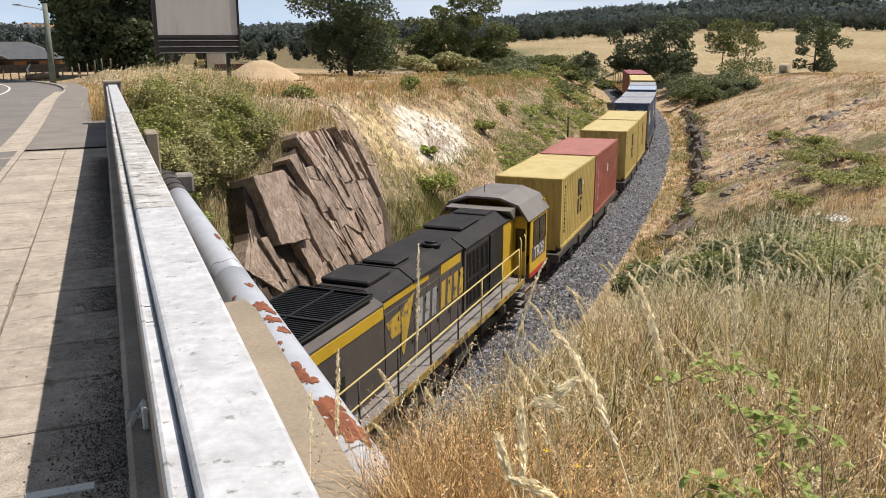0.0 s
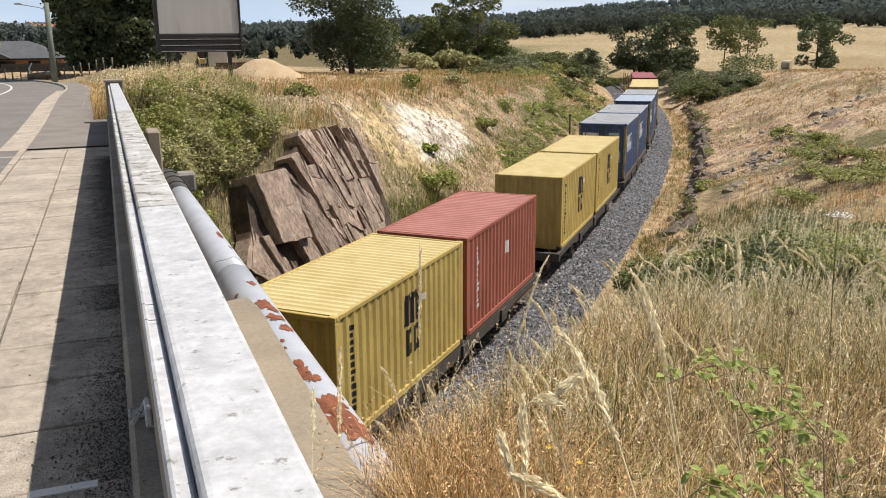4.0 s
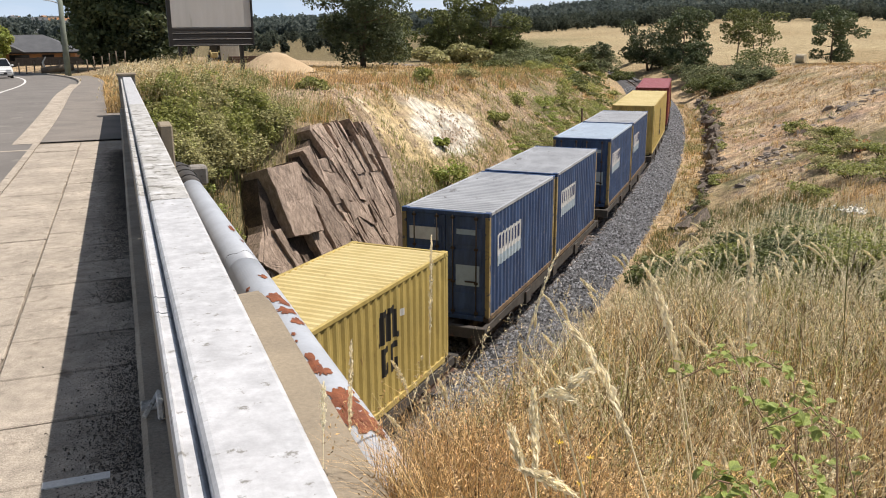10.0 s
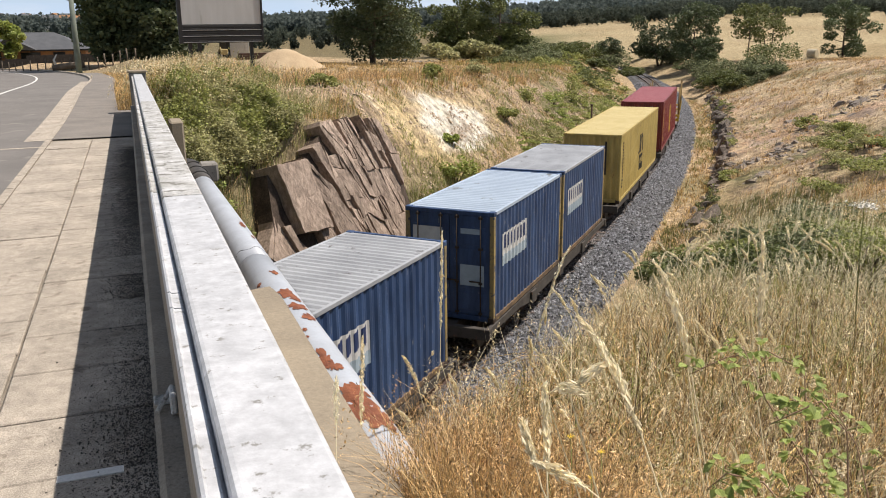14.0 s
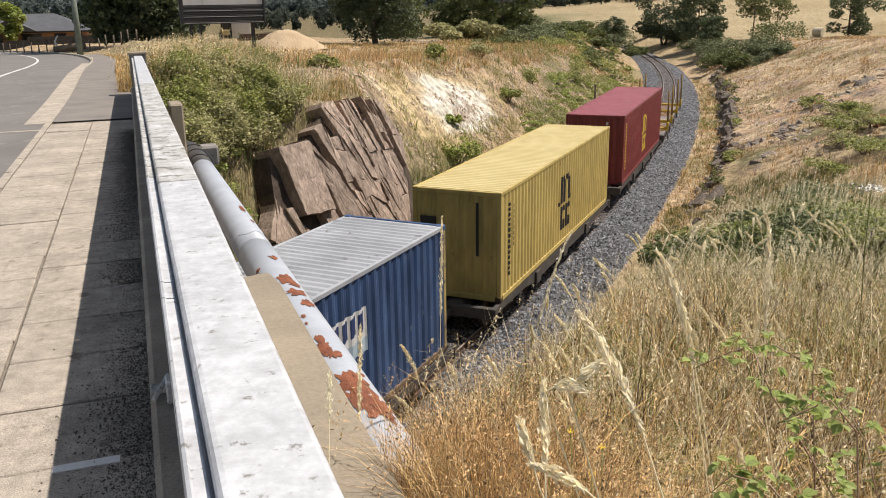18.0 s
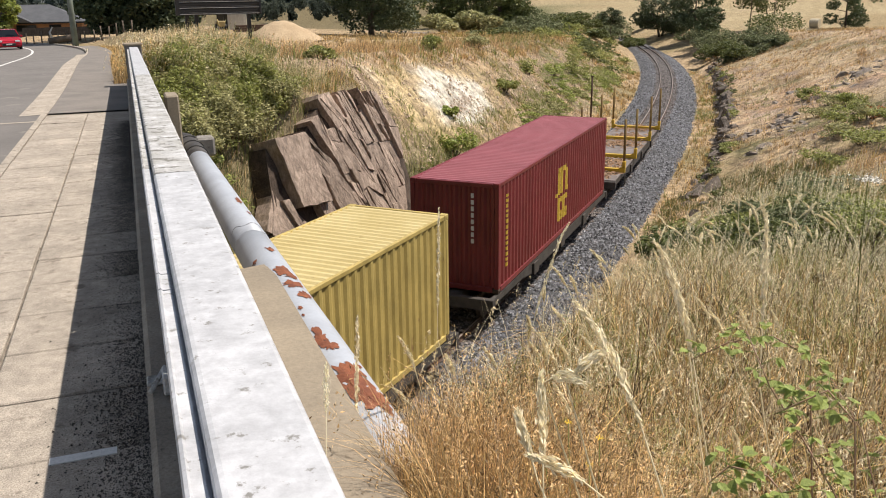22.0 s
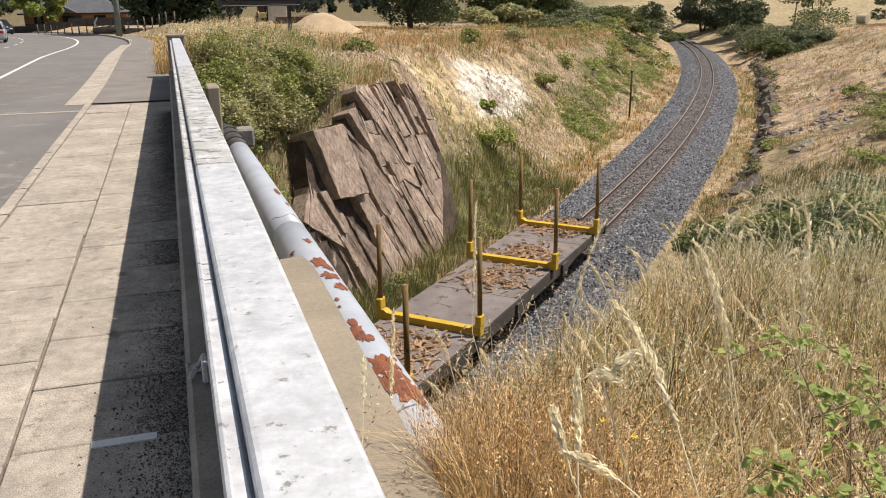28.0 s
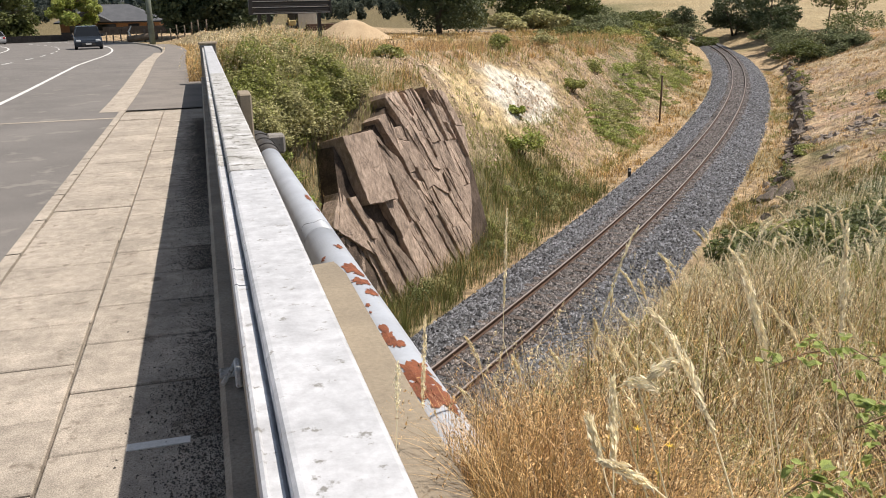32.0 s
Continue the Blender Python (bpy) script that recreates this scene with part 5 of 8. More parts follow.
for y in (-1, 1):
    for k in range(5):
        x0 = -16.9 + k * 2.86
        box_part("walkway", (x0 + 0.008, min(y * 0.86, y * 1.40), 1.31), (x0 + 2.852, max(y * 0.86, y * 1.40), 1.345), TREAD, loco, 0.004)
    box_part("walkway_edge", (-16.9, y * 1.40 - 0.012, 1.20), (-2.6, y * 1.40 + 0.012, 1.36), EDGEYELLOW, loco, 0.004)
    posts = [-16.6, -14.9, -13.2, -11.5, -9.8, -8.1, -6.4, -4.7, -3.1]
    for x in posts:
        tube_part("handrail_post", [(x, y * 1.37, 1.2), (x, y * 1.37, 2.36)], 0.022, HANDRAIL if x > -6.5 else UNDER, loco, 8)
    for z in (2.36, 1.86):
        tube_part("handrail", [(-16.9, y * 1.37, z), (-3.1, y * 1.37, z)], 0.02, HANDRAIL, loco, 8)
    # boxes and pipes under the walkway
    for k, (x0, x1) in enumerate(((-10.9, -8.3), (-7.9, -6.9), (-12.6, -11.2))):
        box_part("equipment_box", (x0, min(y * 0.8, y * 1.22), 0.52), (x1, max(y * 0.8, y * 1.22), 1.18), UNDER, loco, 0.03)


def hood(name, x0, x1, half, eave, crown, mat, label=""):
    c = bmesh.new()
    prism(c, [(-half, 1.31), (-half, eave), (-half * 0.62, crown), (half * 0.62, crown), (half, eave), (half, 1.31)], x0, x1, "x")
    return part(name, c, mat, loco, label)


def roof_piece(name, x0, x1, half, eave, crown, mat, lift=0.012):
    c = bmesh.new()
    prism(c, [(-half - lift, eave - 0.03), (-half - lift, eave + lift), (-half * 0.62, crown + lift), (half * 0.62, crown + lift), (half + lift, eave + lift), (half + lift, eave - 0.03),
              (half - 0.004, eave - 0.03), (half - 0.03, eave - 0.03), (half * 0.55, crown - 0.05), (-half * 0.55, crown - 0.05), (-half + 0.03, eave - 0.03), (-half + 0.004, eave - 0.03)], x0, x1, "x")
    return part(name, c, mat, loco)


# radiator end, engine hood and the electrical cabinet before the cab
hood("radiator_hood", -17.0, -11.3, 0.98, 3.15, 3.34, LOCOGREY)
hood("engine_hood", -11.29, -6.45, 0.86, 3.12, 3.36, LOCOGREY)
hood("cabinet_hood", -6.44, -2.2, 0.92, 3.10, 3.34, LOCOGREY)
for x0, x1, lift in ((-11.27, -9.6, 0.02), (-9.57, -7.9, 0.035), (-7.87, -6.46, 0.02)):
    roof_piece("roof_panel", x0, x1, 0.86, 3.12, 3.36, LOCOROOF, lift)
roof_piece("roof_panel", -6.43, -2.25, 0.92, 3.10, 3.34, LOCOROOF, 0.03)
box_part("roof_hatch", (-11.1, -0.55, 3.385), (-10.0, 0.55, 3.50), LOCOROOF, loco, 0.03)
box_part("roof_hatch", (-9.5, -0.42, 3.40), (-8.7, 0.42, 3.49), LOCOROOF, loco, 0.04)
box_part("roof_hatch", (-5.7, -0.55, 3.385), (-4.2, 0.55, 3.47), LOCOROOF, loco, 0.04)
box_part("roof_hatch", (-3.6, -0.5, 3.375), (-2.95, 0.5, 3.42), LOCOROOF, loco, 0.03)
c = bmesh.new()
tube(c, [(-7.4, -0.4, 3.38), (-7.4, -0.4, 3.47)], 0.24, 20)
tube(c, [(-7.4, -0.4, 3.47), (-7.4, -0.4, 3.52)], 0.15, 16)
part("exhaust", c, BLACKPART, loco)
c = bmesh.new()
cbox(c, (-16.8, -0.85, 3.30), (-11.5, 0.85, 3.352), 0.01)
for k in range(53):
    x = -16.75 + k * 0.1
    cbox(c, (x, -0.82, 3.353), (x + 0.03, 0.82, 3.375))
for y in (-0.84, -0.02, 0.8):
    cbox(c, (-16.8, y, 3.354), (-11.5, y + 0.05, 3.40))
for x in (-16.8, -15.05, -13.3, -11.55):
    cbox(c, (x, -0.84, 3.354), (x + 0.06, 0.85, 3.41))
part("radiator_grille", c, BLACKPART, loco)
for y in (-1, 1):
    for nm, x0, x1, half, z0, z1, mat in (("stripe", -16.9, -11.35, 0.98, 2.86, 3.10, LOCOYELLOW), ("stripe", -11.2, -8.7, 0.86, 2.94, 3.08, LOCOYELLOW), ("stripe", -7.95, -6.6, 0.86, 2.84, 3.07, LOCOYELLOW),
                                     ("radiator_louvre", -16.6, -13.0, 0.98, 1.55, 2.3, BLACKPART), ("cabinet_louvre", -6.3, -4.55, 0.92, 1.5, 2.98, BLACKPART), ("recess_panel", -4.1, -3.25, 0.92, 1.36, 3.05, BLACKPART), ("yellow_panel", -3.24, -2.22, 0.92, 1.36, 3.05, LOCOYELLOW)):
        box_part(nm, (x0, y * half - 0.012, z0), (x1, y * half + 0.012, z1), mat, loco)
    c = bmesh.new()
    for k in range(16):
        x = -6.24 + k * 0.105
        cbox(c, (x, y * 0.935 - 0.012, 1.55), (x + 0.05, y * 0.935 + 0.012, 2.2))
        cbox(c, (x, y * 0.935 - 0.012, 2.28), (x + 0.05, y * 0.935 + 0.012, 2.93))
    part("louvre_slats", c, LOCOROOF, loco)
    box_part("hood_step", (-4.5, y * 0.92 - 0.05, 1.36), (-4.13, y * 0.92 + 0.05, 3.05), LOCOROOF, loco, 0.01)
    # hinged hood doors with their latches
    for k in range(6):
        x0 = -11.05 + k * 0.745
        d = box_part("hood_door", (x0 + 0.012, y * 0.868 - 0.01, 1.45), (x0 + 0.733, y * 0.868 + 0.01, 2.82), LOCOGREY, loco, 0.004)
        c = bmesh.new()
        for z in (1.75, 2.5):
            cbox(c, (x0 + 0.62, y * 0.885 - 0.012, z), (x0 + 0.66, y * 0.885 + 0.012, z + 0.09), 0.003)
        part("latch", c, BLACKPART, d)
    # emblem: an arrow-like block and a row of bars
    c = bmesh.new()
    yy = y * 0.886
    for poly in ([(-11.0, 2.62), (-10.3, 2.7), (-10.3, 2.2), (-10.75, 2.2)], [(-10.25, 2.7), (-9.55, 2.9), (-10.15, 1.6), (-10.25, 1.8)]):
        c.faces.new([c.verts.new((px, yy, pz)) for px, pz in poly])
    part("emblem", c, EMBLEM, loco, "worn yellow emblem")
    for lo, n_, mat in ((-9.4, 3, LOCOROOF), (-8.0, 4, LOCOYELLOW)):
        for k in range(n_):
            c = bmesh.new()
            x = lo + 0.42 * k
            c.faces.new([c.verts.new(p) for p in ((x, yy, 2.0), (x + 0.27, yy, 2.0), (x + 0.34, yy, 2.66), (x + 0.07, yy, 2.66))])
            part("name_bar", c, WORNPALE if mat is LOCOROOF else EMBLEM, loco)
# cab
cab = thing("cab", "", "")
cab.parent = loco
for key in ("label", "category"):
    if key in cab.keys():
        del cab[key]
c = bmesh.new()
for y in (-1, 1):
    cbox(c, (-1.95, y * 1.34 - 0.04, 1.15), (0.0, y * 1.38 + 0.04, 3.02), 0.015)
cbox(c, (-0.06, -1.295, 1.15), (0.02, 1.295, 3.3), 0.01)
cbox(c, (-2.1, -0.9, 1.31), (-2.02, 0.9, 3.3), 0.01)
part("cab_shell", c, LOCOYELLOW, cab, "yellow cab walls")
c = bmesh.new()
prof = [(-1.42, 3.0), (-1.1, 3.46), (-0.5, 3.66), (0.5, 3.66), (1.1, 3.46), (1.42, 3.0), (1.36, 2.98), (1.06, 3.40), (0.48, 3.60), (-0.48, 3.60), (-1.06, 3.40), (-1.36, 2.98)]
prism(c, prof, -2.3, 0.08, "x")
part("cab_roof", c, CABROOF, cab, "grey folded cab roof")
c = bmesh.new()
prism(c, [(-2.3, 3.0), (-2.3, 3.4), (-2.85, 3.39)], -1.0, 1.0, "y")
part("roof_fairing", c, CABROOF, cab)
for y in (-1, 1):
    box_part("cab_front", (-2.16, min(y * 0.93, y * 1.30), 1.31), (-2.10, max(y * 0.93, y * 1.32), 3.1), LOCOYELLOW, cab, 0.01)
    box_part("door_window", (-2.175, min(y * 0.98, y * 1.28), 2.05), (-2.155, max(y * 0.98, y * 1.28), 2.75), GLASS, cab, 0.03)
    for x0, x1 in ((-1.6, -0.98), (-0.9, -0.25)):
        w = box_part("side_window", (x0, y * 1.385 - 0.01, 2.15), (x1, y * 1.385 + 0.01, 2.85), GLASS, cab, 0.01)
        c = bmesh.new()
        for a in ((x0 - 0.04, 2.11, x1 + 0.04, 2.15), (x0 - 0.04, 2.85, x1 + 0.04, 2.89), (x0 - 0.04, 2.15, x0, 2.85), (x1, 2.15, x1 + 0.04, 2.85)):
            cbox(c, (a[0], y * 1.39 - 0.015, a[1]), (a[2], y * 1.39 + 0.015, a[3]), 0.004)
        part("window_frame", c, BLACKPART, w)
    box_part("number_panel", (-1.75, y * 1.383 - 0.006, 1.62), (-0.2, y * 1.383 + 0.006, 2.08), LOCOGREY, cab, 0.004)
    box_part("red_stripe", (-1.94, y * 1.384 - 0.008, 1.16), (0.0, y * 1.384 + 0.008, 1.32), LOCORED, cab, 0.004)
    txt = bpy.data.curves.new("number", "FONT")
    txt.body, txt.size, txt.align_x, txt.extrude = "TR03", 0.52, "CENTER", 0.002
    t_ob = new("number", txt)
    t_ob.data.materials.append(MARKWHITE)
    t_ob.parent = cab
    t_ob.matrix_basis = Matrix.Translation((-0.98, y * 1.396, 1.68)) @ Matrix.Rotation(math.pi / 2, 4, "X") if y < 0 else Matrix.Translation((-0.98, y * 1.396, 1.68)) @ Matrix.Rotation(math.pi, 4, "Z") @ Matrix.Rotation(math.pi / 2, 4, "X")
    for x in (-2.9, -2.45):
        tube_part("grab_rail", [(x, y * 1.37, 1.3), (x, y * 1.37, 2.55), (x + 0.12, y * 1.3, 2.62)], 0.02, HANDRAIL, cab, 8)
    for k in range(4):
        box_part("step", (-2.95, min(y * 1.1, y * 1.40), 0.35 + 0.25 * k), (-2.5, max(y * 1.1, y * 1.40), 0.38 + 0.25 * k), TREAD, loco, 0.005)
    tube_part("sand_pipe", [(-2.2, y * 1.15, 0.25), (-2.2, y * 1.15, 1.1)], 0.16, UNDER, loco, 14)
tube_part("aerial", [(-1.6, 0.2, 3.66), (-1.6, 0.2, 3.9)], 0.012, BLACKPART, cab, 6)
c = bmesh.new()
tube(c, [(-11.2, 0, 0.72), (-7.0, 0, 0.72)], 0.42, 20)
part("fuel_tank", c, UNDER, loco)
bogie(loco, -14.3, 3.4, 3, 0.48)
bogie(loco, -3.2, 3.4, 3, 0.48)
coupler(loco, 0.5, 1)
coupler(loco, -17.2, -1)
carried(loco, LOCO_S, RAIL_Z)

# ---- plants ----
DRY = material("dry_grass", (0.68, 0.475, 0.205), (0.36, 0.235, 0.085), 1.3, 30.0, 0.4, 0.0, island=0.92, vary=0.12, translucent=0.12)
PALEDRY = material("bleached_grass", (0.92, 0.81, 0.56), (0.84, 0.70, 0.43), 2.0, 30.0, 0.45, 0.0, island=0.2, vary=0.1, translucent=0.15)
REDDRY = material("russet_grass", (0.53, 0.33, 0.155), (0.63, 0.45, 0.22), 2.0, 30.0, 0.45, 0.0, island=0.8, vary=0.1, translucent=0.15)
GREEN = material("green_grass", (0.20, 0.235, 0.06), (0.35, 0.355, 0.105), 1.5, 30.0, 0.45, 0.0, island=0.55, vary=0.12, translucent=0.25)
LEAFDARK = material("dark_leaves", (0.075, 0.102, 0.045), (0.11, 0.135, 0.062), 0.6, 12.0, 0.6, 0.0, random=0.45, vary=0.15, translucent=0.25)
SCRUB = material("grey_green_scrub", (0.155, 0.18, 0.085), (0.22, 0.235, 0.13), 0.6, 12.0, 0.65, 0.0, island=0.45, vary=0.15, translucent=0.3)
LEAFMID = material("mid_green_leaves", (0.255, 0.285, 0.08), (0.36, 0.365, 0.125), 0.6, 12.0, 0.6, 0.0, island=0.55, vary=0.15, translucent=0.35)
TREEGREEN = material("yellow_green_tree_leaves", (0.12, 0.145, 0.045), (0.165, 0.18, 0.06), 0.6, 12.0, 0.6, 0.0, island=0.45, vary=0.15, translucent=0.3)
LEAFBRIGHT = material("bright_green_leaves", (0.27, 0.33, 0.075), (0.40, 0.43, 0.13), 0.8, 12.0, 0.5, 0.0, island=0.4, vary=0.12, translucent=0.35)
LEAFGREY = material("grey_green_leaves", (0.33, 0.325, 0.15), (0.45, 0.42, 0.22), 0.6, 12.0, 0.7, 0.0, island=0.45, vary=0.15, translucent=0.3)
HEADS = material("cream_seed_heads", (0.97, 0.90, 0.68), (0.92, 0.82, 0.58), 3.0, 40.0, 0.5, 0.0, island=0.2, vary=0.1, translucent=0.35)
REED = material("dark_green_rushes", (0.13, 0.155, 0.045), (0.22, 0.22, 0.075), 1.2, 30.0, 0.5, 0.0, island=0.55, vary=0.12, translucent=0.25)
# dead stems, near black to put the shade between blades into their colour
SHADEDDEAD = material("dead_undergrowth", (0.06, 0.042, 0.024), (0.12, 0.08, 0.042), 2.0, 30.0, 0.9, 0.0, island=0.5, vary=0.2)
BARKMAT = material("tree_bark", (0.10, 0.08, 0.062), (0.16, 0.13, 0.10), 3.0, 25.0, 0.95, 0.5, vary=0.25)
# distance haze is mixed into these two leaf colours
HAZEDHILLWOOD = material("hill_woods", (0.115, 0.14, 0.13), (0.15, 0.175, 0.155), 0.02, 0.4, 0.9, 0.0, island=0.25, vary=0.2, translucent=0.5)
HAZEDFARWOOD = material("hazed_far_woods", (0.06, 0.075, 0.058), (0.095, 0.11, 0.085), 0.05, 0.6, 0.9, 0.0, island=0.4, vary=0.2, translucent=0.5)
YFLOWER = plain("yellow_flower", (0.75, 0.50, 0.02), 0.5)
WFLOWER = plain("white_flower", (0.75, 0.73, 0.66), 0.6)


def blades(name, x, y, h, mat, width=0.004, lean=0.35, label="", z=None, droop=0.0, levels=4, seed=1, a=None):
    """Ribbons of grass standing on the land at x, y with heights h."""
    g = np.random.default_rng(seed)
    n = len(x)
    z = height(x, y) if z is None else z
    a, b = g.uniform(0, 6.283, n) if a is None else a, g.uniform(0, 6.283, n)
    k = np.abs(g.normal(0, lean, n)) + 0.05
    wind = np.array((0.10, 0.06))
    t = np.linspace(0, 1, levels)
    px = x[:, None] + (np.cos(a) * k + wind[0])[:, None] * h[:, None] * t ** 2
    py = y[:, None] + (np.sin(a) * k + wind[1])[:, None] * h[:, None] * t ** 2
    pz = z[:, None] - 0.03 + h[:, None] * (t - (droop + 0.35 * k[:, None] ** 2) * t ** 3)
    w = width * g.uniform(0.7, 1.4, n)[:, None] * (1 - 0.85 * t ** 1.5)
    ox, oy = np.cos(b)[:, None] * w, np.sin(b)[:, None] * w
    v = np.stack([np.stack([px - ox, py - oy, pz], -1), np.stack([px + ox, py + oy, pz], -1)], 2)
    i = np.arange(n * levels * 2).reshape(n, levels, 2)
    f = np.stack([i[:, :-1, 0], i[:, :-1, 1], i[:, 1:, 1], i[:, 1:, 0]], -1).reshape(-1, 4)
    ob = sheet(name, v.reshape(-1, 3), f, mat)
    return tagged(ob, label, "grass", kind="stuff"), np.stack([px[:, -1], py[:, -1], pz[:, -1]], -1)


def leaves_mesh(name, centres, size, mat, parent=None, flat=0.0, seed=1, long_=1.6, way=None):
    """Pointed leaves, two triangles each folded along the rib, turned at random."""
    g = np.random.default_rng(seed)
    n = len(centres)
    u = g.normal(0, 1, (n, 3))
    u[:, 2] *= 1 - flat
    if way is not None:
        u = u * 0.3 + way * 1.0
    u /= np.linalg.norm(u, axis=1)[:, None]
    w = g.normal(0, 1, (n, 3))
    w[:, 2] *= 1 - max(flat, 0)
    w -= u * (u * w).sum(1)[:, None]
    w /= np.linalg.norm(w, axis=1)[:, None]
    nrm = np.cross(u, w)
    sz = size * g.uniform(0.6, 1.4, n)[:, None]
    tip, base = centres + u * sz * long_ * 0.5, centres - u * sz * long_ * 0.5
    fold = nrm * sz * 0.12
    left, right = centres + w * sz * 0.5 + fold, centres - w * sz * 0.5 + fold
    v = np.stack([base, right, tip, left], 1).reshape(-1, 3)
    i = np.arange(n * 4).reshape(n, 4)
    f = np.concatenate([i[:, [0, 1, 2]], i[:, [0, 2, 3]]])
    return sheet(name, v, f, mat, parent)


def clump_points(n, lumps, spreads, g):
    """Points near the outer skin of several lumps (centre, radius)."""
    out = []
    total = sum(r ** 2 for _, r in lumps)
    for c, r in lumps:
        m = max(6, int(n * r ** 2 / total))
        d = g.normal(0, 1, (m, 3))
        d /= np.linalg.norm(d, axis=1)[:, None]
        d[:, 2] *= spreads
        out.append(np.array(c) + d * r * g.uniform(0.45, 1.08, m)[:, None] ** 0.6)
    return np.concatenate(out)


def tree(x, y, high, wide, leafmat, label, count=2600, leaf=0.3, trunk=0.2, bare=0.25, seed=1, skirt=0, name="tree", z=None, squash=0.75, stems=1, flat=0.0):
    """A tapered trunk with limbs and a crown of leaf clumps with gaps."""
    g = np.random.default_rng(seed)
    z = z_at(x, y) if z is None else z
    ob = thing(name, label, "tree", m=pose(x, y, z))
    lumps = []
    bm = bmesh.new()
    for st in range(stems):
        lx, ly = (g.uniform(-0.25, 0.25, 2) * wide * (stems > 1))
        top = Vector((lx * 2.0, ly * 2.0, high * 0.8))
        mid = Vector((lx * 0.9 + g.uniform(-0.1, 0.1) * wide * 0.3, ly * 0.9, high * 0.42))
        tube(bm, [(lx * 0.15, ly * 0.15, -0.3), mid * 0.5, mid, top], [trunk, trunk * 0.8, trunk * 0.55, trunk * 0.12], 9)
        limbs = int(9 / stems) + 3
        for k in range(limbs):
            a = k * 2.4 + g.uniform(-0.5, 0.5)
            t = bare + (0.95 - bare) * (k + 0.5) / limbs
            hold = mid.lerp(top, max(0, (t - 0.42) / 0.4)) if t > 0.42 else mid * (t / 0.42)
            reach = wide * 0.5 * (0.5 + 0.55 * math.sin(math.pi * min(1, (t - bare) / (1.02 - bare)) * 0.92 + 0.25)) * g.uniform(0.7, 1.15)
            tip = hold + Vector((math.cos(a) * reach, math.sin(a) * reach, high * g.uniform(0.02, 0.16)))
            bend = hold.lerp(tip, 0.5) + Vector((0, 0, -0.03 * high))
            tube(bm, [hold, bend, tip], [trunk * 0.35, trunk * 0.2, trunk * 0.06], 6)
            r = wide * g.uniform(0.13, 0.23)
            lumps.append((tuple(tip), r))
            lumps.append((tuple(hold.lerp(tip, 0.6) + Vector((g.uniform(-1, 1) * r, g.uniform(-1, 1) * r, 0.5 * r))), r * 0.85))
        lumps.append((tuple(top), wide * 0.2))
    part("trunk", bm, BARKMAT, ob)
    for k in range(skirt):
        a, r = k * 2.4, wide * g.uniform(0.14, 0.24)
        q = wide * 0.5 * g.uniform(0.35, 0.85)
        lumps.append(((math.cos(a) * q, math.sin(a) * q, r * 0.8 + high * 0.4 * g.uniform(0, 1) ** 1.6), r))
    pts = clump_points(count, lumps, squash, g)
    pts = pts[pts[:, 2] > (0.02 if skirt else 0.12) * high]
    leaves_mesh("crown", pts, leaf, leafmat, ob, 0.35, seed)
    return ob


def bush(x, y, high, wide, leafmat, label, count=900, leaf=0.09, seed=1, name="bush", z=None, deep=None):
    g = np.random.default_rng(seed)
    z = z_at(x, y) if z is None else z
    ob = thing(name, label, "bush", m=pose(x, y, z))
    deep = deep or wide
    lumps = []
    bm = bmesh.new()
    for k in range(9):
        a, r = g.uniform(0, 6.28), math.sqrt(g.uniform(0, 1)) * 0.5
        p = Vector((math.cos(a) * r * wide, math.sin(a) * r * deep, high * g.uniform(0.3, 0.85) * (1.15 - r)))
        lumps.append((tuple(p), min(wide, deep) * g.uniform(0.16, 0.28)))
        tube(bm, [(p.x * 0.2, p.y * 0.2, -0.15), (p.x * 0.6, p.y * 0.6, p.z * 0.6), p], [0.02 * wide ** 0.5, 0.012, 0.005], 5)
    part("stem", bm, BARKMAT, ob)
    pts = clump_points(count, lumps, high / wide * 1.1 if high < wide else 1.0, g)
    pts[:, 2] = np.maximum(pts[:, 2], 0.02)
    leaves_mesh("foliage", pts, leaf, leafmat, ob, 0.6, seed)
    return ob


def thicket(name, spots, mats, label, count, leaf, seed):
    """Many low plants at (x, y, high, wide) that grow into one another, a mass for each kind of leaf."""
    g = np.random.default_rng(seed)
    for j, mat in enumerate(mats):
        pts = []
        for x, y, high, wide in spots[j::len(mats)]:
            lumps = []
            for k in range(7):
                a, r = g.uniform(0, 6.28), math.sqrt(g.uniform(0, 1)) * 0.5
                lumps.append(((x + math.cos(a) * r * wide, y + math.sin(a) * r * wide, z_at(x + math.cos(a) * r * wide, y + math.sin(a) * r * wide) + high * g.uniform(0.3, 0.85) * (1.15 - r)), wide * g.uniform(0.16, 0.28)))
            p = clump_points(count, lumps, min(high / wide * 1.1, 1.0), g)
            pts.append(p)
        tagged(leaves_mesh(name, np.concatenate(pts), leaf, mat, None, 0.6, seed + j), label, "weeds", kind="stuff")


# the near bank
def patchy(x, y, size, lo, hi, dx=0.0):
    return ramp(rough(x + dx, y - dx, size, 3), lo, hi)


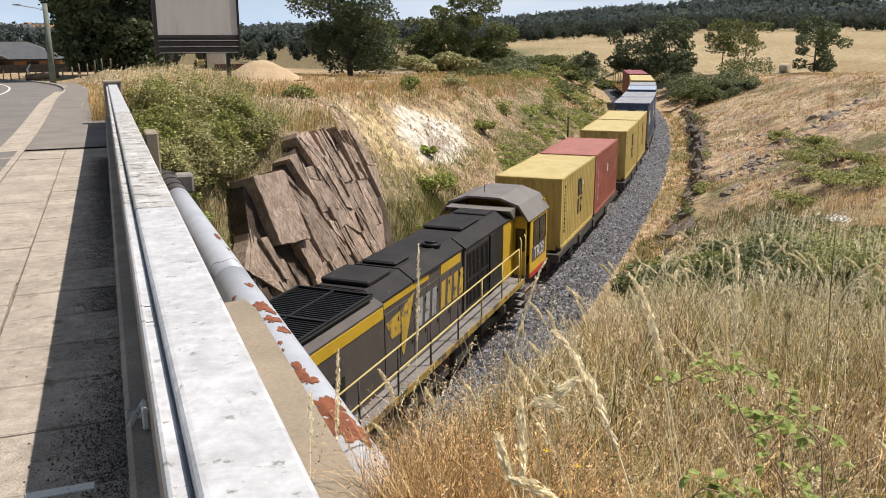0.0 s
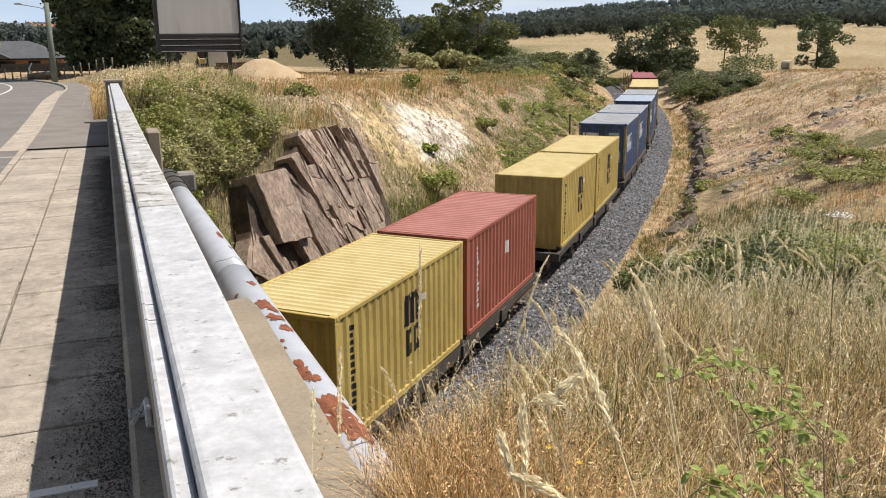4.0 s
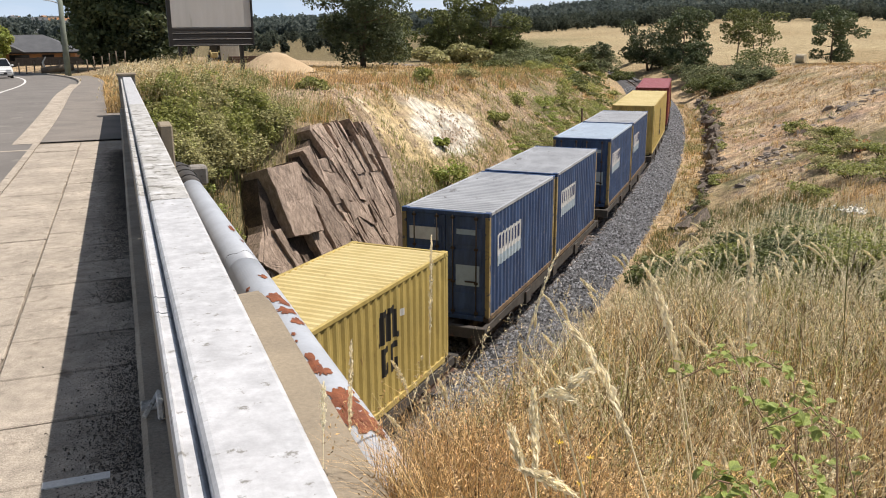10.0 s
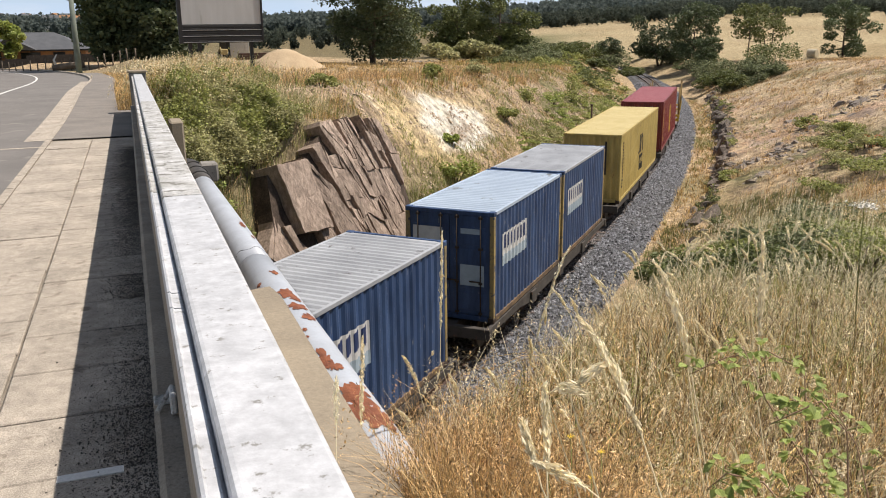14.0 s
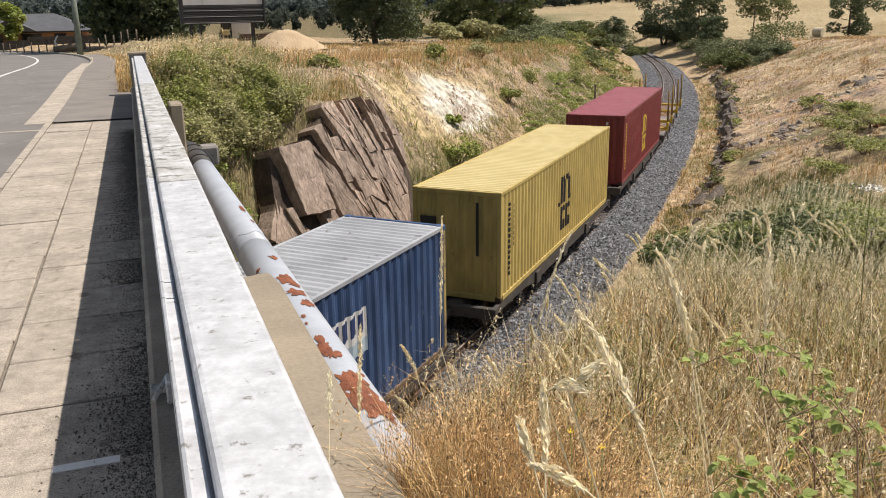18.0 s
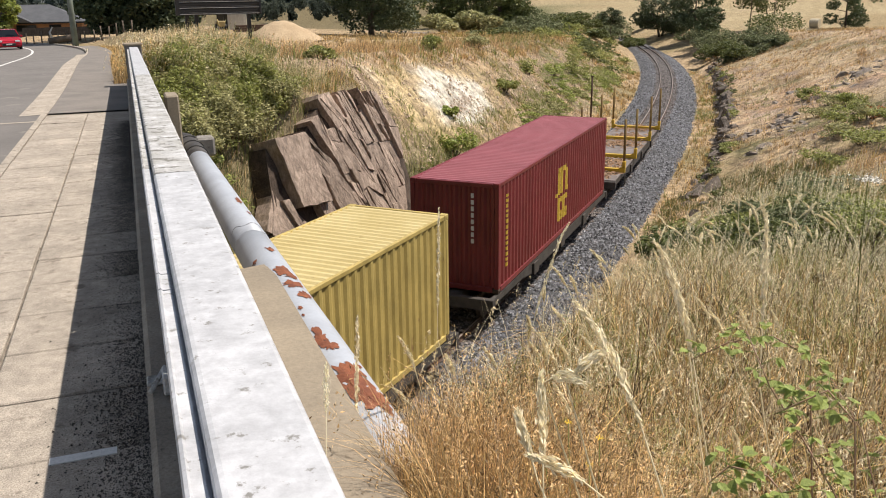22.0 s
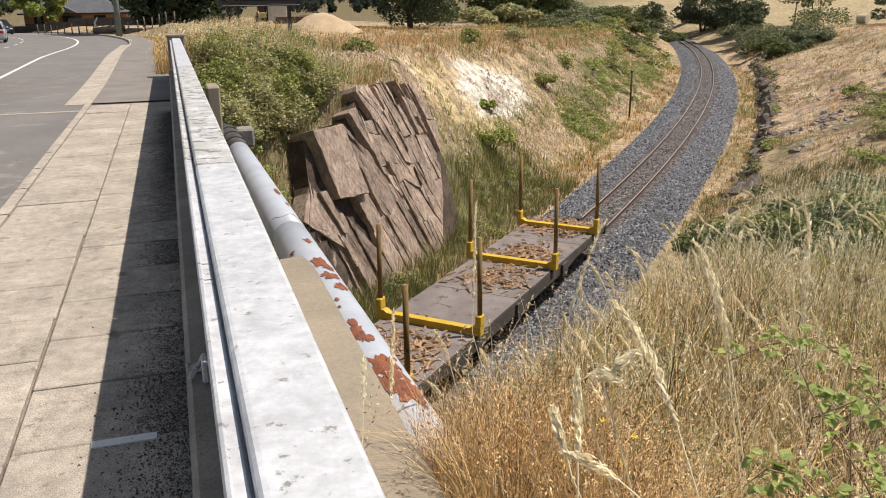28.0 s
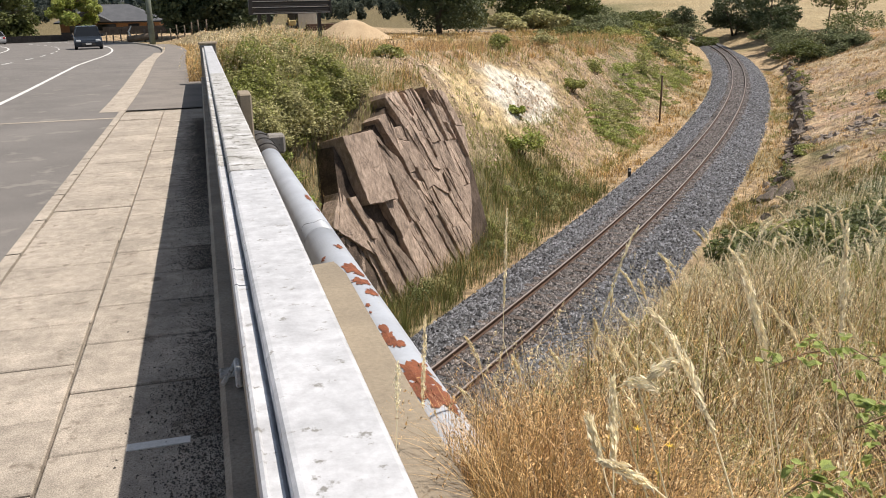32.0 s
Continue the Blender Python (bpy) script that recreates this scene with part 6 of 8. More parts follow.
def turf(name, n, s0, s1, l0, l1, seed, mat, hh, wd, lean, label, patch=None, droop=0.0, tuft=0, levels=4, loose=0.05):
    """Grass strewn over a stretch of the plan, in tufts of so many blades if tuft is given."""
    g = np.random.default_rng(seed)
    m_ = n if not tuft else n // tuft
    x, y = track_xy(g.uniform(s0, s1, m_), g.uniform(l0, l1, m_))
    a = None
    if tuft:
        big = g.uniform(0.5, 1.5, m_).repeat(tuft)
        n = m_ * tuft
        a, far = g.uniform(0, 6.283, n), np.abs(g.normal(0, loose, n)) * big
        x, y = x.repeat(tuft) + np.cos(a) * far, y.repeat(tuft) + np.sin(a) * far
    k = ((x > 0.98) | (y > 25.0)) & (road_gap(x, y) > 1.75) & (np.hypot(x, y) > 0.95)
    s_, l_ = along(x, y)
    k &= np.exp(-((s_ - 16.0) / 6.0) ** 2 - ((-l_ - 8.75) / 1.5) ** 2) < g.uniform(0.3, 0.75, n)
    if patch is not None:
        k &= patch(x, y) > g.uniform(0, 1, n)
    x, y = x[k], y[k]
    low = 1 - 0.5 * (ramp(s_, -18.2, -16.4) * (1 - ramp(s_, -13.5, -11.5)) * (l_ > 5))[k]
    return blades(name, x, y, low * g.uniform(*hh, len(x)) * (0.7 + 0.5 * lattice(x * 1.7, y * 1.7)) * (1.0 if a is None else 0.55 + 0.45 * big[k]), mat, wd, lean, label, seed=seed, droop=droop, levels=levels, a=None if a is None else a[k])


def seed_heads(name, tips, mat, size, per, length, seed, label):
    """Husks clustered below the tips of stalks."""
    g = np.random.default_rng(seed)
    n = len(tips)
    t = g.uniform(0, 1, (n, per, 1))
    c = tips[:, None, :] - np.array((0.35, 0.2, 1.0)) * t * length + g.normal(0, 0.006, (n, per, 3)) * (0.4 + t)
    return tagged(leaves_mesh(name, c.reshape(-1, 3), size, mat, None, -0.6, seed, 3.2), label, "grass", kind="stuff")


russet = lambda x, y: np.clip(patchy(x, y, 1.6, 0.0, 0.4) * 0.4 + 1.0 * (1 - ramp(np.hypot(x - 1.5, y - 3.0), 0.8, 3.2)), 0, 1)
greenish = lambda x, y: np.clip(patchy(x, y, 1.5, -0.15, 0.2, 40) + 0.7 * ramp(along(x, y)[0], -19, -15), 0, 1)
turf("dead_undergrowth", 50000, -26, -10, 4.2, 13.5, 29, SHADEDDEAD, (0.05, 0.22), 0.004, 1.4, "matted dead undergrowth, coloured dark for the shade beneath the grass", None, 0.2, 14, 3)
turf("dry_grass", 32000, -26, -15, 6.0, 13.0, 31, DRY, (0.15, 0.62), 0.0021, 0.6, "tall dry straw-coloured grass in tussocks on the bank", lambda x, y: 0.12 + 0.88 * patchy(x, y, 0.45, -0.15, 0.15, 7), 0.0, 26, 4, 0.035)
turf("russet_grass", 46000, -24, -15, 5.2, 9.5, 32, REDDRY, (0.16, 0.48), 0.0016, 0.9, "fine russet dry grass beside the pipe", russet, 0.05, 28, 4, 0.035)
turf("brown_grass", 34000, -26, -12, 4.4, 13.0, 28, SHADEDDEAD, (0.15, 0.5), 0.003, 0.6, "dead stems coloured dark for the shade among the grass", None, 0.0, 10)
turf("green_grass", 44000, -25, -10, 4.6, 13.0, 33, GREEN, (0.16, 0.5), 0.0027, 0.6, "green grass growing among the dry stalks", greenish, 0.1, 12)
turf("straw_flag_leaves", 9000, -25, -15, 5.8, 12.5, 71, DRY, (0.25, 0.62), 0.0048, 0.9, "broad bent straw leaves among the grass", None, 0.45, 5, 5)
turf("green_flag_leaves", 12000, -25, -12, 5.4, 12.5, 72, GREEN, (0.25, 0.6), 0.0052, 0.8, "broad bent green leaves among the grass", lambda x, y: 0.3 + 0.7 * greenish(x, y), 0.4, 5, 5)
turf("rank_grass", 36000, -17, -4, 4.6, 15.0, 83, GREEN, (0.25, 0.7), 0.0045, 0.5, "rank dark green grass on the bank", lambda x, y: 0.3 + 0.7 * patchy(x, y, 1.5, -0.2, 0.2, 47), 0.1, 14, 4, 0.08)
turf("dry_grass", 22000, -15, 8, 4.2, 17.0, 34, DRY, (0.15, 0.55), 0.0045, 0.6, "dry straw-coloured grass on the bank", lambda x, y: 0.3 + 0.7 * patchy(x, y, 2.0, -0.25, 0.2, 3), 0.0, 16, 4, 0.09)
turf("green_grass", 36000, -15, 14, 3.0, 9.5, 35, REED, (0.15, 0.5), 0.006, 0.5, "rank green grass at the foot of the bank", lambda x, y: 0.25 + 0.75 * patchy(x, y, 2.0, -0.2, 0.2, 9), 0.0, 14, 4, 0.09)
_, tips = turf("bleached_stalks", 6500, -25, -15, 6.6, 12.5, 36, PALEDRY, (0.40, 0.85), 0.0017, 0.7, "tall bleached grass stalks with seed heads", None, 0.1)
seed_heads("grass_seed_heads", tips[::2], PALEDRY, 0.0062, 20, 0.14, 37, "pale hanging grass seed heads")
_, tips = turf("bleached_stalks", 1700, -15, 0, 5.5, 15.0, 38, PALEDRY, (0.4, 0.95), 0.003, 0.4, "tall bleached grass stalks with seed heads", None, 0.1)
seed_heads("grass_seed_heads", tips, PALEDRY, 0.011, 14, 0.16, 39, "pale hanging grass seed heads")
turf("tangled_straw", 20000, -25, -15, 5.8, 13.0, 171, DRY, (0.25, 0.6), 0.0021, 1.5, "tangled bent straw lying over the grass", lambda x, y: 0.3 + 0.7 * patchy(x, y, 0.9, -0.2, 0.2, 19), 0.0, 10, 5, 0.12)
turf("tangled_pale_straw", 5000, -25, -15, 6.2, 12.5, 172, PALEDRY, (0.3, 0.62), 0.0018, 1.4, "pale glinting straws bent across the grass", None, 0.05, 6, 5, 0.12)
_, tips = turf("oat_stalks", 5200, -25, -15, 6.2, 12.5, 173, PALEDRY, (0.4, 0.72), 0.0011, 0.8, "thin wild oat stalks with loose husks", lambda x, y: 0.3 + 0.7 * patchy(x, y, 1.3, -0.2, 0.2, 29), 0.25, 5, 5, 0.1)
seed_heads("oat_husks", tips, HEADS, 0.0046, 14, 0.2, 174, "loose pale husks of wild oats")
_, tips = turf("pale_tall_stalks", 1500, -16.5, -9, 6.8, 12.5, 175, PALEDRY, (0.75, 1.15), 0.0026, 0.5, "tall pale arching stalks before the dark shrubs", None, 0.2, 4, 5, 0.12)
seed_heads("pale_tall_heads", tips, HEADS, 0.0085, 26, 0.2, 176, "feathery pale heads of tall grass")
# foot of the rock, verges, slopes and the open ground
turf("green_reeds", 22000, -9, 13, -6.2, -2.6, 40, REED, (0.25, 0.85), 0.007, 0.3, "green rushes and grass at the foot of the rock", lambda x, y: 0.35 + 0.65 * patchy(x, y, 1.5, -0.2, 0.3), 0.0, 12, 3, 0.1)
turf("dry_stems", 2500, -9, 13, -6.2, -2.8, 73, REDDRY, (0.5, 1.0), 0.005, 0.25, "brown dry stems among the rushes", None, 0.0, 0, 3)
turf("verge_weeds", 6000, 4, 75, 2.8, 4.8, 79, GREEN, (0.12, 0.5), 0.011, 0.6, "yellow-green weeds along the ballast", lambda x, y: patchy(x, y, 1.6, -0.1, 0.2, 13), 0.0, 12, 3, 0.14)
turf("yellow_verge_grass", 9000, 8, 75, 2.7, 4.6, 41, DRY, (0.08, 0.42), 0.009, 0.5, "yellowed grass along the ballast", None, 0.0, 12, 3, 0.12)
turf("verge_grass", 12000, 8, 80, -4.6, -2.7, 42, DRY, (0.1, 0.4), 0.012, 0.5, "dry grass along the ballast", lambda x, y: patchy(x, y, 2.0, -0.3, 0.1), 0.0, 12, 3, 0.12)
turf("slope_grass", 54000, -2, 70, -12.5, -4.6, 43, DRY, (0.08, 0.32), 0.007, 0.9, "dry tufts on the cutting's slope", lambda x, y: patchy(x, y, 1.4, -0.15, 0.25), 0.1, 16, 3, 0.12)
turf("foot_weeds", 22000, 0, 30, -7.4, -3.6, 144, GREEN, (0.15, 0.55), 0.006, 0.5, "green and yellowing weeds along the foot of the slope", lambda x, y: 0.25 + 0.75 * patchy(x, y, 2.2, -0.2, 0.2, 67), 0.05, 14, 3, 0.12)
turf("slope_weeds", 24000, 4, 70, -11.0, -4.4, 44, GREEN, (0.12, 0.45), 0.010, 0.6, "green weeds on the cutting's slope", lambda x, y: 0.12 + 0.88 * patchy(x, y, 3.0, -0.15, 0.25, 17), 0.1, 14, 3, 0.14)
turf("crest_grass", 56000, -18, 75, -30.0, -9.5, 45, DRY, (0.1, 0.4), 0.010, 0.5, "dry grass on the open ground", lambda x, y: 0.3 + 0.7 * patchy(x, y, 4.0, -0.2, 0.2), 0.0, 12, 3, 0.14)
turf("crest_tall_grass", 24000, 2, 48, -15.5, -9.8, 46, REDDRY, (0.15, 0.5), 0.008, 0.45, "tall dry grass along the crest of the cutting", lambda x, y: patchy(x, y, 3.0, -0.3, 0.1, 5), 0.0, 14, 3, 0.14)
turf("crest_weeds", 9000, -2, 60, -15.5, -9.8, 74, GREEN, (0.3, 0.8), 0.014, 0.5, "green weeds along the crest of the cutting", lambda x, y: patchy(x, y, 3.0, 0.05, 0.3, 55), 0.0, 14, 3, 0.16)
turf("bank_grass", 70000, 4, 80, 4.6, 30.0, 47, REDDRY, (0.12, 0.5), 0.0075, 0.7, "short russet grass on the dry slope", lambda x, y: 0.06 + 0.94 * patchy(x, y, 1.7, -0.05, 0.2, 23), 0.0, 22, 3, 0.13)
turf("bank_dry_grass", 60000, 4, 100, 4.6, 34.0, 48, DRY, (0.12, 0.5), 0.008, 0.7, "short dry grass on the dry slope", lambda x, y: patchy(x, y, 2.4, -0.05, 0.2, 61), 0.0, 22, 3, 0.14)
turf("far_crest_grass", 30000, 60, 130, -26.0, -4.0, 148, DRY, (0.2, 0.7), 0.016, 0.6, "dry grass on the far end of the cutting", lambda x, y: 0.1 + 0.9 * patchy(x, y, 4.0, -0.1, 0.2, 71), 0.0, 14, 3, 0.25)
turf("far_crest_weeds", 16000, 60, 130, -24.0, -3.6, 149, GREEN, (0.2, 0.7), 0.018, 0.6, "green weeds on the far end of the cutting", lambda x, y: patchy(x, y, 4.0, 0.0, 0.25, 95), 0.0, 14, 3, 0.25)
turf("dead_shrubbery", 16000, -13.5, -5.6, -8.6, -4.4, 150, REDDRY, (0.25, 0.75), 0.004, 0.8, "russet dead growth among the shrubs above the rock", lambda x, y: 0.2 + 0.8 * patchy(x, y, 1.1, -0.1, 0.2, 14), 0.1, 16, 4, 0.12)
turf("bank_pale_grass", 30000, 4, 70, 5.0, 28.0, 151, PALEDRY, (0.12, 0.45), 0.0065, 0.6, "pale straw tufts on the dry slope", lambda x, y: patchy(x, y, 1.3, 0.0, 0.25, 43), 0.0, 22, 3, 0.12)
turf("bank_weeds", 18000, 4, 60, 6.0, 30.0, 75, GREEN, (0.1, 0.4), 0.010, 0.7, "green patches of weeds on the dry slope", lambda x, y: patchy(x, y, 3.5, 0.12, 0.35, 91), 0.0, 14, 3, 0.16)
turf("ledge_dry_grass", 18000, -13, 2, -9.8, -5.7, 76, DRY, (0.2, 0.6), 0.0045, 0.5, "dry grass above the rock", lambda x, y: patchy(x, y, 1.2, -0.1, 0.25, 33), 0.1, 12, 3, 0.1)
turf("bank_tall_weeds", 9000, -16, 0, -12.5, -6.2, 80, GREEN, (0.5, 1.25), 0.006, 0.35, "tall green weeds among the shrubs beside the bridge", None, 0.05, 8, 4, 0.08)
# earth and grass that bury the pipe beside the wing wall
mu, mv = np.meshgrid(np.linspace(0.642, 1.5, 20), np.linspace(0.4, 2.75, 40))
mz = np.maximum(0.33 - 0.25 * ramp(mv, 2.0, 2.75) - 0.35 * ramp(mu, 0.9, 1.5), height(mu + 0.12, mv, False) - 0.04) - 0.3 * ramp(mv, 2.45, 2.75) + 0.03 * rough(mu, mv, 0.3, 3)
i = np.arange(mu.size).reshape(mu.shape)
mf = np.stack([i[:-1, :-1], i[:-1, 1:], i[1:, 1:], i[1:, :-1]], -1).reshape(-1, 4)
SOIL = material("dry_litter_soil", (0.22, 0.155, 0.09), (0.12, 0.085, 0.05), 8.0, 60.0, 1.0, 0.8, vary=0.4)
tagged(sheet("earth_mound", np.stack([mu, mv, mz], -1).reshape(-1, 3), mf, SOIL, smooth=True), "dry earth heaped over the pipe beside the wall", "earth", kind="structure")
g = np.random.default_rng(81)
x, y = g.uniform(0.66, 1.25, 9000), g.uniform(1.1, 2.5, 9000)
zb = np.maximum(0.33 - 0.25 * ramp(y, 2.0, 2.75) - 0.35 * ramp(x, 0.9, 1.5), height(x + 0.12, y, False) - 0.04)
blades("russet_grass", x, y, g.uniform(0.16, 0.46, 9000), REDDRY, 0.0014, 0.8, "russet dry grass growing over the end of the pipe", z=zb, seed=82, levels=5)
k = g.uniform(0, 1, 9000) < 0.09
_, tips = blades("grass_stems", x[k], y[k] * 0.9 + 0.1, g.uniform(0.35, 0.6, k.sum()), DRY, 0.0013, 0.35, "thin brown grass stems before the concrete wall", z=zb[k], seed=84, levels=5)
seed_heads("stem_heads", tips, REDDRY, 0.004, 12, 0.12, 85, "narrow brown seed heads on thin stems")
_, tips = turf("bank_stalks", 4200, -16, 0, -12.5, -6.5, 77, PALEDRY, (0.7, 1.5), 0.0045, 0.35, "tall pale weeds standing out of the shrubs", None, 0.05, 0, 3)
seed_heads("weed_heads", tips, LEAFGREY, 0.02, 8, 0.3, 78, "grey-green heads of tall weeds")
# dry stand behind the end of the railing
g = np.random.default_rng(50)
x, y = g.normal(1.5, 1.1, 8000), g.normal(28.5, 3.0, 8000)
k = (road_gap(x, y) > 1.8) & (y > 24.4)
ob, tips = blades("tall_dry_grass", x[k], y[k], g.uniform(0.5, 1.25, k.sum()), PALEDRY, 0.008, 0.3, "tall dry grass behind the end of the railing", seed=51)
seed_heads("grass_seed_heads", tips[:2500], DRY, 0.02, 6, 0.2, 52, "dry grass seed heads")

g = np.random.default_rng(54)
x, y = g.normal(1.1, 0.7, 2600), g.normal(26.2, 1.1, 2600)
k = (road_gap(x, y) > 1.5) & (y > 24.3)
ob, tips = blades("tall_dry_grass", x[k], y[k], g.uniform(0.8, 1.5, k.sum()), DRY, 0.007, 0.3, "tall dry grass round the end post", seed=55)
seed_heads("grass_seed_heads", tips, PALEDRY, 0.018, 6, 0.25, 56, "dry grass seed heads")
x, y, z = kerb_at(g.uniform(25, 66, 7000), -np.abs(g.normal(0, 0.5, 7000)) - 1.2)
blades("verge_grass", x, y, g.uniform(0.05, 0.3, 7000), DRY, 0.008, 0.8, "short dry grass on the verge of the footpath", seed=57, levels=3)

# clods and stones on the slopes
g = np.random.default_rng(60)
n = 26000
ss_, ll_ = g.uniform(2, 75, n), np.where(g.uniform(0, 1, n) < 0.6, -g.uniform(4.6, 12.0, n), g.uniform(5, 26, n))
x, y = track_xy(ss_, ll_)
k = rough(x, y, 1.8, 3) > -0.02
x, y = x[k], y[k]
size = g.uniform(0.03, 0.1, len(x)) * g.choice([0.6, 1.0, 1.6], len(x))
jit = octa[None] * g.uniform(0.5, 1.3, (len(x), 6, 3)) * size[:, None, None]
sv = jit + np.stack([x, y, height(x, y) + size * 0.1], -1)[:, None]
sf = (ofaces[None] + 6 * np.arange(len(x))[:, None, None]).reshape(-1, 3)
CLOD = material("soil_clods", (0.33, 0.245, 0.175), (0.46, 0.37, 0.27), 0.6, 20.0, 0.95, 0.4, random=0.35, vary=0.2)
tagged(sheet("slope_stones", sv.reshape(-1, 3), sf, CLOD), "loose stones and clods on the slopes", "stones", kind="stuff")

# ---- single plants that stand out by the railing ----
def grass_stalk(pts, thick=0.0016, head=0.55, size=0.0052, seed=1):
    """A bleached stalk with a drooping feathery head; pts lead from its visible foot to its tip."""
    g = np.random.default_rng(seed)
    x, y, z = pts[0]
    rx = max(x + 0.10, 1.02)
    base = Vector((rx, y - 0.10, z_at(rx, y - 0.10) - 0.02))
    ob = thing("grass_stalk", "tall cream grass stalk with a feathery seed head", "grass stalk", "bleached stalks by the railing", Matrix.Translation(base))
    line = [Vector(p) - base for p in pts]
    low = line[0] * 0.5 + Vector((0.02, -0.01, 0.03))
    tube_part("stem", [Vector((0, 0, 0)), low, *line], [thick * 1.4, thick * 1.2] + [thick] * len(line), HEADS, ob, 5)
    lens = np.cumsum([0] + [(b - a).length for a, b in zip(line, line[1:])])
    n = 320
    t = lens[-1] * (1 - head * g.uniform(0, 1, n))
    c = np.stack([np.interp(t, lens, [p[k] for p in line]) for k in range(3)], -1)
    tan = np.stack([np.interp(t + 0.01, lens, [p[k] for p in line]) - np.interp(t - 0.01, lens, [p[k] for p in line]) for k in range(3)], -1)
    tan /= np.linalg.norm(tan, axis=1)[:, None]
    c += g.normal(0, 0.0034, (n, 3)) * (0.35 + np.sin(math.pi * np.clip((lens[-1] - t) / (lens[-1] * head), 0, 1)))[:, None]
    leaves_mesh("seed_head", c, size * 0.85, HEADS, ob, 0.0, seed, 4.0, tan)
    return ob


def arc(x, y, z, dx, dy, dz, bow):
    """A stalk from its foot at x, y, z to its tip, bowed upwards."""
    return [(x + dx * t, y + dy * t, z + dz * t + bow * 4 * t * (1 - t)) for t in (0.0, 0.3, 0.6, 0.85, 1.0)]


# thick feathery stalks close to the railing
for k, spec in enumerate((
        (0.895, 1.208, 0.892, -0.07, 0.24, 0.324, 0.055), (0.674, 1.276, 0.892, 0.046, 0.112, 0.212, 0.0), (0.717, 1.379, 1.085, 0.07, -0.036, 0.006, 0.017), (0.76, 1.358, 1.088, 0.069, -0.012, 0.056, 0.01),
        (0.673, 1.302, 0.925, -0.009, 0.077, 0.113, 0.005), (0.734, 1.153, 0.959, -0.105, 0.102, 0.056, 0.013), (1.241, 1.557, 0.847, -0.007, 0.174, 0.331, 0.05), (1.606, 1.767, 0.75, 0.087, 0.137, 0.459, 0.03))):
    grass_stalk(arc(*spec), 0.0017, 0.65, 0.0056, 400 + k)
# taller thin ones against the track
for k, spec in enumerate((
        (1.358, 1.769, 0.886, -0.03, 0.146, 0.274, 0.05), (0.687, 2.879, 0.108, 0.085, 0.22, 0.479, 0.0), (1.372, 3.84, 0.11, 0.09, 0.198, 0.641, 0.01), (1.833, 3.725, 0.032, 0.281, 0.101, 0.624, 0.08))):
    grass_stalk(arc(*spec), 0.0017, 0.75, 0.0065, 420 + k)
grass_stalk(arc(0.338, 1.682, 0.756, 0.042, 0.129, 0.248, 0.0), 0.0011, 0.4, 0.0026, 430)
# more of them along the edge of the bank
r9 = random.Random(8)
for k in range(60):
    x, y = r9.uniform(1.05, 3.2), r9.uniform(1.3, 4.2)
    z0 = z_at(x, y)
    h, a, d = r9.uniform(0.55, 0.95), r9.uniform(2.2, 4.4), r9.uniform(0.08, 0.24)
    tip = [(x + math.cos(a) * d * t ** 2, y + math.sin(a) * d * t ** 2, z0 + h * (t - 0.16 * t ** 3)) for t in (0.5, 0.75, 0.9, 1.0)]
    grass_stalk(tip, 0.0013, r9.uniform(0.35, 0.6), r9.uniform(0.004, 0.0065), 440 + k)

r9 = random.Random(19)
for k in range(90):
    x, y = r9.uniform(3.6, 8.6), r9.uniform(4.6, 8.6)
    s, l = (float(v) for v in along(x, y))
    if l < 6.6:
        continue
    z0 = z_at(x, y)
    h, a, d = r9.uniform(0.55, 1.0), r9.uniform(-0.6, 3.6), r9.uniform(0.12, 0.42)
    tip = [(x + math.cos(a) * d * t ** 2, y + math.sin(a) * d * t ** 2, z0 + h * (t - 0.22 * t ** 3)) for t in (0.45, 0.65, 0.8, 0.92, 1.0)]
    grass_stalk(tip, 0.0024, r9.uniform(0.3, 0.5), r9.uniform(0.008, 0.0125), 1440 + k)

# brambles
CANE = material("bramble_cane", (0.30, 0.17, 0.12), (0.36, 0.25, 0.14), 8.0, 60.0, 0.6, 0.2)
BRAMBLE = material("bramble_leaf", (0.17, 0.25, 0.06), (0.36, 0.40, 0.11), 18.0, 90.0, 0.45, 0.3, random=0.5, vary=0.2, translucent=0.35)
bm = bmesh.new()
prof = [(0.0, 0.0), (0.12, 0.16), (0.2, 0.22), (0.24, 0.285), (0.36, 0.30), (0.40, 0.355), (0.52, 0.335), (0.56, 0.37), (0.68, 0.28), (0.72, 0.29), (0.84, 0.14), (0.88, 0.13), (1.0, 0.0)]
rib = [bm.verts.new((t, 0, -0.10 * t * t)) for t, w in prof]
for side in (-1, 1):
    rim = [bm.verts.new((t, side * w, 0.28 * w - 0.10 * t * t)) for t, w in prof[1:-1]]
    rim = [rib[0], *rim, rib[-1]]
    for i in range(len(prof) - 1):
        vs = [rib[i], rib[i + 1], rim[i + 1], rim[i]]
        vs = [v for n_, v in enumerate(vs) if v not in vs[:n_]]
        if len(vs) > 2:
            bm.faces.new(vs if side < 0 else vs[::-1])
leaf_mesh = bpy.data.meshes.new("leaf")
bm.to_mesh(leaf_mesh)
bm.free()
leaf_mesh.materials.append(BRAMBLE)


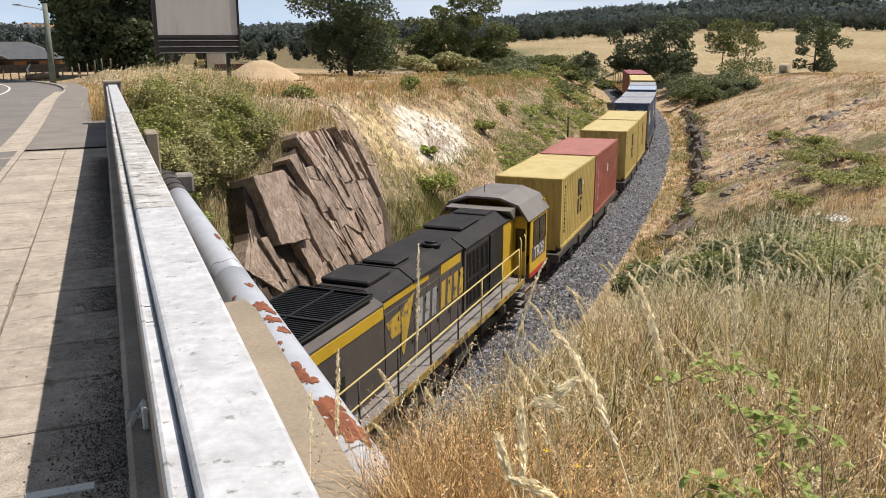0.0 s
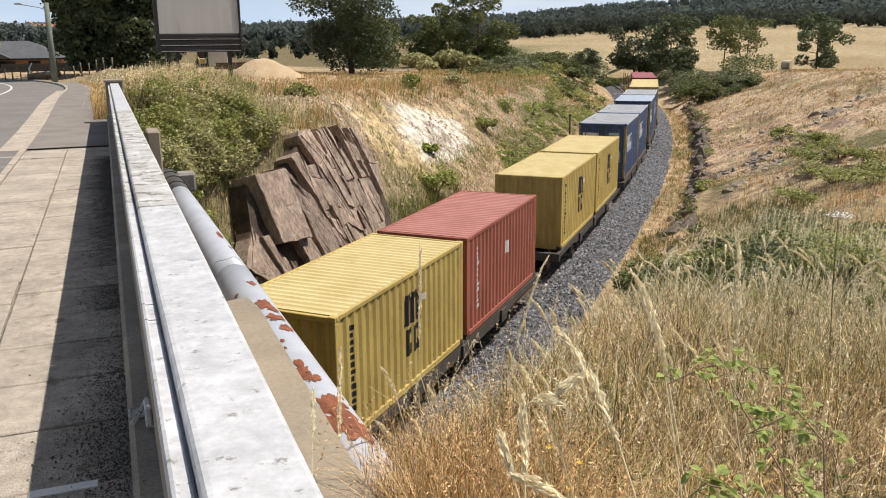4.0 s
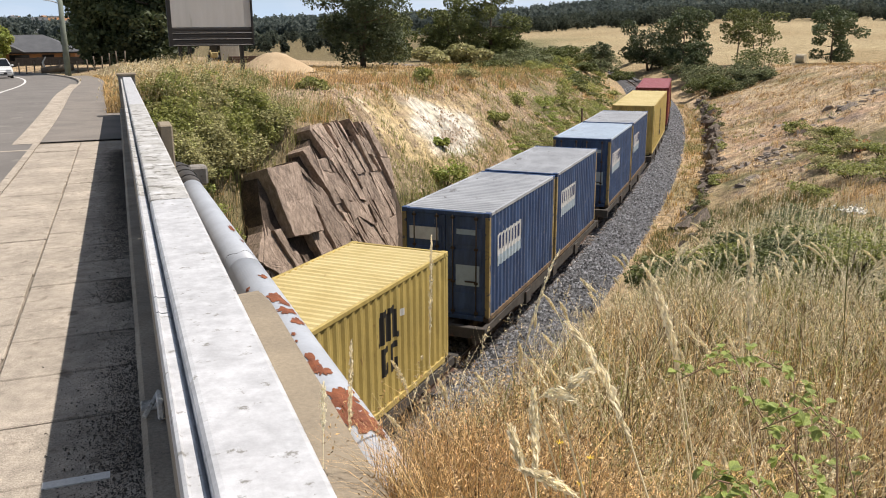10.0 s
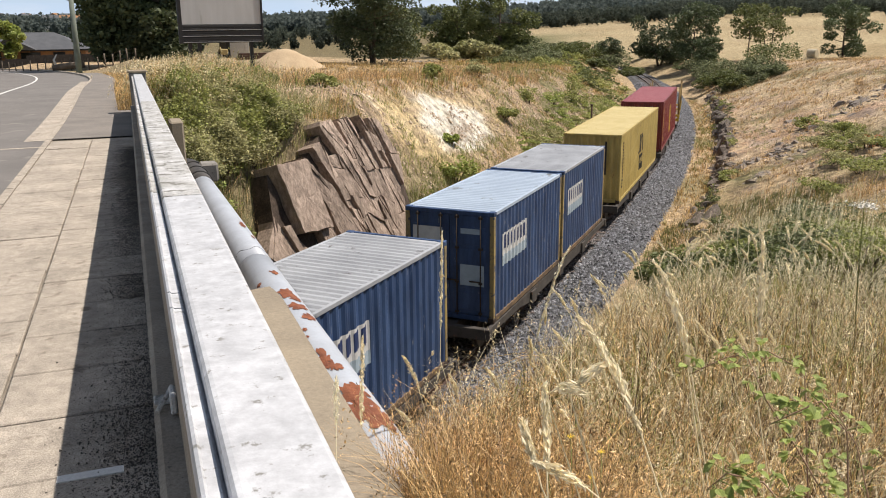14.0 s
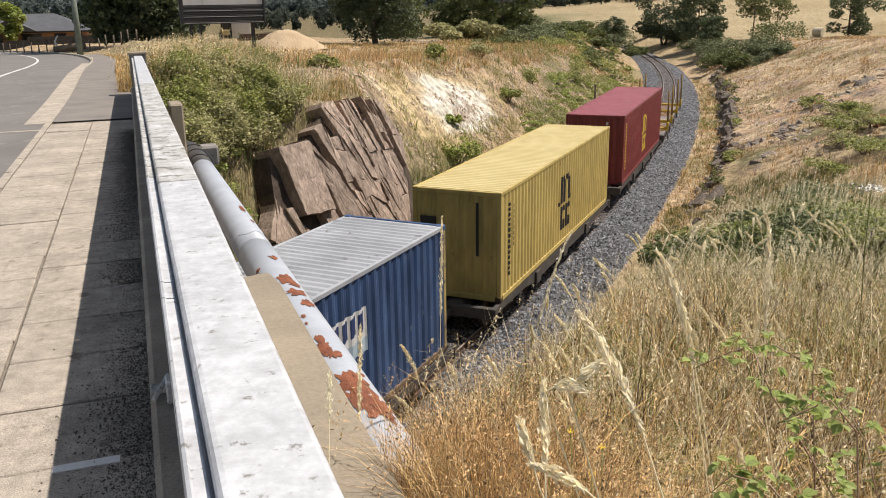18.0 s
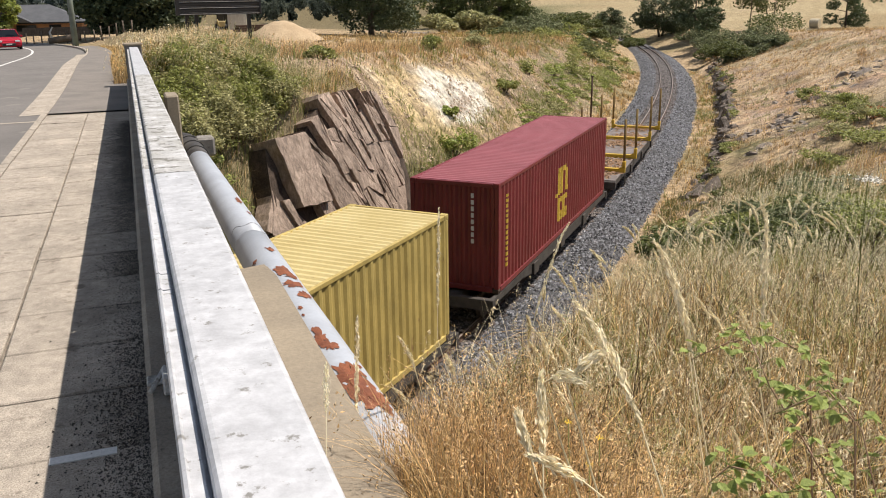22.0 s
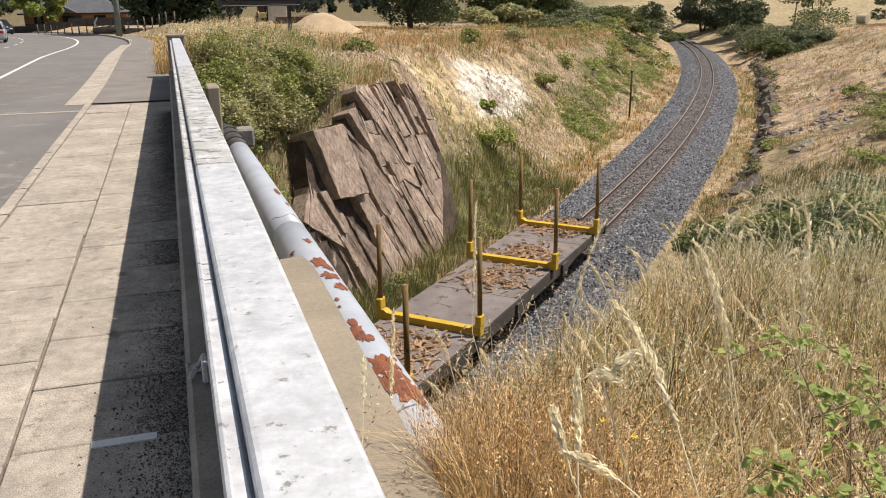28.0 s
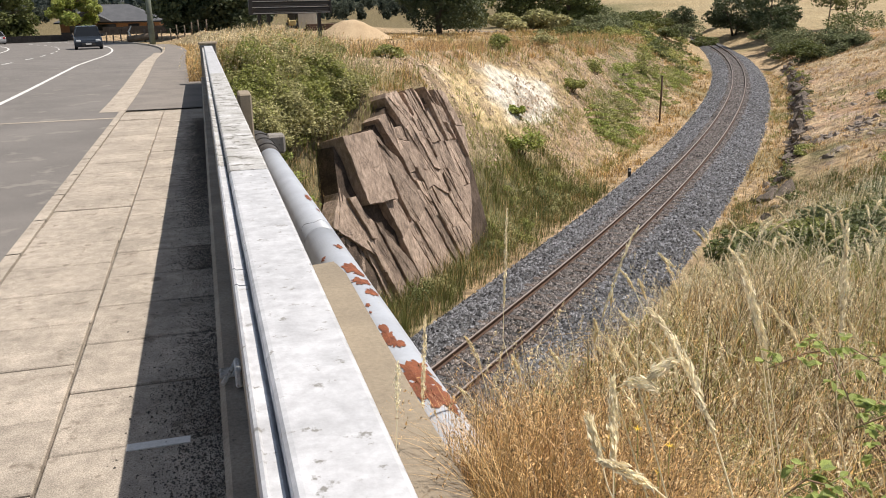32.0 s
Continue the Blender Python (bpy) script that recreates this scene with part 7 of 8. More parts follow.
def bramble(pts, seed, size=0.055, steps=4):
    r = random.Random(seed)
    x, y, z = pts[0]
    rx = max(x + 0.05, 1.02)
    base = Vector((rx, y - 0.08, z_at(rx, y - 0.08) - 0.02))
    ob = thing("bramble", "arching bramble cane with toothed green leaves", "bramble", "brambles by the railing", Matrix.Translation(base))
    line = [Vector((0, 0, 0)), (Vector(pts[0]) - base) * 0.5 + Vector((0.03, 0, 0.02))] + [Vector(p) - base for p in pts]
    tube_part("cane", line, [0.0022] * 2 + [0.0018] * (len(pts) - 1) + [0.0009], CANE, ob, 6)
    for a, b in zip(line[1:], line[2:]):
        for k in range(steps):
            p = a.lerp(b, (k + r.uniform(0.2, 0.8)) / steps)
            turn = r.uniform(0, math.tau)
            hold = p + Vector((math.cos(turn), math.sin(turn), r.uniform(0.1, 0.6))) * 0.03
            tube_part("leaf_stalk", [p, hold], [0.0011, 0.0008], BRAMBLE, ob, 4)
            for d in (-1.1, 0.0, 1.1):
                lf = new("leaf", leaf_mesh)
                lf.parent = ob
                sz = size * r.uniform(0.65, 1.15) * (1.0 if d == 0 else 0.8)
                lf.matrix_basis = Matrix.Translation(hold) @ Matrix.Rotation(turn + d + r.uniform(-0.2, 0.2), 4, "Z") @ Matrix.Rotation(r.uniform(-0.5, 0.9), 4, "Y") @ Matrix.Rotation(r.uniform(-0.5, 0.5), 4, "X") @ Matrix.Scale(sz, 4)


for k, pts in enumerate((
        [(1.171, 1.17, 0.861), (1.153, 1.258, 0.951), (1.127, 1.341, 1.041), (1.112, 1.409, 1.141)],
        [(0.919, 1.04, 0.996), (0.902, 1.081, 1.028), (0.854, 1.124, 1.034), (0.817, 1.13, 1.003)],
        [(1.1, 1.093, 1.086), (1.079, 1.143, 1.131), (1.04, 1.163, 1.105), (0.999, 1.183, 1.078)],
        [(1.266, 1.379, 1.068), (1.214, 1.444, 1.101), (1.138, 1.493, 1.077), (1.064, 1.525, 1.033)],
        [(1.40, 1.25, 0.70), (1.43, 1.36, 0.86), (1.40, 1.46, 0.98)])):
    bramble([(x + 0.09, y - 0.03, z - 0.02) for x, y, z in pts], 520 + k, 0.029, 6)

# yellow flowers and a white flower head
for k, (x, y, z) in enumerate(((0.963, 1.708, 0.783), (1.023, 1.654, 0.755), (0.987, 1.638, 0.698), (0.9, 1.728, 0.759))):
    rx = max(x, 1.0)
    base = Vector((rx, y, z_at(rx, y) - 0.02))
    fl = thing("yellow_flower", "small yellow daisy-like flower in the grass", "flower", "yellow flowers in the grass", Matrix.Translation(base))
    top = Vector((x, y, z)) - base
    tube_part("stem", [(0, 0, 0), top * 0.5 + Vector((0.01, 0, 0)), top], 0.0013, GREEN, fl, 5)
    c = bmesh.new()
    hub = [c.verts.new(top + Vector((0.003 * math.cos(a), 0.003 * math.sin(a), 0.001))) for a in np.linspace(0, math.tau, 14, endpoint=False)]
    for i in range(0, 14, 2):
        a = i * math.tau / 14 + 0.2
        tipv = [c.verts.new(top + Vector((0.011 * math.cos(a + d), 0.011 * math.sin(a + d), 0.002 + 0.001 * (i % 4)))) for d in (-0.16, 0.16)]
        c.faces.new((hub[i], tipv[0], tipv[1], hub[(i + 1) % 14]))
    c.faces.new(hub)
    part("blossom", c, YFLOWER, fl)
x, y = 4.67, 4.31
z0 = z_at(x, y)
wfl = thing("white_flower_head", "broad white flower head on a tall stem", "flower", m=pose(x, y, z0))
tube_part("stem", [(0.05, -0.03, -0.02), (0.02, 0, (0.56 - z0) * 0.6), (0, 0, 0.56 - z0)], 0.004, GREEN, wfl, 6)
g = np.random.default_rng(91)
leaves_mesh("blossom", np.stack([g.normal(0, 0.06, 160), g.normal(0, 0.05, 160), 0.57 - z0 + g.normal(0, 0.014, 160)], -1), 0.016, WFLOWER, wfl, 0.6, 92, 1.1)

# ---- things beyond the bridge ----
HOARD = material("blank_hoarding_face", (0.50, 0.505, 0.51), (0.44, 0.445, 0.45), 0.6, 30.0, 0.6, 0.05, spot=(0.38, 0.38, 0.37), spot_scale=0.7, spot_from=0.6, vary=0.04, stretch=(3, 1, 0.4))
HOARDFRAME = plain("black_hoarding_frame", (0.014, 0.014, 0.016), 0.6)
SAND = material("heaped_sand", (0.52, 0.40, 0.26), (0.44, 0.33, 0.21), 1.0, 30.0, 0.95, 0.6, vary=0.15, distance=0.04)
POLEPAINT = material("weathered_green_pole", (0.20, 0.23, 0.19), (0.15, 0.17, 0.145), 2.0, 30.0, 0.85, 0.2)
LAMPGREY = plain("lamp_grey", (0.45, 0.46, 0.47), 0.4)
BRICK = material("orange_brick", (0.34, 0.19, 0.10), (0.28, 0.15, 0.08), 1.0, 12.0, 0.9, 0.3)
ROOFTILE = material("grey_roof_tiles", (0.115, 0.12, 0.13), (0.09, 0.095, 0.105), 1.0, 14.0, 0.85, 0.4)
FENCEWOOD = material("dark_fence_boards", (0.075, 0.068, 0.064), (0.05, 0.046, 0.044), 2.0, 20.0, 0.9, 0.3, random=0.2)
POSTWOOD = material("grey_fence_post", (0.17, 0.14, 0.11), (0.11, 0.09, 0.07), 3.0, 20.0, 0.95, 0.3)
SHEDWHITE = plain("white_shed_panel", (0.62, 0.62, 0.60), 0.5)
DARKGLASS = plain("dark_window_glass", (0.02, 0.022, 0.025), 0.1)
TIREDYELLOW = material("faded_loader_yellow", (0.42, 0.33, 0.14), (0.34, 0.27, 0.13), 2.0, 30.0, 0.6, 0.1)
HAY = material("hay", (0.62, 0.55, 0.42), (0.5, 0.43, 0.32), 3.0, 30.0, 0.95, 0.6, vary=0.2)
RUSTPOST = material("rusty_post", (0.07, 0.045, 0.035), (0.11, 0.07, 0.05), 4.0, 30.0, 0.9, 0.2)

K = 1.289
hoard = thing("billboard", "blank pale billboard in a black frame on posts", "billboard", m=Matrix.Translation((5.93, 57.6, 1.8 * (1 - K))) @ Matrix.Rotation(radians(6), 4, "Z"))
box_part("face", (-1.95 * K, -0.05, 1.86 * K), (1.98 * K, 0.05, 4.4 * K), HOARD, hoard, 0.01)
for lo, hi in (((-2.13, -0.12, 0.95), (-1.953, 0.12, 4.5)), ((1.983, -0.12, 0.95), (2.07, 0.12, 4.5)), ((-2.13, -0.12, 4.505), (2.07, 0.12, 4.6))):
    box_part("frame", [v * K for v in lo], [v * K for v in hi], HOARDFRAME, hoard, 0.01)
for k in range(6):
    z = 0.98 + 0.145 * k
    box_part("apron_slat", (-1.95 * K, -0.12, z * K), (1.98 * K, -0.06, (z + 0.115) * K), HOARDFRAME, hoard, 0.008)
box_part("apron_back", (-1.95 * K, -0.055, 0.96 * K), (1.98 * K, -0.02, 1.855 * K), HOARDFRAME, hoard)
for k in range(3):
    box_part("apron_trim", (-1.95 * K, -0.135, (1.0 + 0.29 * k) * K), (1.98 * K, -0.122, (1.022 + 0.29 * k) * K), LAMPGREY, hoard)
for x in (-1.6, -1.15, 1.45):
    box_part("leg", (x * K - 0.11, 0.06, -0.9), (x * K + 0.11, 0.3, 4.0), HOARDFRAME, hoard, 0.01)

# sand heap
heap = thing("sand_heap", "rounded heap of pale sand", "sand heap", m=pose(10.1, 58.6, z_at(10.1, 58.6)))
n, m_ = 48, 16
rr, aa = np.meshgrid(np.linspace(0, 1, m_), np.linspace(0, 2 * np.pi, n, endpoint=False), indexing="ij")
hx, hy = rr * 2.75 * np.cos(aa), rr * 2.4 * np.sin(aa)
hz = 1.22 * (1 - np.clip(rr, 0, 1) ** 1.7) * (1 - 0.25 * (hx > 0.3) * np.clip(hx - 0.3, 0, 2) / 2) * (1 + 0.12 * rough(hx, hy, 0.9, 3)) + 0.05 * rough(hx + 9, hy, 0.3, 3) - 0.12 * rr
i = np.arange(m_ * n).reshape(m_, n)
f = np.stack([i[:-1], i[1:], np.roll(i, -1, 1)[1:], np.roll(i, -1, 1)[:-1]], -1).reshape(-1, 4)
sheet("sand", np.stack([hx, hy, hz], -1).reshape(-1, 3), f, SAND, heap, True)

# street lamp
px_, py_ = -3.61, 72.1
lamp = thing("street_lamp", "weathered green wooden pole with a street lamp arm", "street lamp", m=pose(px_, py_, z_at(px_, py_)))
tube_part("pole", [(0, 0, -0.4), (0, 0, 3.0), (0.02, 0, 5.9)], [0.24, 0.21, 0.17], POLEPAINT, lamp, 14)
tube_part("arm", [(0, 0, 5.35), (-0.5, 0, 5.55), (-1.75, 0, 5.75)], 0.035, LAMPGREY, lamp, 8)
c = bmesh.new()
prism(c, [(-2.2, 5.75), (-1.7, 5.7), (-1.6, 5.78), (-1.75, 5.85), (-2.1, 5.85)], -0.1, 0.1, "y")
part("lantern", c, LAMPGREY, lamp)

# house behind the boarded fence
hs = thing("house", "low brick house with a grey tiled hip roof", "house", m=Matrix.Translation((-11.0, 121.0, -3.45)) @ Matrix.Rotation(radians(-3), 4, "Z"))
c = bmesh.new()
cbox(c, (-6.2, 0, 0), (6.0, 8, 2.55))
part("wall", c, BRICK, hs, "orange brick walls")
c = bmesh.new()
eaves = [(-6.8, -0.6), (6.6, -0.6), (6.6, 8.6), (-6.8, 8.6)]
ev = [c.verts.new((x, y, 2.5)) for x, y in eaves]
el = [c.verts.new((x, y, 2.38)) for x, y in eaves]
ra, rb = c.verts.new((-2.3, 4, 4.6)), c.verts.new((2.0, 4, 4.6))
for fs in ((ev[0], ev[1], rb, ra), (ev[1], ev[2], rb), (ev[2], ev[3], ra, rb), (ev[3], ev[0], ra), el[::-1]):
    c.faces.new(fs)
for k in range(4):
    c.faces.new((el[k], el[(k + 1) % 4], ev[(k + 1) % 4], ev[k]))
part("roof", c, ROOFTILE, hs, "grey tiled hip roof")
c = bmesh.new()
prism(c, [(-5.6, 2.5), (-2.6, 4.05), (0.4, 2.5)], -1.6, 3.0, "y")
part("gable_roof", c, ROOFTILE, hs)
box_part("fascia", (-6.82, -0.66, 2.3), (6.62, -0.6, 2.5), HOARDFRAME, hs)
for x0, x1 in ((-5.0, -4.0), (-1.6, 0.6), (2.2, 3.5), (4.6, 5.4)):
    w = box_part("window", (x0, -0.05, 0.9), (x1, 0.02, 2.1), DARKGLASS, hs)
    c = bmesh.new()
    for a in ((x0 - 0.06, 0.84, x1 + 0.06, 0.9), (x0 - 0.06, 2.1, x1 + 0.06, 2.16), (x0 - 0.06, 0.9, x0, 2.1), (x1, 0.9, x1 + 0.06, 2.1)):
        cbox(c, (a[0], -0.08, a[1]), (a[2], 0.0, a[3]))
    part("window_frame", c, HOARDFRAME, w)
bf = thing("board_fence", "dark boarded fence in front of the house", "fence")
for k in range(14):
    x0 = -33.0 + k * 2.4
    c = bmesh.new()
    z0 = z_at(x0 + 1.2, 114.5)
    edge = []
    for j in range(15):
        y0 = 114.5 + 0.025 * (j % 2)
        edge += [(x0 + j * 0.16, y0), (x0 + j * 0.16 + 0.158, y0)]
    prism(c, edge + [(x0 + 2.396, 114.56), (x0, 114.56)], z0 - 0.1, z0 + 0.95, "z")
    part("fence_panel", c, FENCEWOOD, bf)
wf = thing("wire_fence", "old wooden posts of a wire fence", "fence")
ends = [(-13.5, 104.0), (-2.4, 80.5), (1.2, 72.0)]
pts = []
for (xa, ya), (xb, yb), cnt in ((ends[0], ends[1], 13), (ends[1], ends[2], 6)):
    for k in range(cnt):
        t = k / cnt
        x, y = xa + (xb - xa) * t, ya + (yb - ya) * t
        z = z_at(x, y)
        pts.append((x, y, z))
        tube_part("fence_post", [(x, y, z - 0.2), (x + random.uniform(-0.06, 0.06), y, z + 1.05 + random.uniform(-0.1, 0.15))], 0.06, POSTWOOD, wf, 7)
for hgt in (0.35, 0.65, 0.95):
    tube_part("wire", [(x, y - 0.06, z + hgt) for x, y, z in pts], 0.008, POSTWOOD, wf, 4)
lg = thing("fallen_log", "pale fallen log by the fence", "log", m=pose(-5.2, 84.0, z_at(-5.2, 84.0) + 0.3))
tube_part("log", [(-1.2, 0, 0), (0, 0.1, 0.12), (1.5, 0, 0.3)], [0.26, 0.3, 0.34], POSTWOOD, lg, 10)
tube_part("branch", [(-0.8, 0, 0.1), (-1.0, 0, 0.7), (-0.7, 0, 1.2)], [0.1, 0.08, 0.05], SHEDWHITE, lg, 8)

# yard behind the billboard
shed = thing("site_shed", "small white site shed in the yard", "shed", m=pose(10.6, 92.5, z_at(10.6, 92.5), 0, 0, -8))
c = bmesh.new()
edge = []
for k in range(14):
    edge += [(-1.5 + k * 0.215, -0.02 + 0.03 * (k % 2)), (-1.5 + (k + 1) * 0.215 - 0.004, -0.02 + 0.03 * (k % 2))]
prism(c, edge + [(1.5, 2.4), (-1.5, 2.4)], 0.0, 2.15, "z")
part("wall", c, SHEDWHITE, shed)
c = bmesh.new()
prism(c, [(-1.6, 2.14), (0.0, 2.45), (1.6, 2.14), (1.6, 2.2), (0.0, 2.53), (-1.6, 2.2)], -0.15, 2.5, "y")
part("roof", c, SHEDWHITE, shed)
box_part("door", (-1.2, -0.06, 0.05), (-0.4, -0.025, 1.9), DARKGLASS, shed)
dig = thing("small_loader", "small pale yellow site loader beside the shed", "loader", m=pose(9.25, 90.5, z_at(9.25, 90.5)))
box_part("body", (-0.4, -0.8, 0.4), (0.4, 0.8, 0.95), TIREDYELLOW, dig, 0.06)
box_part("cab", (-0.32, -0.4, 0.955), (0.32, 0.5, 1.65), DARKGLASS, dig, 0.05)
box_part("canopy", (-0.36, -0.45, 1.655), (0.36, 0.55, 1.73), TIREDYELLOW, dig, 0.02)
tube_part("lift_arm", [(-0.38, -0.5, 0.7), (-0.36, -1.0, 1.1), (-0.3, -1.4, 0.5)], 0.06, TIREDYELLOW, dig, 8)
for x in (-0.42, 0.42):
    for y in (-0.5, 0.5):
        tube_part("wheel", [(x - 0.09, y, 0.33), (x + 0.09, y, 0.33)], 0.33, BLACKPART, dig, 16)
stack = thing("timber_stack", "low stack of brown timber in the yard", "timber stack", m=pose(11.9, 84.0, z_at(11.9, 84.0), 0, 0, 10))
for k in range(3):
    for j in range(5 - k):
        box_part("timber", (-2.0 + random.uniform(-0.2, 0.2), -0.6 + 0.26 * j + 0.13 * k, 0.2 * k), (2.0 + random.uniform(-0.2, 0.2), -0.36 + 0.26 * j + 0.13 * k, 0.2 * k + 0.19), RAILSTEEL, stack, 0.01)
outcrop(33.5, 98.0, 34, 2.3, 0.42, "heap of pale grey rubble on the grass", GREYCONCRETE, 5, -0.9, "rubble_heap", "rubble")

# posts beside the track
lp = thing("signal_post", "thin rusty post standing by the track", "post", m=pose(30.1, 52.0, z_at(30.1, 52.0)))
tube_part("post", [(0, 0, -0.3), (0.03, 0.02, 3.15)], 0.065, RUSTPOST, lp, 8)
box_part("cap", (-0.07, -0.07, 3.152), (0.10, 0.10, 3.2), RUSTPOST, lp, 0.01)
kp = thing("track_marker", "short black marker post by the ballast", "post", m=pose(19.8, 36.8, z_at(19.8, 36.8)))
box_part("post", (-0.07, -0.05, -0.1), (0.07, 0.05, 0.5), BLACKPART, kp, 0.01)
box_part("band", (-0.072, -0.053, 0.34), (0.072, -0.0505, 0.42), MARKWHITE, kp)

# hay bale in the field
bale = thing("hay_bale", "round grey-gold hay bale in the field", "hay bale", m=pose(108.6, 115.0, z_at(108.6, 115.0) + 0.72, 0, 0, 115))
c = bmesh.new()
tube(c, [(-0.75, 0, 0), (-0.65, 0, 0), (0.65, 0, 0), (0.75, 0, 0)], [0.7, 0.76, 0.76, 0.7], 28)
part("bale", c, HAY, bale)
c = bmesh.new()
for k in range(5):
    tube(c, [(-0.6 + 0.3 * k + 0.012 * math.cos(a), 0.772 * math.cos(a), 0.772 * math.sin(a)) for a in np.linspace(0, math.tau, 25)], 0.012, 4, caps=False)
part("netting", c, SHEDWHITE, bale)
LEDGEROCK = material("dark_ledge_rock", (0.13, 0.11, 0.095), (0.21, 0.175, 0.145), 3.0, 20.0, 0.9, 0.9, random=0.4, distance=0.04, vary=0.35, mid=7.0, mid_vary=0.3)
r8 = random.Random(15)
for k in range(22):
    s, l = 11 + 2.9 * k + r8.uniform(-0.8, 0.8), float(np.interp(11 + 2.9 * k, [2, 20, 130], [3.6, 4.4, 4.4])) + 0.25 + r8.uniform(-0.12, 0.12)
    x, y = track_xy(s, l)
    outcrop(float(x), float(y), r8.randint(12, 20), 1.25, r8.uniform(0.34, 0.62), "dark broken rock ledge at the foot of the bank", LEDGEROCK, 20 + k, 0.0, across=0.22, flat=(0.6, 1.1), sink=0.32)
for x, y, n, sp, sz, seed in ((31.7, 37.0, 46, 0.85, 0.46, 11), (33.8, 36.8, 40, 0.8, 0.40, 12), (32.6, 35.2, 26, 0.8, 0.34, 17), (44.0, 41.7, 44, 1.6, 0.5, 13), (28.4, 32.6, 26, 0.7, 0.34, 14), (39.3, 41.0, 30, 1.2, 0.42, 15), (41.0, 44.5, 24, 1.2, 0.42, 16),
                              (47.5, 43.0, 24, 1.3, 0.42, 18)):
    outcrop(x, y, n, sp, sz, "low grey-brown rock outcrop in the dry slope", GREYROCK, seed, -0.4, flat=(0.45, 0.85), sink=0.42)

# ---- trees, bushes and far woods ----
tree(0.2, 88, 15.5, 8.5, LEAFDARK, "tall dense dark evergreen tree behind the footpath", 18000, 0.277, 0.4, 0.08, 41, 26)
tree(3.6, 86, 14.5, 8, LEAFDARK, "tall dense dark evergreen tree behind the billboard", 18000, 0.277, 0.4, 0.08, 42, 26)
tree(1.6, 95, 17, 9, LEAFDARK, "tall dense dark evergreen tree behind the footpath", 16000, 0.277, 0.4, 0.06, 43, 22)
tree(-23, 118, 6.5, 6, TREEGREEN, "leafy green tree near the house", 7000, 0.297, 0.3, 0.2, 45, 10)
tree(-14.8, 116, 5.5, 4.5, LEAFBRIGHT, "bright green tree beside the house", 5000, 0.297, 0.3, 0.2, 47)
tree(21.6, 77.9, 8.0, 7.8, LEAFDARK, "broad dark green tree with several stems", 17000, 0.172, 0.22, 0.2, 48, 12, stems=3)
tree(40, 132, 7.5, 8, TREEGREEN, "green tree beyond the yard", 6000, 0.330, 0.3, 0.15, 50, 14)
tree(58.2, 131, 12.5, 9.0, TREEGREEN, "tall yellow-green tree with a dense crown", 18000, 0.238, 0.35, 0.05, 51, 20)
tree(54.5, 141, 9.5, 9.0, TREEGREEN, "rounded yellow-green tree with a dense crown", 12000, 0.264, 0.3, 0.05, 52, 18)
tree(72.2, 119.5, 4.9, 3.2, LEAFDARK, "small slender tree on a thin stem", 1800, 0.172, 0.09, 0.5, 53)
tree(86.5, 127.0, 6.8, 8.5, LEAFDARK, "dark green wattle by the railway", 8400, 0.238, 0.22, 0.12, 54, 10, stems=2)
tree(82.5, 112.0, 9.4, 7.0, LEAFDARK, "tall dark green wattle by the railway", 9000, 0.224, 0.22, 0.15, 55, 8)
tree(74.7, 99.0, 5.4, 3.0, LEAFDARK, "slender dark tree by the railway", 5200, 0.185, 0.14, 0.12, 56, 8)
tree(89.0, 107.5, 7.8, 5.0, TREEGREEN, "open thin-stemmed tree in the field edge", 3000, 0.198, 0.13, 0.35, 57)
tree(94.0, 108.5, 7.8, 5.4, TREEGREEN, "open thin-stemmed tree in the field edge", 3400, 0.198, 0.13, 0.35, 58, stems=2)
tree(110.2, 110.0, 8.4, 7.0, LEAFDARK, "lone spreading tree in the dry field", 7600, 0.224, 0.2, 0.22, 59, 4)
bush(40.5, 103, 3.0, 7.0, LEAFGREY, "broad grey-green drooping bush", 4500, 0.3, 61)
for k, (x, y, h, w) in enumerate(((62, 118, 2.0, 6), (67, 121, 2.1, 7), (57, 112, 1.6, 6), (76, 126, 2.2, 6), (70, 130, 3.4, 6), (79, 134, 3.4, 6), (60, 124, 2.4, 7), (65, 112, 1.4, 5), (73, 136, 3.0, 7), (84, 142, 3.2, 8), (88, 150, 3.4, 8), (68, 140, 3.2, 8), (52, 118, 2.0, 6), (78, 121, 1.8, 5), (94, 140, 2.6, 7))):
    bush(x, y, h, w, (SCRUB, TREEGREEN, SCRUB)[k % 3], "low grey-green scrub beside the railway", 2200, 0.22, 70 + k)
for k, (s, l, h, w) in enumerate(((78, 6.5, 2.0, 4.5), (86, 7.5, 2.6, 5), (94, 7.0, 2.6, 5), (70, 7.2, 1.5, 4), (102, 8.5, 3.0, 6), (84, 12, 2.2, 5), (92, 15, 2.8, 7), (76, 11, 1.4, 4))):
    x, y = track_xy(s, l)
    bush(float(x), float(y), h, w, (TREEGREEN, SCRUB, SCRUB)[k % 3], "scrubby green bush on the cutting's edge", 2600, 0.16, 90 + k)

r6 = random.Random(70)
spots = []
for k in range(90):
    s = r6.uniform(66, 128)
    x, y = track_xy(s, -r6.uniform(4.2, 22) if k % 3 else r6.uniform(5.5, 12))
    spots.append((float(x), float(y), r6.uniform(0.4, 1.3), r6.uniform(1.6, 4.0)))
thicket("far_scrub", spots, (SCRUB, TREEGREEN, LEAFMID), "low green scrub at the far end of the cutting", 420, 0.17, 870)

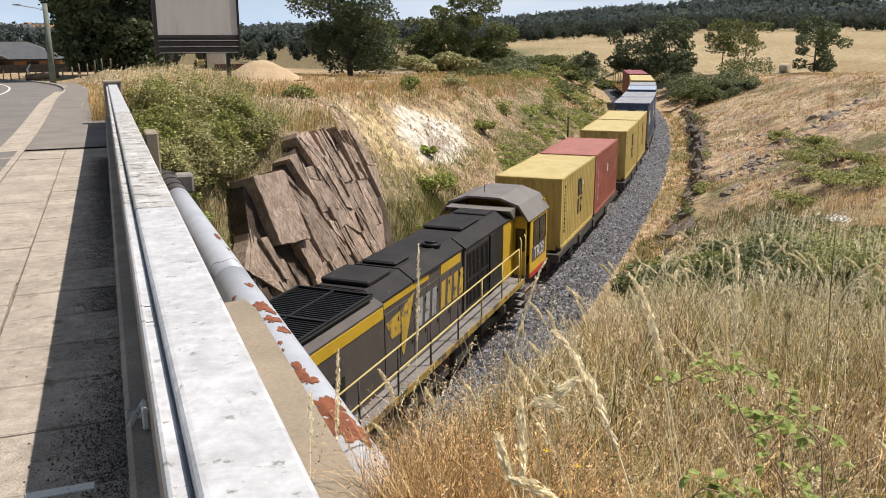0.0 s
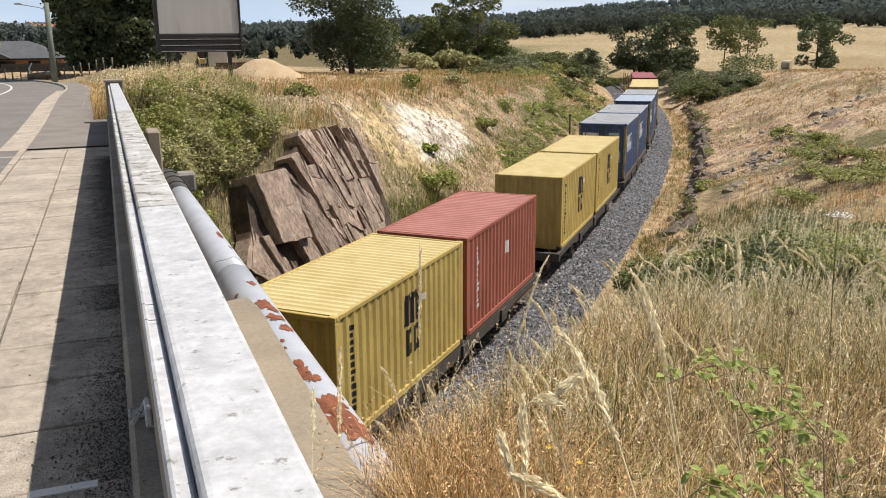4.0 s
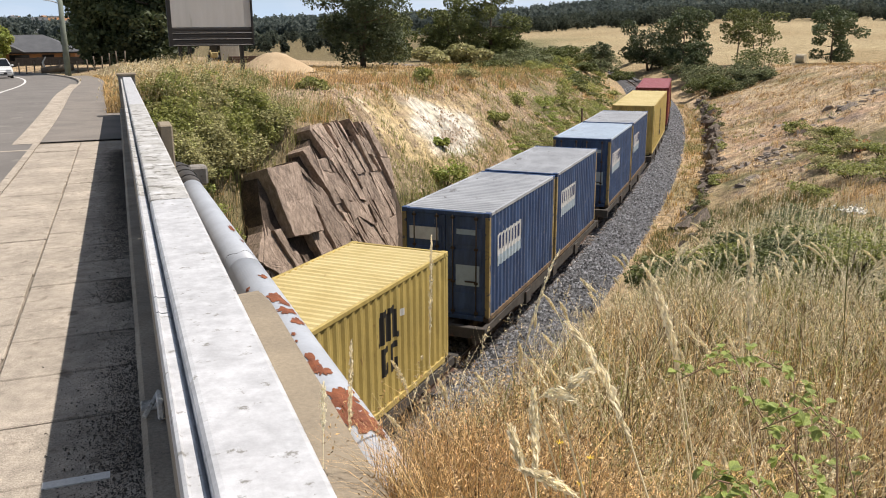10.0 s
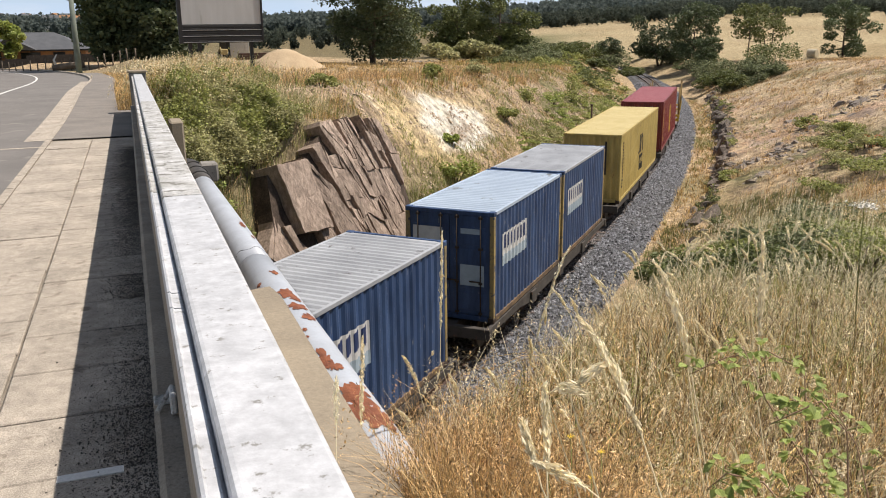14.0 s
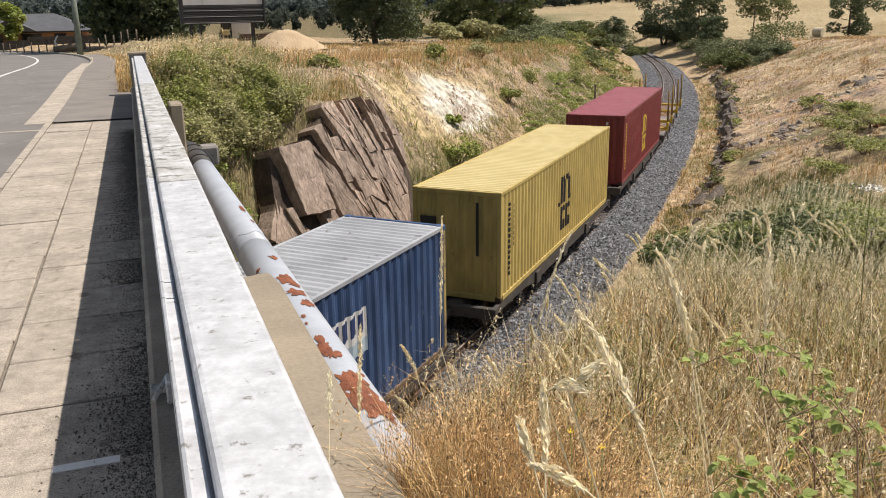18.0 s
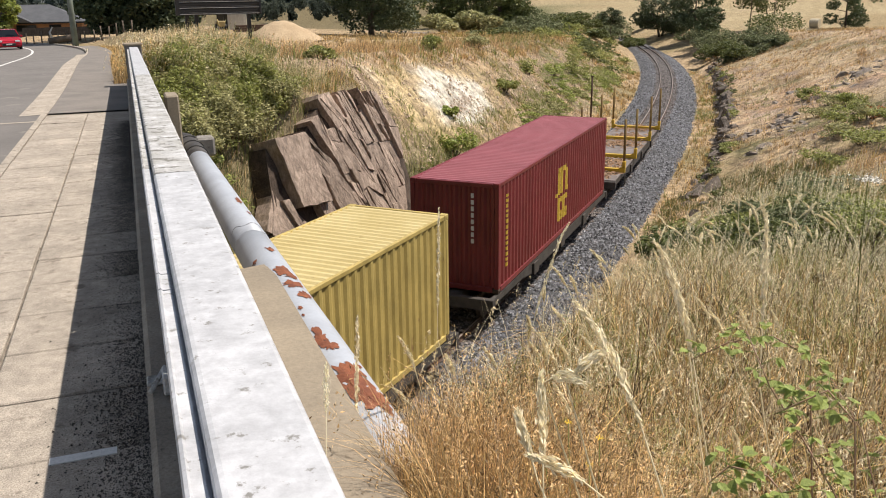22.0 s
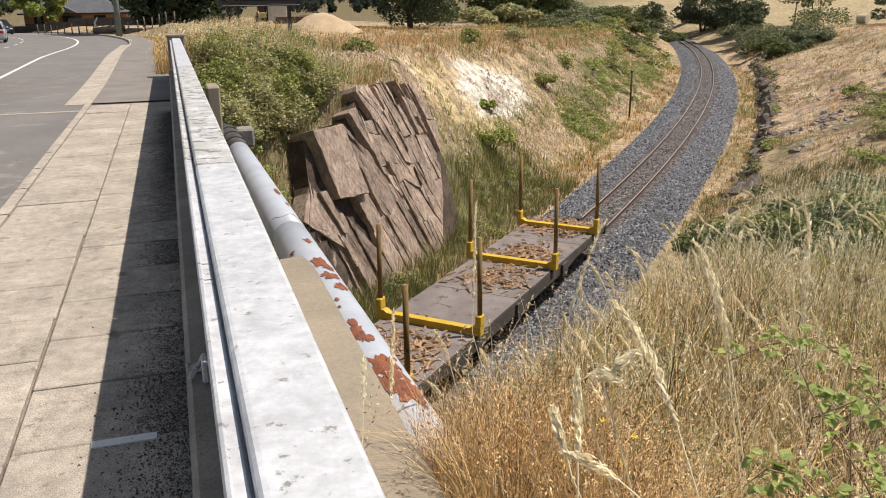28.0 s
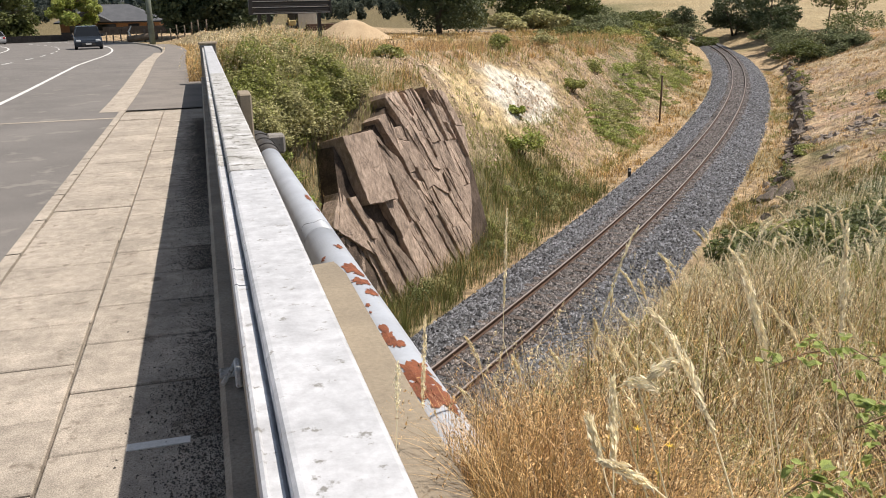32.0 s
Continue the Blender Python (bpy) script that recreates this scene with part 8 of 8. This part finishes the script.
# tangle of shrubs between the railing and the rock
r6 = random.Random(77)
DEADLEAF = material("withered_leaves", (0.36, 0.235, 0.13), (0.26, 0.165, 0.09), 0.8, 12.0, 0.7, 0.0, island=0.5, vary=0.15, translucent=0.25)
LAB = {id(DEADLEAF): "withered brown shrub beside the bridge", id(LEAFBRIGHT): "bright green bramble bush beside the bridge", id(LEAFMID): "green leafy shrub beside the bridge", id(LEAFGREY): "grey-green flowering shrub beside the bridge"}
placed = 0
while placed < 170:
    s, l = r6.uniform(-20, -1.0), -r6.uniform(5.7, 12.5)
    x, y = (float(v) for v in track_xy(s, l))
    if x < 0.95 or y > 26.5 or s > -2.5 and l > -7.5 or s > -8 and l > -6.6:
        continue
    placed += 1
    z_ = z_at(x, y)
    reach = float(np.interp(x, [0.9, 3.0, 4.5, 6.0], [0.9, 0.75, -0.1, -0.8])) - z_
    h_ = min(r6.uniform(0.45, 0.9), 0.8) if y < 18 else max(0.45, min(1.8, reach) * r6.uniform(0.6, 1.0))
    m_ = r6.choice((LEAFMID, LEAFGREY, LEAFGREY, LEAFMID) if y > 19.5 else (LEAFBRIGHT, LEAFMID, LEAFBRIGHT, DEADLEAF))
    w_ = r6.uniform(0.8, 1.5)
    bush(x, y, h_, w_, m_, LAB[id(m_)], int(600 * w_ * (0.6 + h_)), 0.05, 200 + placed)
for k in range(46):
    s, l = r6.uniform(-13, -6.4), -r6.uniform(3.9, 6.6)
    x, y = (float(v) for v in track_xy(s, l))
    if x < 0.95:
        continue
    bush(x, y, r6.uniform(0.35, 0.7), r6.uniform(0.6, 1.1), r6.choice((LEAFBRIGHT, LEAFMID)), "bright bramble hanging down beside the rock", 520, 0.045, 560 + k)
# weeds at the foot of the rock and along the green foot of the slope
spots = []
for k in range(46):
    s, l = r6.uniform(-6, 12), -r6.uniform(3.3, 5.4)
    if s < 2.5 and l < -4.3:
        continue
    x, y = track_xy(s, l)
    spots.append((float(x), float(y), r6.uniform(0.3, 0.8), r6.uniform(0.6, 1.2)))
thicket("foot_of_rock_weeds", spots, (LEAFMID, TREEGREEN, LEAFGREY), "green weeds at the foot of the rock", 520, 0.045, 600)
spots = []
for k in range(110):
    s = r6.uniform(22, 66)
    l = -r6.uniform(4.6, 6.2) - 2.6 * math.exp(-((s - 42) / 13) ** 2) * r6.uniform(0, 1)
    x, y = track_xy(s, l)
    spots.append((float(x), float(y), r6.uniform(0.12, 0.38), r6.uniform(0.9, 2.0)))
thicket("slope_creeper", spots, (LEAFMID, LEAFBRIGHT, LEAFGREY), "low green creeper on the cutting's slope", 520, 0.07, 660)
for k, (x, y) in enumerate(((38.6, 40.7), (36.8, 36.5), (35.4, 34.4), (33.5, 31.5), (32.0, 29.4), (30.5, 27.6), (27.2, 23.8), (29.1, 29.0), (31.0, 30.8), (28.2, 25.8), (34.2, 35.5), (26.0, 26.0))):
    bush(x + r6.uniform(-0.5, 0.5), y + r6.uniform(-0.5, 0.5), r6.uniform(0.5, 0.95), r6.uniform(1.4, 2.4), (LEAFMID, LEAFGREY, LEAFMID)[k % 3], "green scrub on the dry slope", 1300, 0.07, 740 + k)
spots = []
for k in range(30):
    s, l = r6.uniform(9, 70), r6.uniform(4.3, 5.4)
    x, y = track_xy(s, l)
    spots.append((float(x), float(y), r6.uniform(0.25, 0.55), r6.uniform(0.6, 1.3)))
thicket("ledge_weeds", spots, (TREEGREEN, LEAFMID), "dark weeds along the rock ledge", 420, 0.06, 760)
for k, (s, l, h, w, m_) in enumerate(((10.8, -6.5, 1.25, 1.5, LEAFBRIGHT), (13.6, -7.8, 0.5, 0.8, LEAFBRIGHT), (4.0, -9.5, 0.6, 1.0, LEAFMID), (24, -8, 0.8, 1.6, LEAFMID), (33, -8.5, 1.0, 2.4, LEAFMID), (39, -8, 1.0, 2.5, LEAFBRIGHT), (46, -7.5, 1.1, 2.6, LEAFMID),
                                      (20, -11, 0.8, 1.4, LEAFMID), (28, -11, 0.9, 1.6, LEAFGREY), (1.0, -10.5, 0.7, 1.3, LEAFMID), (-4.5, -9.2, 0.6, 1.0, LEAFMID), (52, -8, 1.2, 3.0, LEAFMID), (60, -8.5, 1.4, 3.5, LEAFMID))):
    x, y = track_xy(s, l)
    bush(float(x), float(y), h, w, m_, "small green bush on the cutting's slope", 1100, 0.09, 300 + k)
# shrubs on the grassy bank
for k in range(22):
    s, l = r6.uniform(-13, -2), r6.uniform(8.4, 15)
    x, y = track_xy(s, l)
    bush(float(x), float(y), r6.uniform(0.35, 0.7), r6.uniform(1.0, 2.0), (TREEGREEN, LEAFMID, SCRUB)[k % 3], "green shrub in the grassy bank", 1400, 0.05, 330 + k)

for k, (x, y) in enumerate(((6.2, 8.2), (6.9, 8.7), (7.6, 8.4), (8.3, 8.9), (8.9, 8.2), (9.4, 9.0), (7.0, 7.9), (9.9, 9.6))):
    bush(x, y, 0.45 + 0.05 * (k % 5), 1.0 + 0.1 * (k % 4), (TREEGREEN, LEAFMID, SCRUB)[k % 3], "dense green shrub at the top of the bank", 2200, 0.034, 800 + k)
REDLEAF = material("orange_red_leaves", (0.50, 0.16, 0.07), (0.36, 0.24, 0.08), 2.0, 20.0, 0.6, 0.0, island=0.5, vary=0.15, translucent=0.3)
bush(31.6, 29.6, 0.75, 1.0, REDLEAF, "small shrub with orange-red leaves on the dry slope", 260, 0.08, 790)


def woods(name, n, az0, az1, d0, d1, h0, h1, count, leaf, seed, label, mat=HAZEDFARWOOD):
    """Distant trees, leaf by leaf in lumps, as one mass."""
    g = np.random.default_rng(seed)
    az, d = np.radians(g.uniform(az0, az1, n)), g.uniform(d0, d1, n)
    x, y = d * np.sin(az), d * np.cos(az)
    z = height(x, y, False)
    h = g.uniform(h0, h1, n)
    pts = g.normal(0, 1, (n, count, 3))
    pts /= np.linalg.norm(pts, axis=2)[..., None]
    pts *= g.uniform(0.5, 1.0, (n, count, 1)) ** 0.5
    lump = 0.75 + 0.4 * np.sin(pts[..., :1] * 5 + g.uniform(0, 6, (n, 1, 1))) * np.cos(pts[..., 1:2] * 4 + g.uniform(0, 6, (n, 1, 1)))
    pts = pts * lump * np.stack([h * 0.46, h * 0.46, h * 0.5], -1)[:, None]
    pts = pts + np.stack([x, y, z + h * 0.5], -1)[:, None]
    ob = leaves_mesh(name, pts.reshape(-1, 3), leaf, mat, None, 0.1, seed, 1.3)
    return tagged(ob, label, "woods", kind="stuff")


woods("field_edge_woods", 700, 20, 68, 370, 470, 3.5, 8.5, 260, 0.62, 81, "line of dark trees along the far edge of the field")
woods("yard_woods", 170, -16, 17, 200, 420, 2.5, 5.5, 300, 0.55, 82, "dark woods beyond the yard")
woods("hill_woods", 3000, -30, 70, 560, 1750, 8, 15, 110, 1.9, 83, "wooded hills on the horizon", HAZEDHILLWOOD)
# houses on the far slope
r7 = random.Random(3)
for k in range(34):
    a, d = radians(r7.uniform(-19, 7)), r7.uniform(640, 1300)
    x, y = d * math.sin(a), d * math.cos(a)
    v = thing("far_house", "small pale house on the wooded hill", "house", "houses on the hill", pose(x, y, z_at(x, y) + 6, 0, 0, r7.uniform(0, 90)))
    box_part("wall", (-6, -4, -6), (6, 4, 4.5), SHEDWHITE, v)
    c = bmesh.new()
    prism(c, [(-4.6, 4.51), (0, 7.0), (4.6, 4.51)], -6.4, 6.4, "x")
    part("roof", c, ROOFTILE if k % 2 else BRICK, v)

# ---- cars ----
TYRE = plain("tyre_rubber", (0.018, 0.018, 0.018), 0.8)
RIM = plain("wheel_rim", (0.42, 0.43, 0.44), 0.35, 0.7)
LAMPWHITE = plain("headlamp_glass", (0.6, 0.62, 0.64), 0.15)
LAMPRED = plain("tail_lamp_glass", (0.35, 0.02, 0.02), 0.2)
TRIM = plain("black_car_trim", (0.015, 0.015, 0.016), 0.5)


def car(label, colour, long_=4.4, wide=1.76, high=1.46, boot=0.25):
    """A small car on its wheels; x points forward."""
    paint = plain("car_paint", colour, 0.25)
    ob = thing("car", label, "car")
    L, W = long_ / 2, wide / 2
    c = bmesh.new()
    side = [(-L, 0.32), (-L, 0.78), (-L + 0.1, 0.92), (-L + 0.5, 0.97), (L - 1.25, 0.95), (L - 0.35, 0.80), (L - 0.05, 0.66), (L, 0.45), (L - 0.05, 0.30), (L - 0.35, 0.22), (-L + 0.3, 0.22)]
    prism(c, side, -W, W, "y")
    bmesh.ops.bevel(c, geom=[e for e in c.edges if abs(abs(e.verts[0].co.y) - W) < 1e-4 and abs(abs(e.verts[1].co.y) - W) < 1e-4], offset=0.09, segments=3, affect="EDGES")
    part("body", c, paint, ob)
    roof = [(-L + boot, 0.94), (-L + boot + 0.45, high - 0.03), (-L + boot + 1.0, high), (L - 2.0, high - 0.02), (L - 1.2, 0.93)]
    c = bmesh.new()
    u = [[c.verts.new((x, s * (W - 0.06 - 0.2 * max(0, z - 0.93) / 0.5), z)) for x, z in roof] for s in (-1, 1)]
    for i in range(4):
        c.faces.new((u[0][i], u[0][i + 1], u[1][i + 1], u[1][i]))
    for s in u:
        c.faces.new(s)
    bmesh.ops.recalc_face_normals(c, faces=c.faces)
    cabin = part("cabin", c, GLASS, ob, "dark car windows")
    c = bmesh.new()
    v0 = [c.verts.new((x, y * (W - 0.24), z + 0.012)) for x, z in roof[1:4] for y in (-1, 1)]
    for i in (0, 2):
        c.faces.new((v0[i], v0[i + 1], v0[i + 3], v0[i + 2]))
    part("roof", c, paint, ob)
    for s in (-1, 1):
        for x, z, x2, z2 in ((roof[0][0], 0.95, roof[1][0], high - 0.03), (-0.15, 0.95, -0.15, high - 0.01), (roof[4][0], 0.94, roof[3][0], high - 0.02)):
            tube_part("pillar", [(x, s * (W - 0.055), z), (x2, s * (W - 0.245), z2)], 0.035, paint, ob, 6)
        box_part("mirror", (L - 1.45, s * (W + 0.08) - 0.08, 0.93), (L - 1.3, s * (W + 0.08) + 0.08, 1.07), paint, ob, 0.03)
        box_part("headlamp", (L - 0.26, s * (W - 0.28) - 0.17, 0.60), (L - 0.04, s * (W - 0.28) + 0.17, 0.74), LAMPWHITE, ob, 0.03)
        box_part("tail_lamp", (-L - 0.012, s * (W - 0.2) - 0.12, 0.68), (-L + 0.1, s * (W - 0.2) + 0.12, 0.88), LAMPRED, ob, 0.02)
        for x in (-L + 0.8, L - 0.85):
            w = tube_part("wheel", [(x, s * (W - 0.2), 0.31), (x, s * (W + 0.005), 0.31)], 0.31, TYRE, ob, 20)
            tube_part("rim", [(x, s * (W + 0.004), 0.31), (x, s * (W + 0.018), 0.31)], 0.2, RIM, w, 14)
    box_part("grille", (L - 0.06, -0.45, 0.34), (L + 0.006, 0.45, 0.52), TRIM, ob, 0.02)
    box_part("number_plate", (L + 0.004, -0.19, 0.40), (L + 0.02, 0.19, 0.50), MARKWHITE, ob, 0.004)
    box_part("rear_plate", (-L - 0.02, -0.19, 0.62), (-L - 0.004, 0.19, 0.72), MARKWHITE, ob, 0.004)
    return ob


def road_pose(p, q, coming):
    x, y, z = (float(v) for v in kerb_at(p, q))
    a = max(p - BEND, 0) / BEND_R + math.pi / 2
    return Matrix.Translation((x, y, z + 0.004)) @ Matrix.Rotation(a + (math.pi if coming else 0), 4, "Z")


def run(p0, v, a, d):
    """Metres along the kerb d seconds after p0: speed v, slowing by a within three seconds either way."""
    e = min(max(d, -3.0), 3.0)
    return min(max(p0 + v * e + a * e * e / 2 + (v + a * e) * (d - e), -55.0), 300.0)


# each car: a moment of its run, metres along the kerb then, speed, slowing, place across the road
CARS = [(car("bright red hatchback on the road", (0.45, 0.012, 0.03)), 22.0, 74.0, -15.0, 3.0, 4.4, True),
        (car("white car on the road", (0.72, 0.73, 0.74)), 10.6, 66.0, -16.0, 3.0, 4.4, True),
        (car("dark blue-black four-wheel drive on the road", (0.018, 0.024, 0.034), 4.7, 1.88, 1.62), 31.0, 80.0, -10.5, 0.0, 4.6, True),
        (car("silver hatchback driving away on the road", (0.40, 0.42, 0.44)), 28.6, 76.0, 11.5, 0.0, 8.5, False),
        (car("dark grey car driving away on the road", (0.035, 0.036, 0.04)), 28.6, 88.0, 11.5, 0.0, 8.7, False)]


# ---- what moves ----
def motions():
    times = [k * 0.5 for k in range(65)]
    for ob, s, z in MOVERS:
        walk(ob, [(t, on_track(s - gone(t), 0, z)) for t in times])
    turns = [k * 0.15 for k in range(214)] + [32.0]
    for ob, x, r in WHEELS:
        walk(ob, [(t, Matrix.Translation((x, 0, r)) @ Matrix.Rotation(-gone(t) / r, 4, "Y")) for t in turns])

    for ob, t0, p0, v, a, q, coming in CARS:
        walk(ob, [(t, road_pose(run(p0, v, a, t - t0), q, coming)) for t in times])


motions()
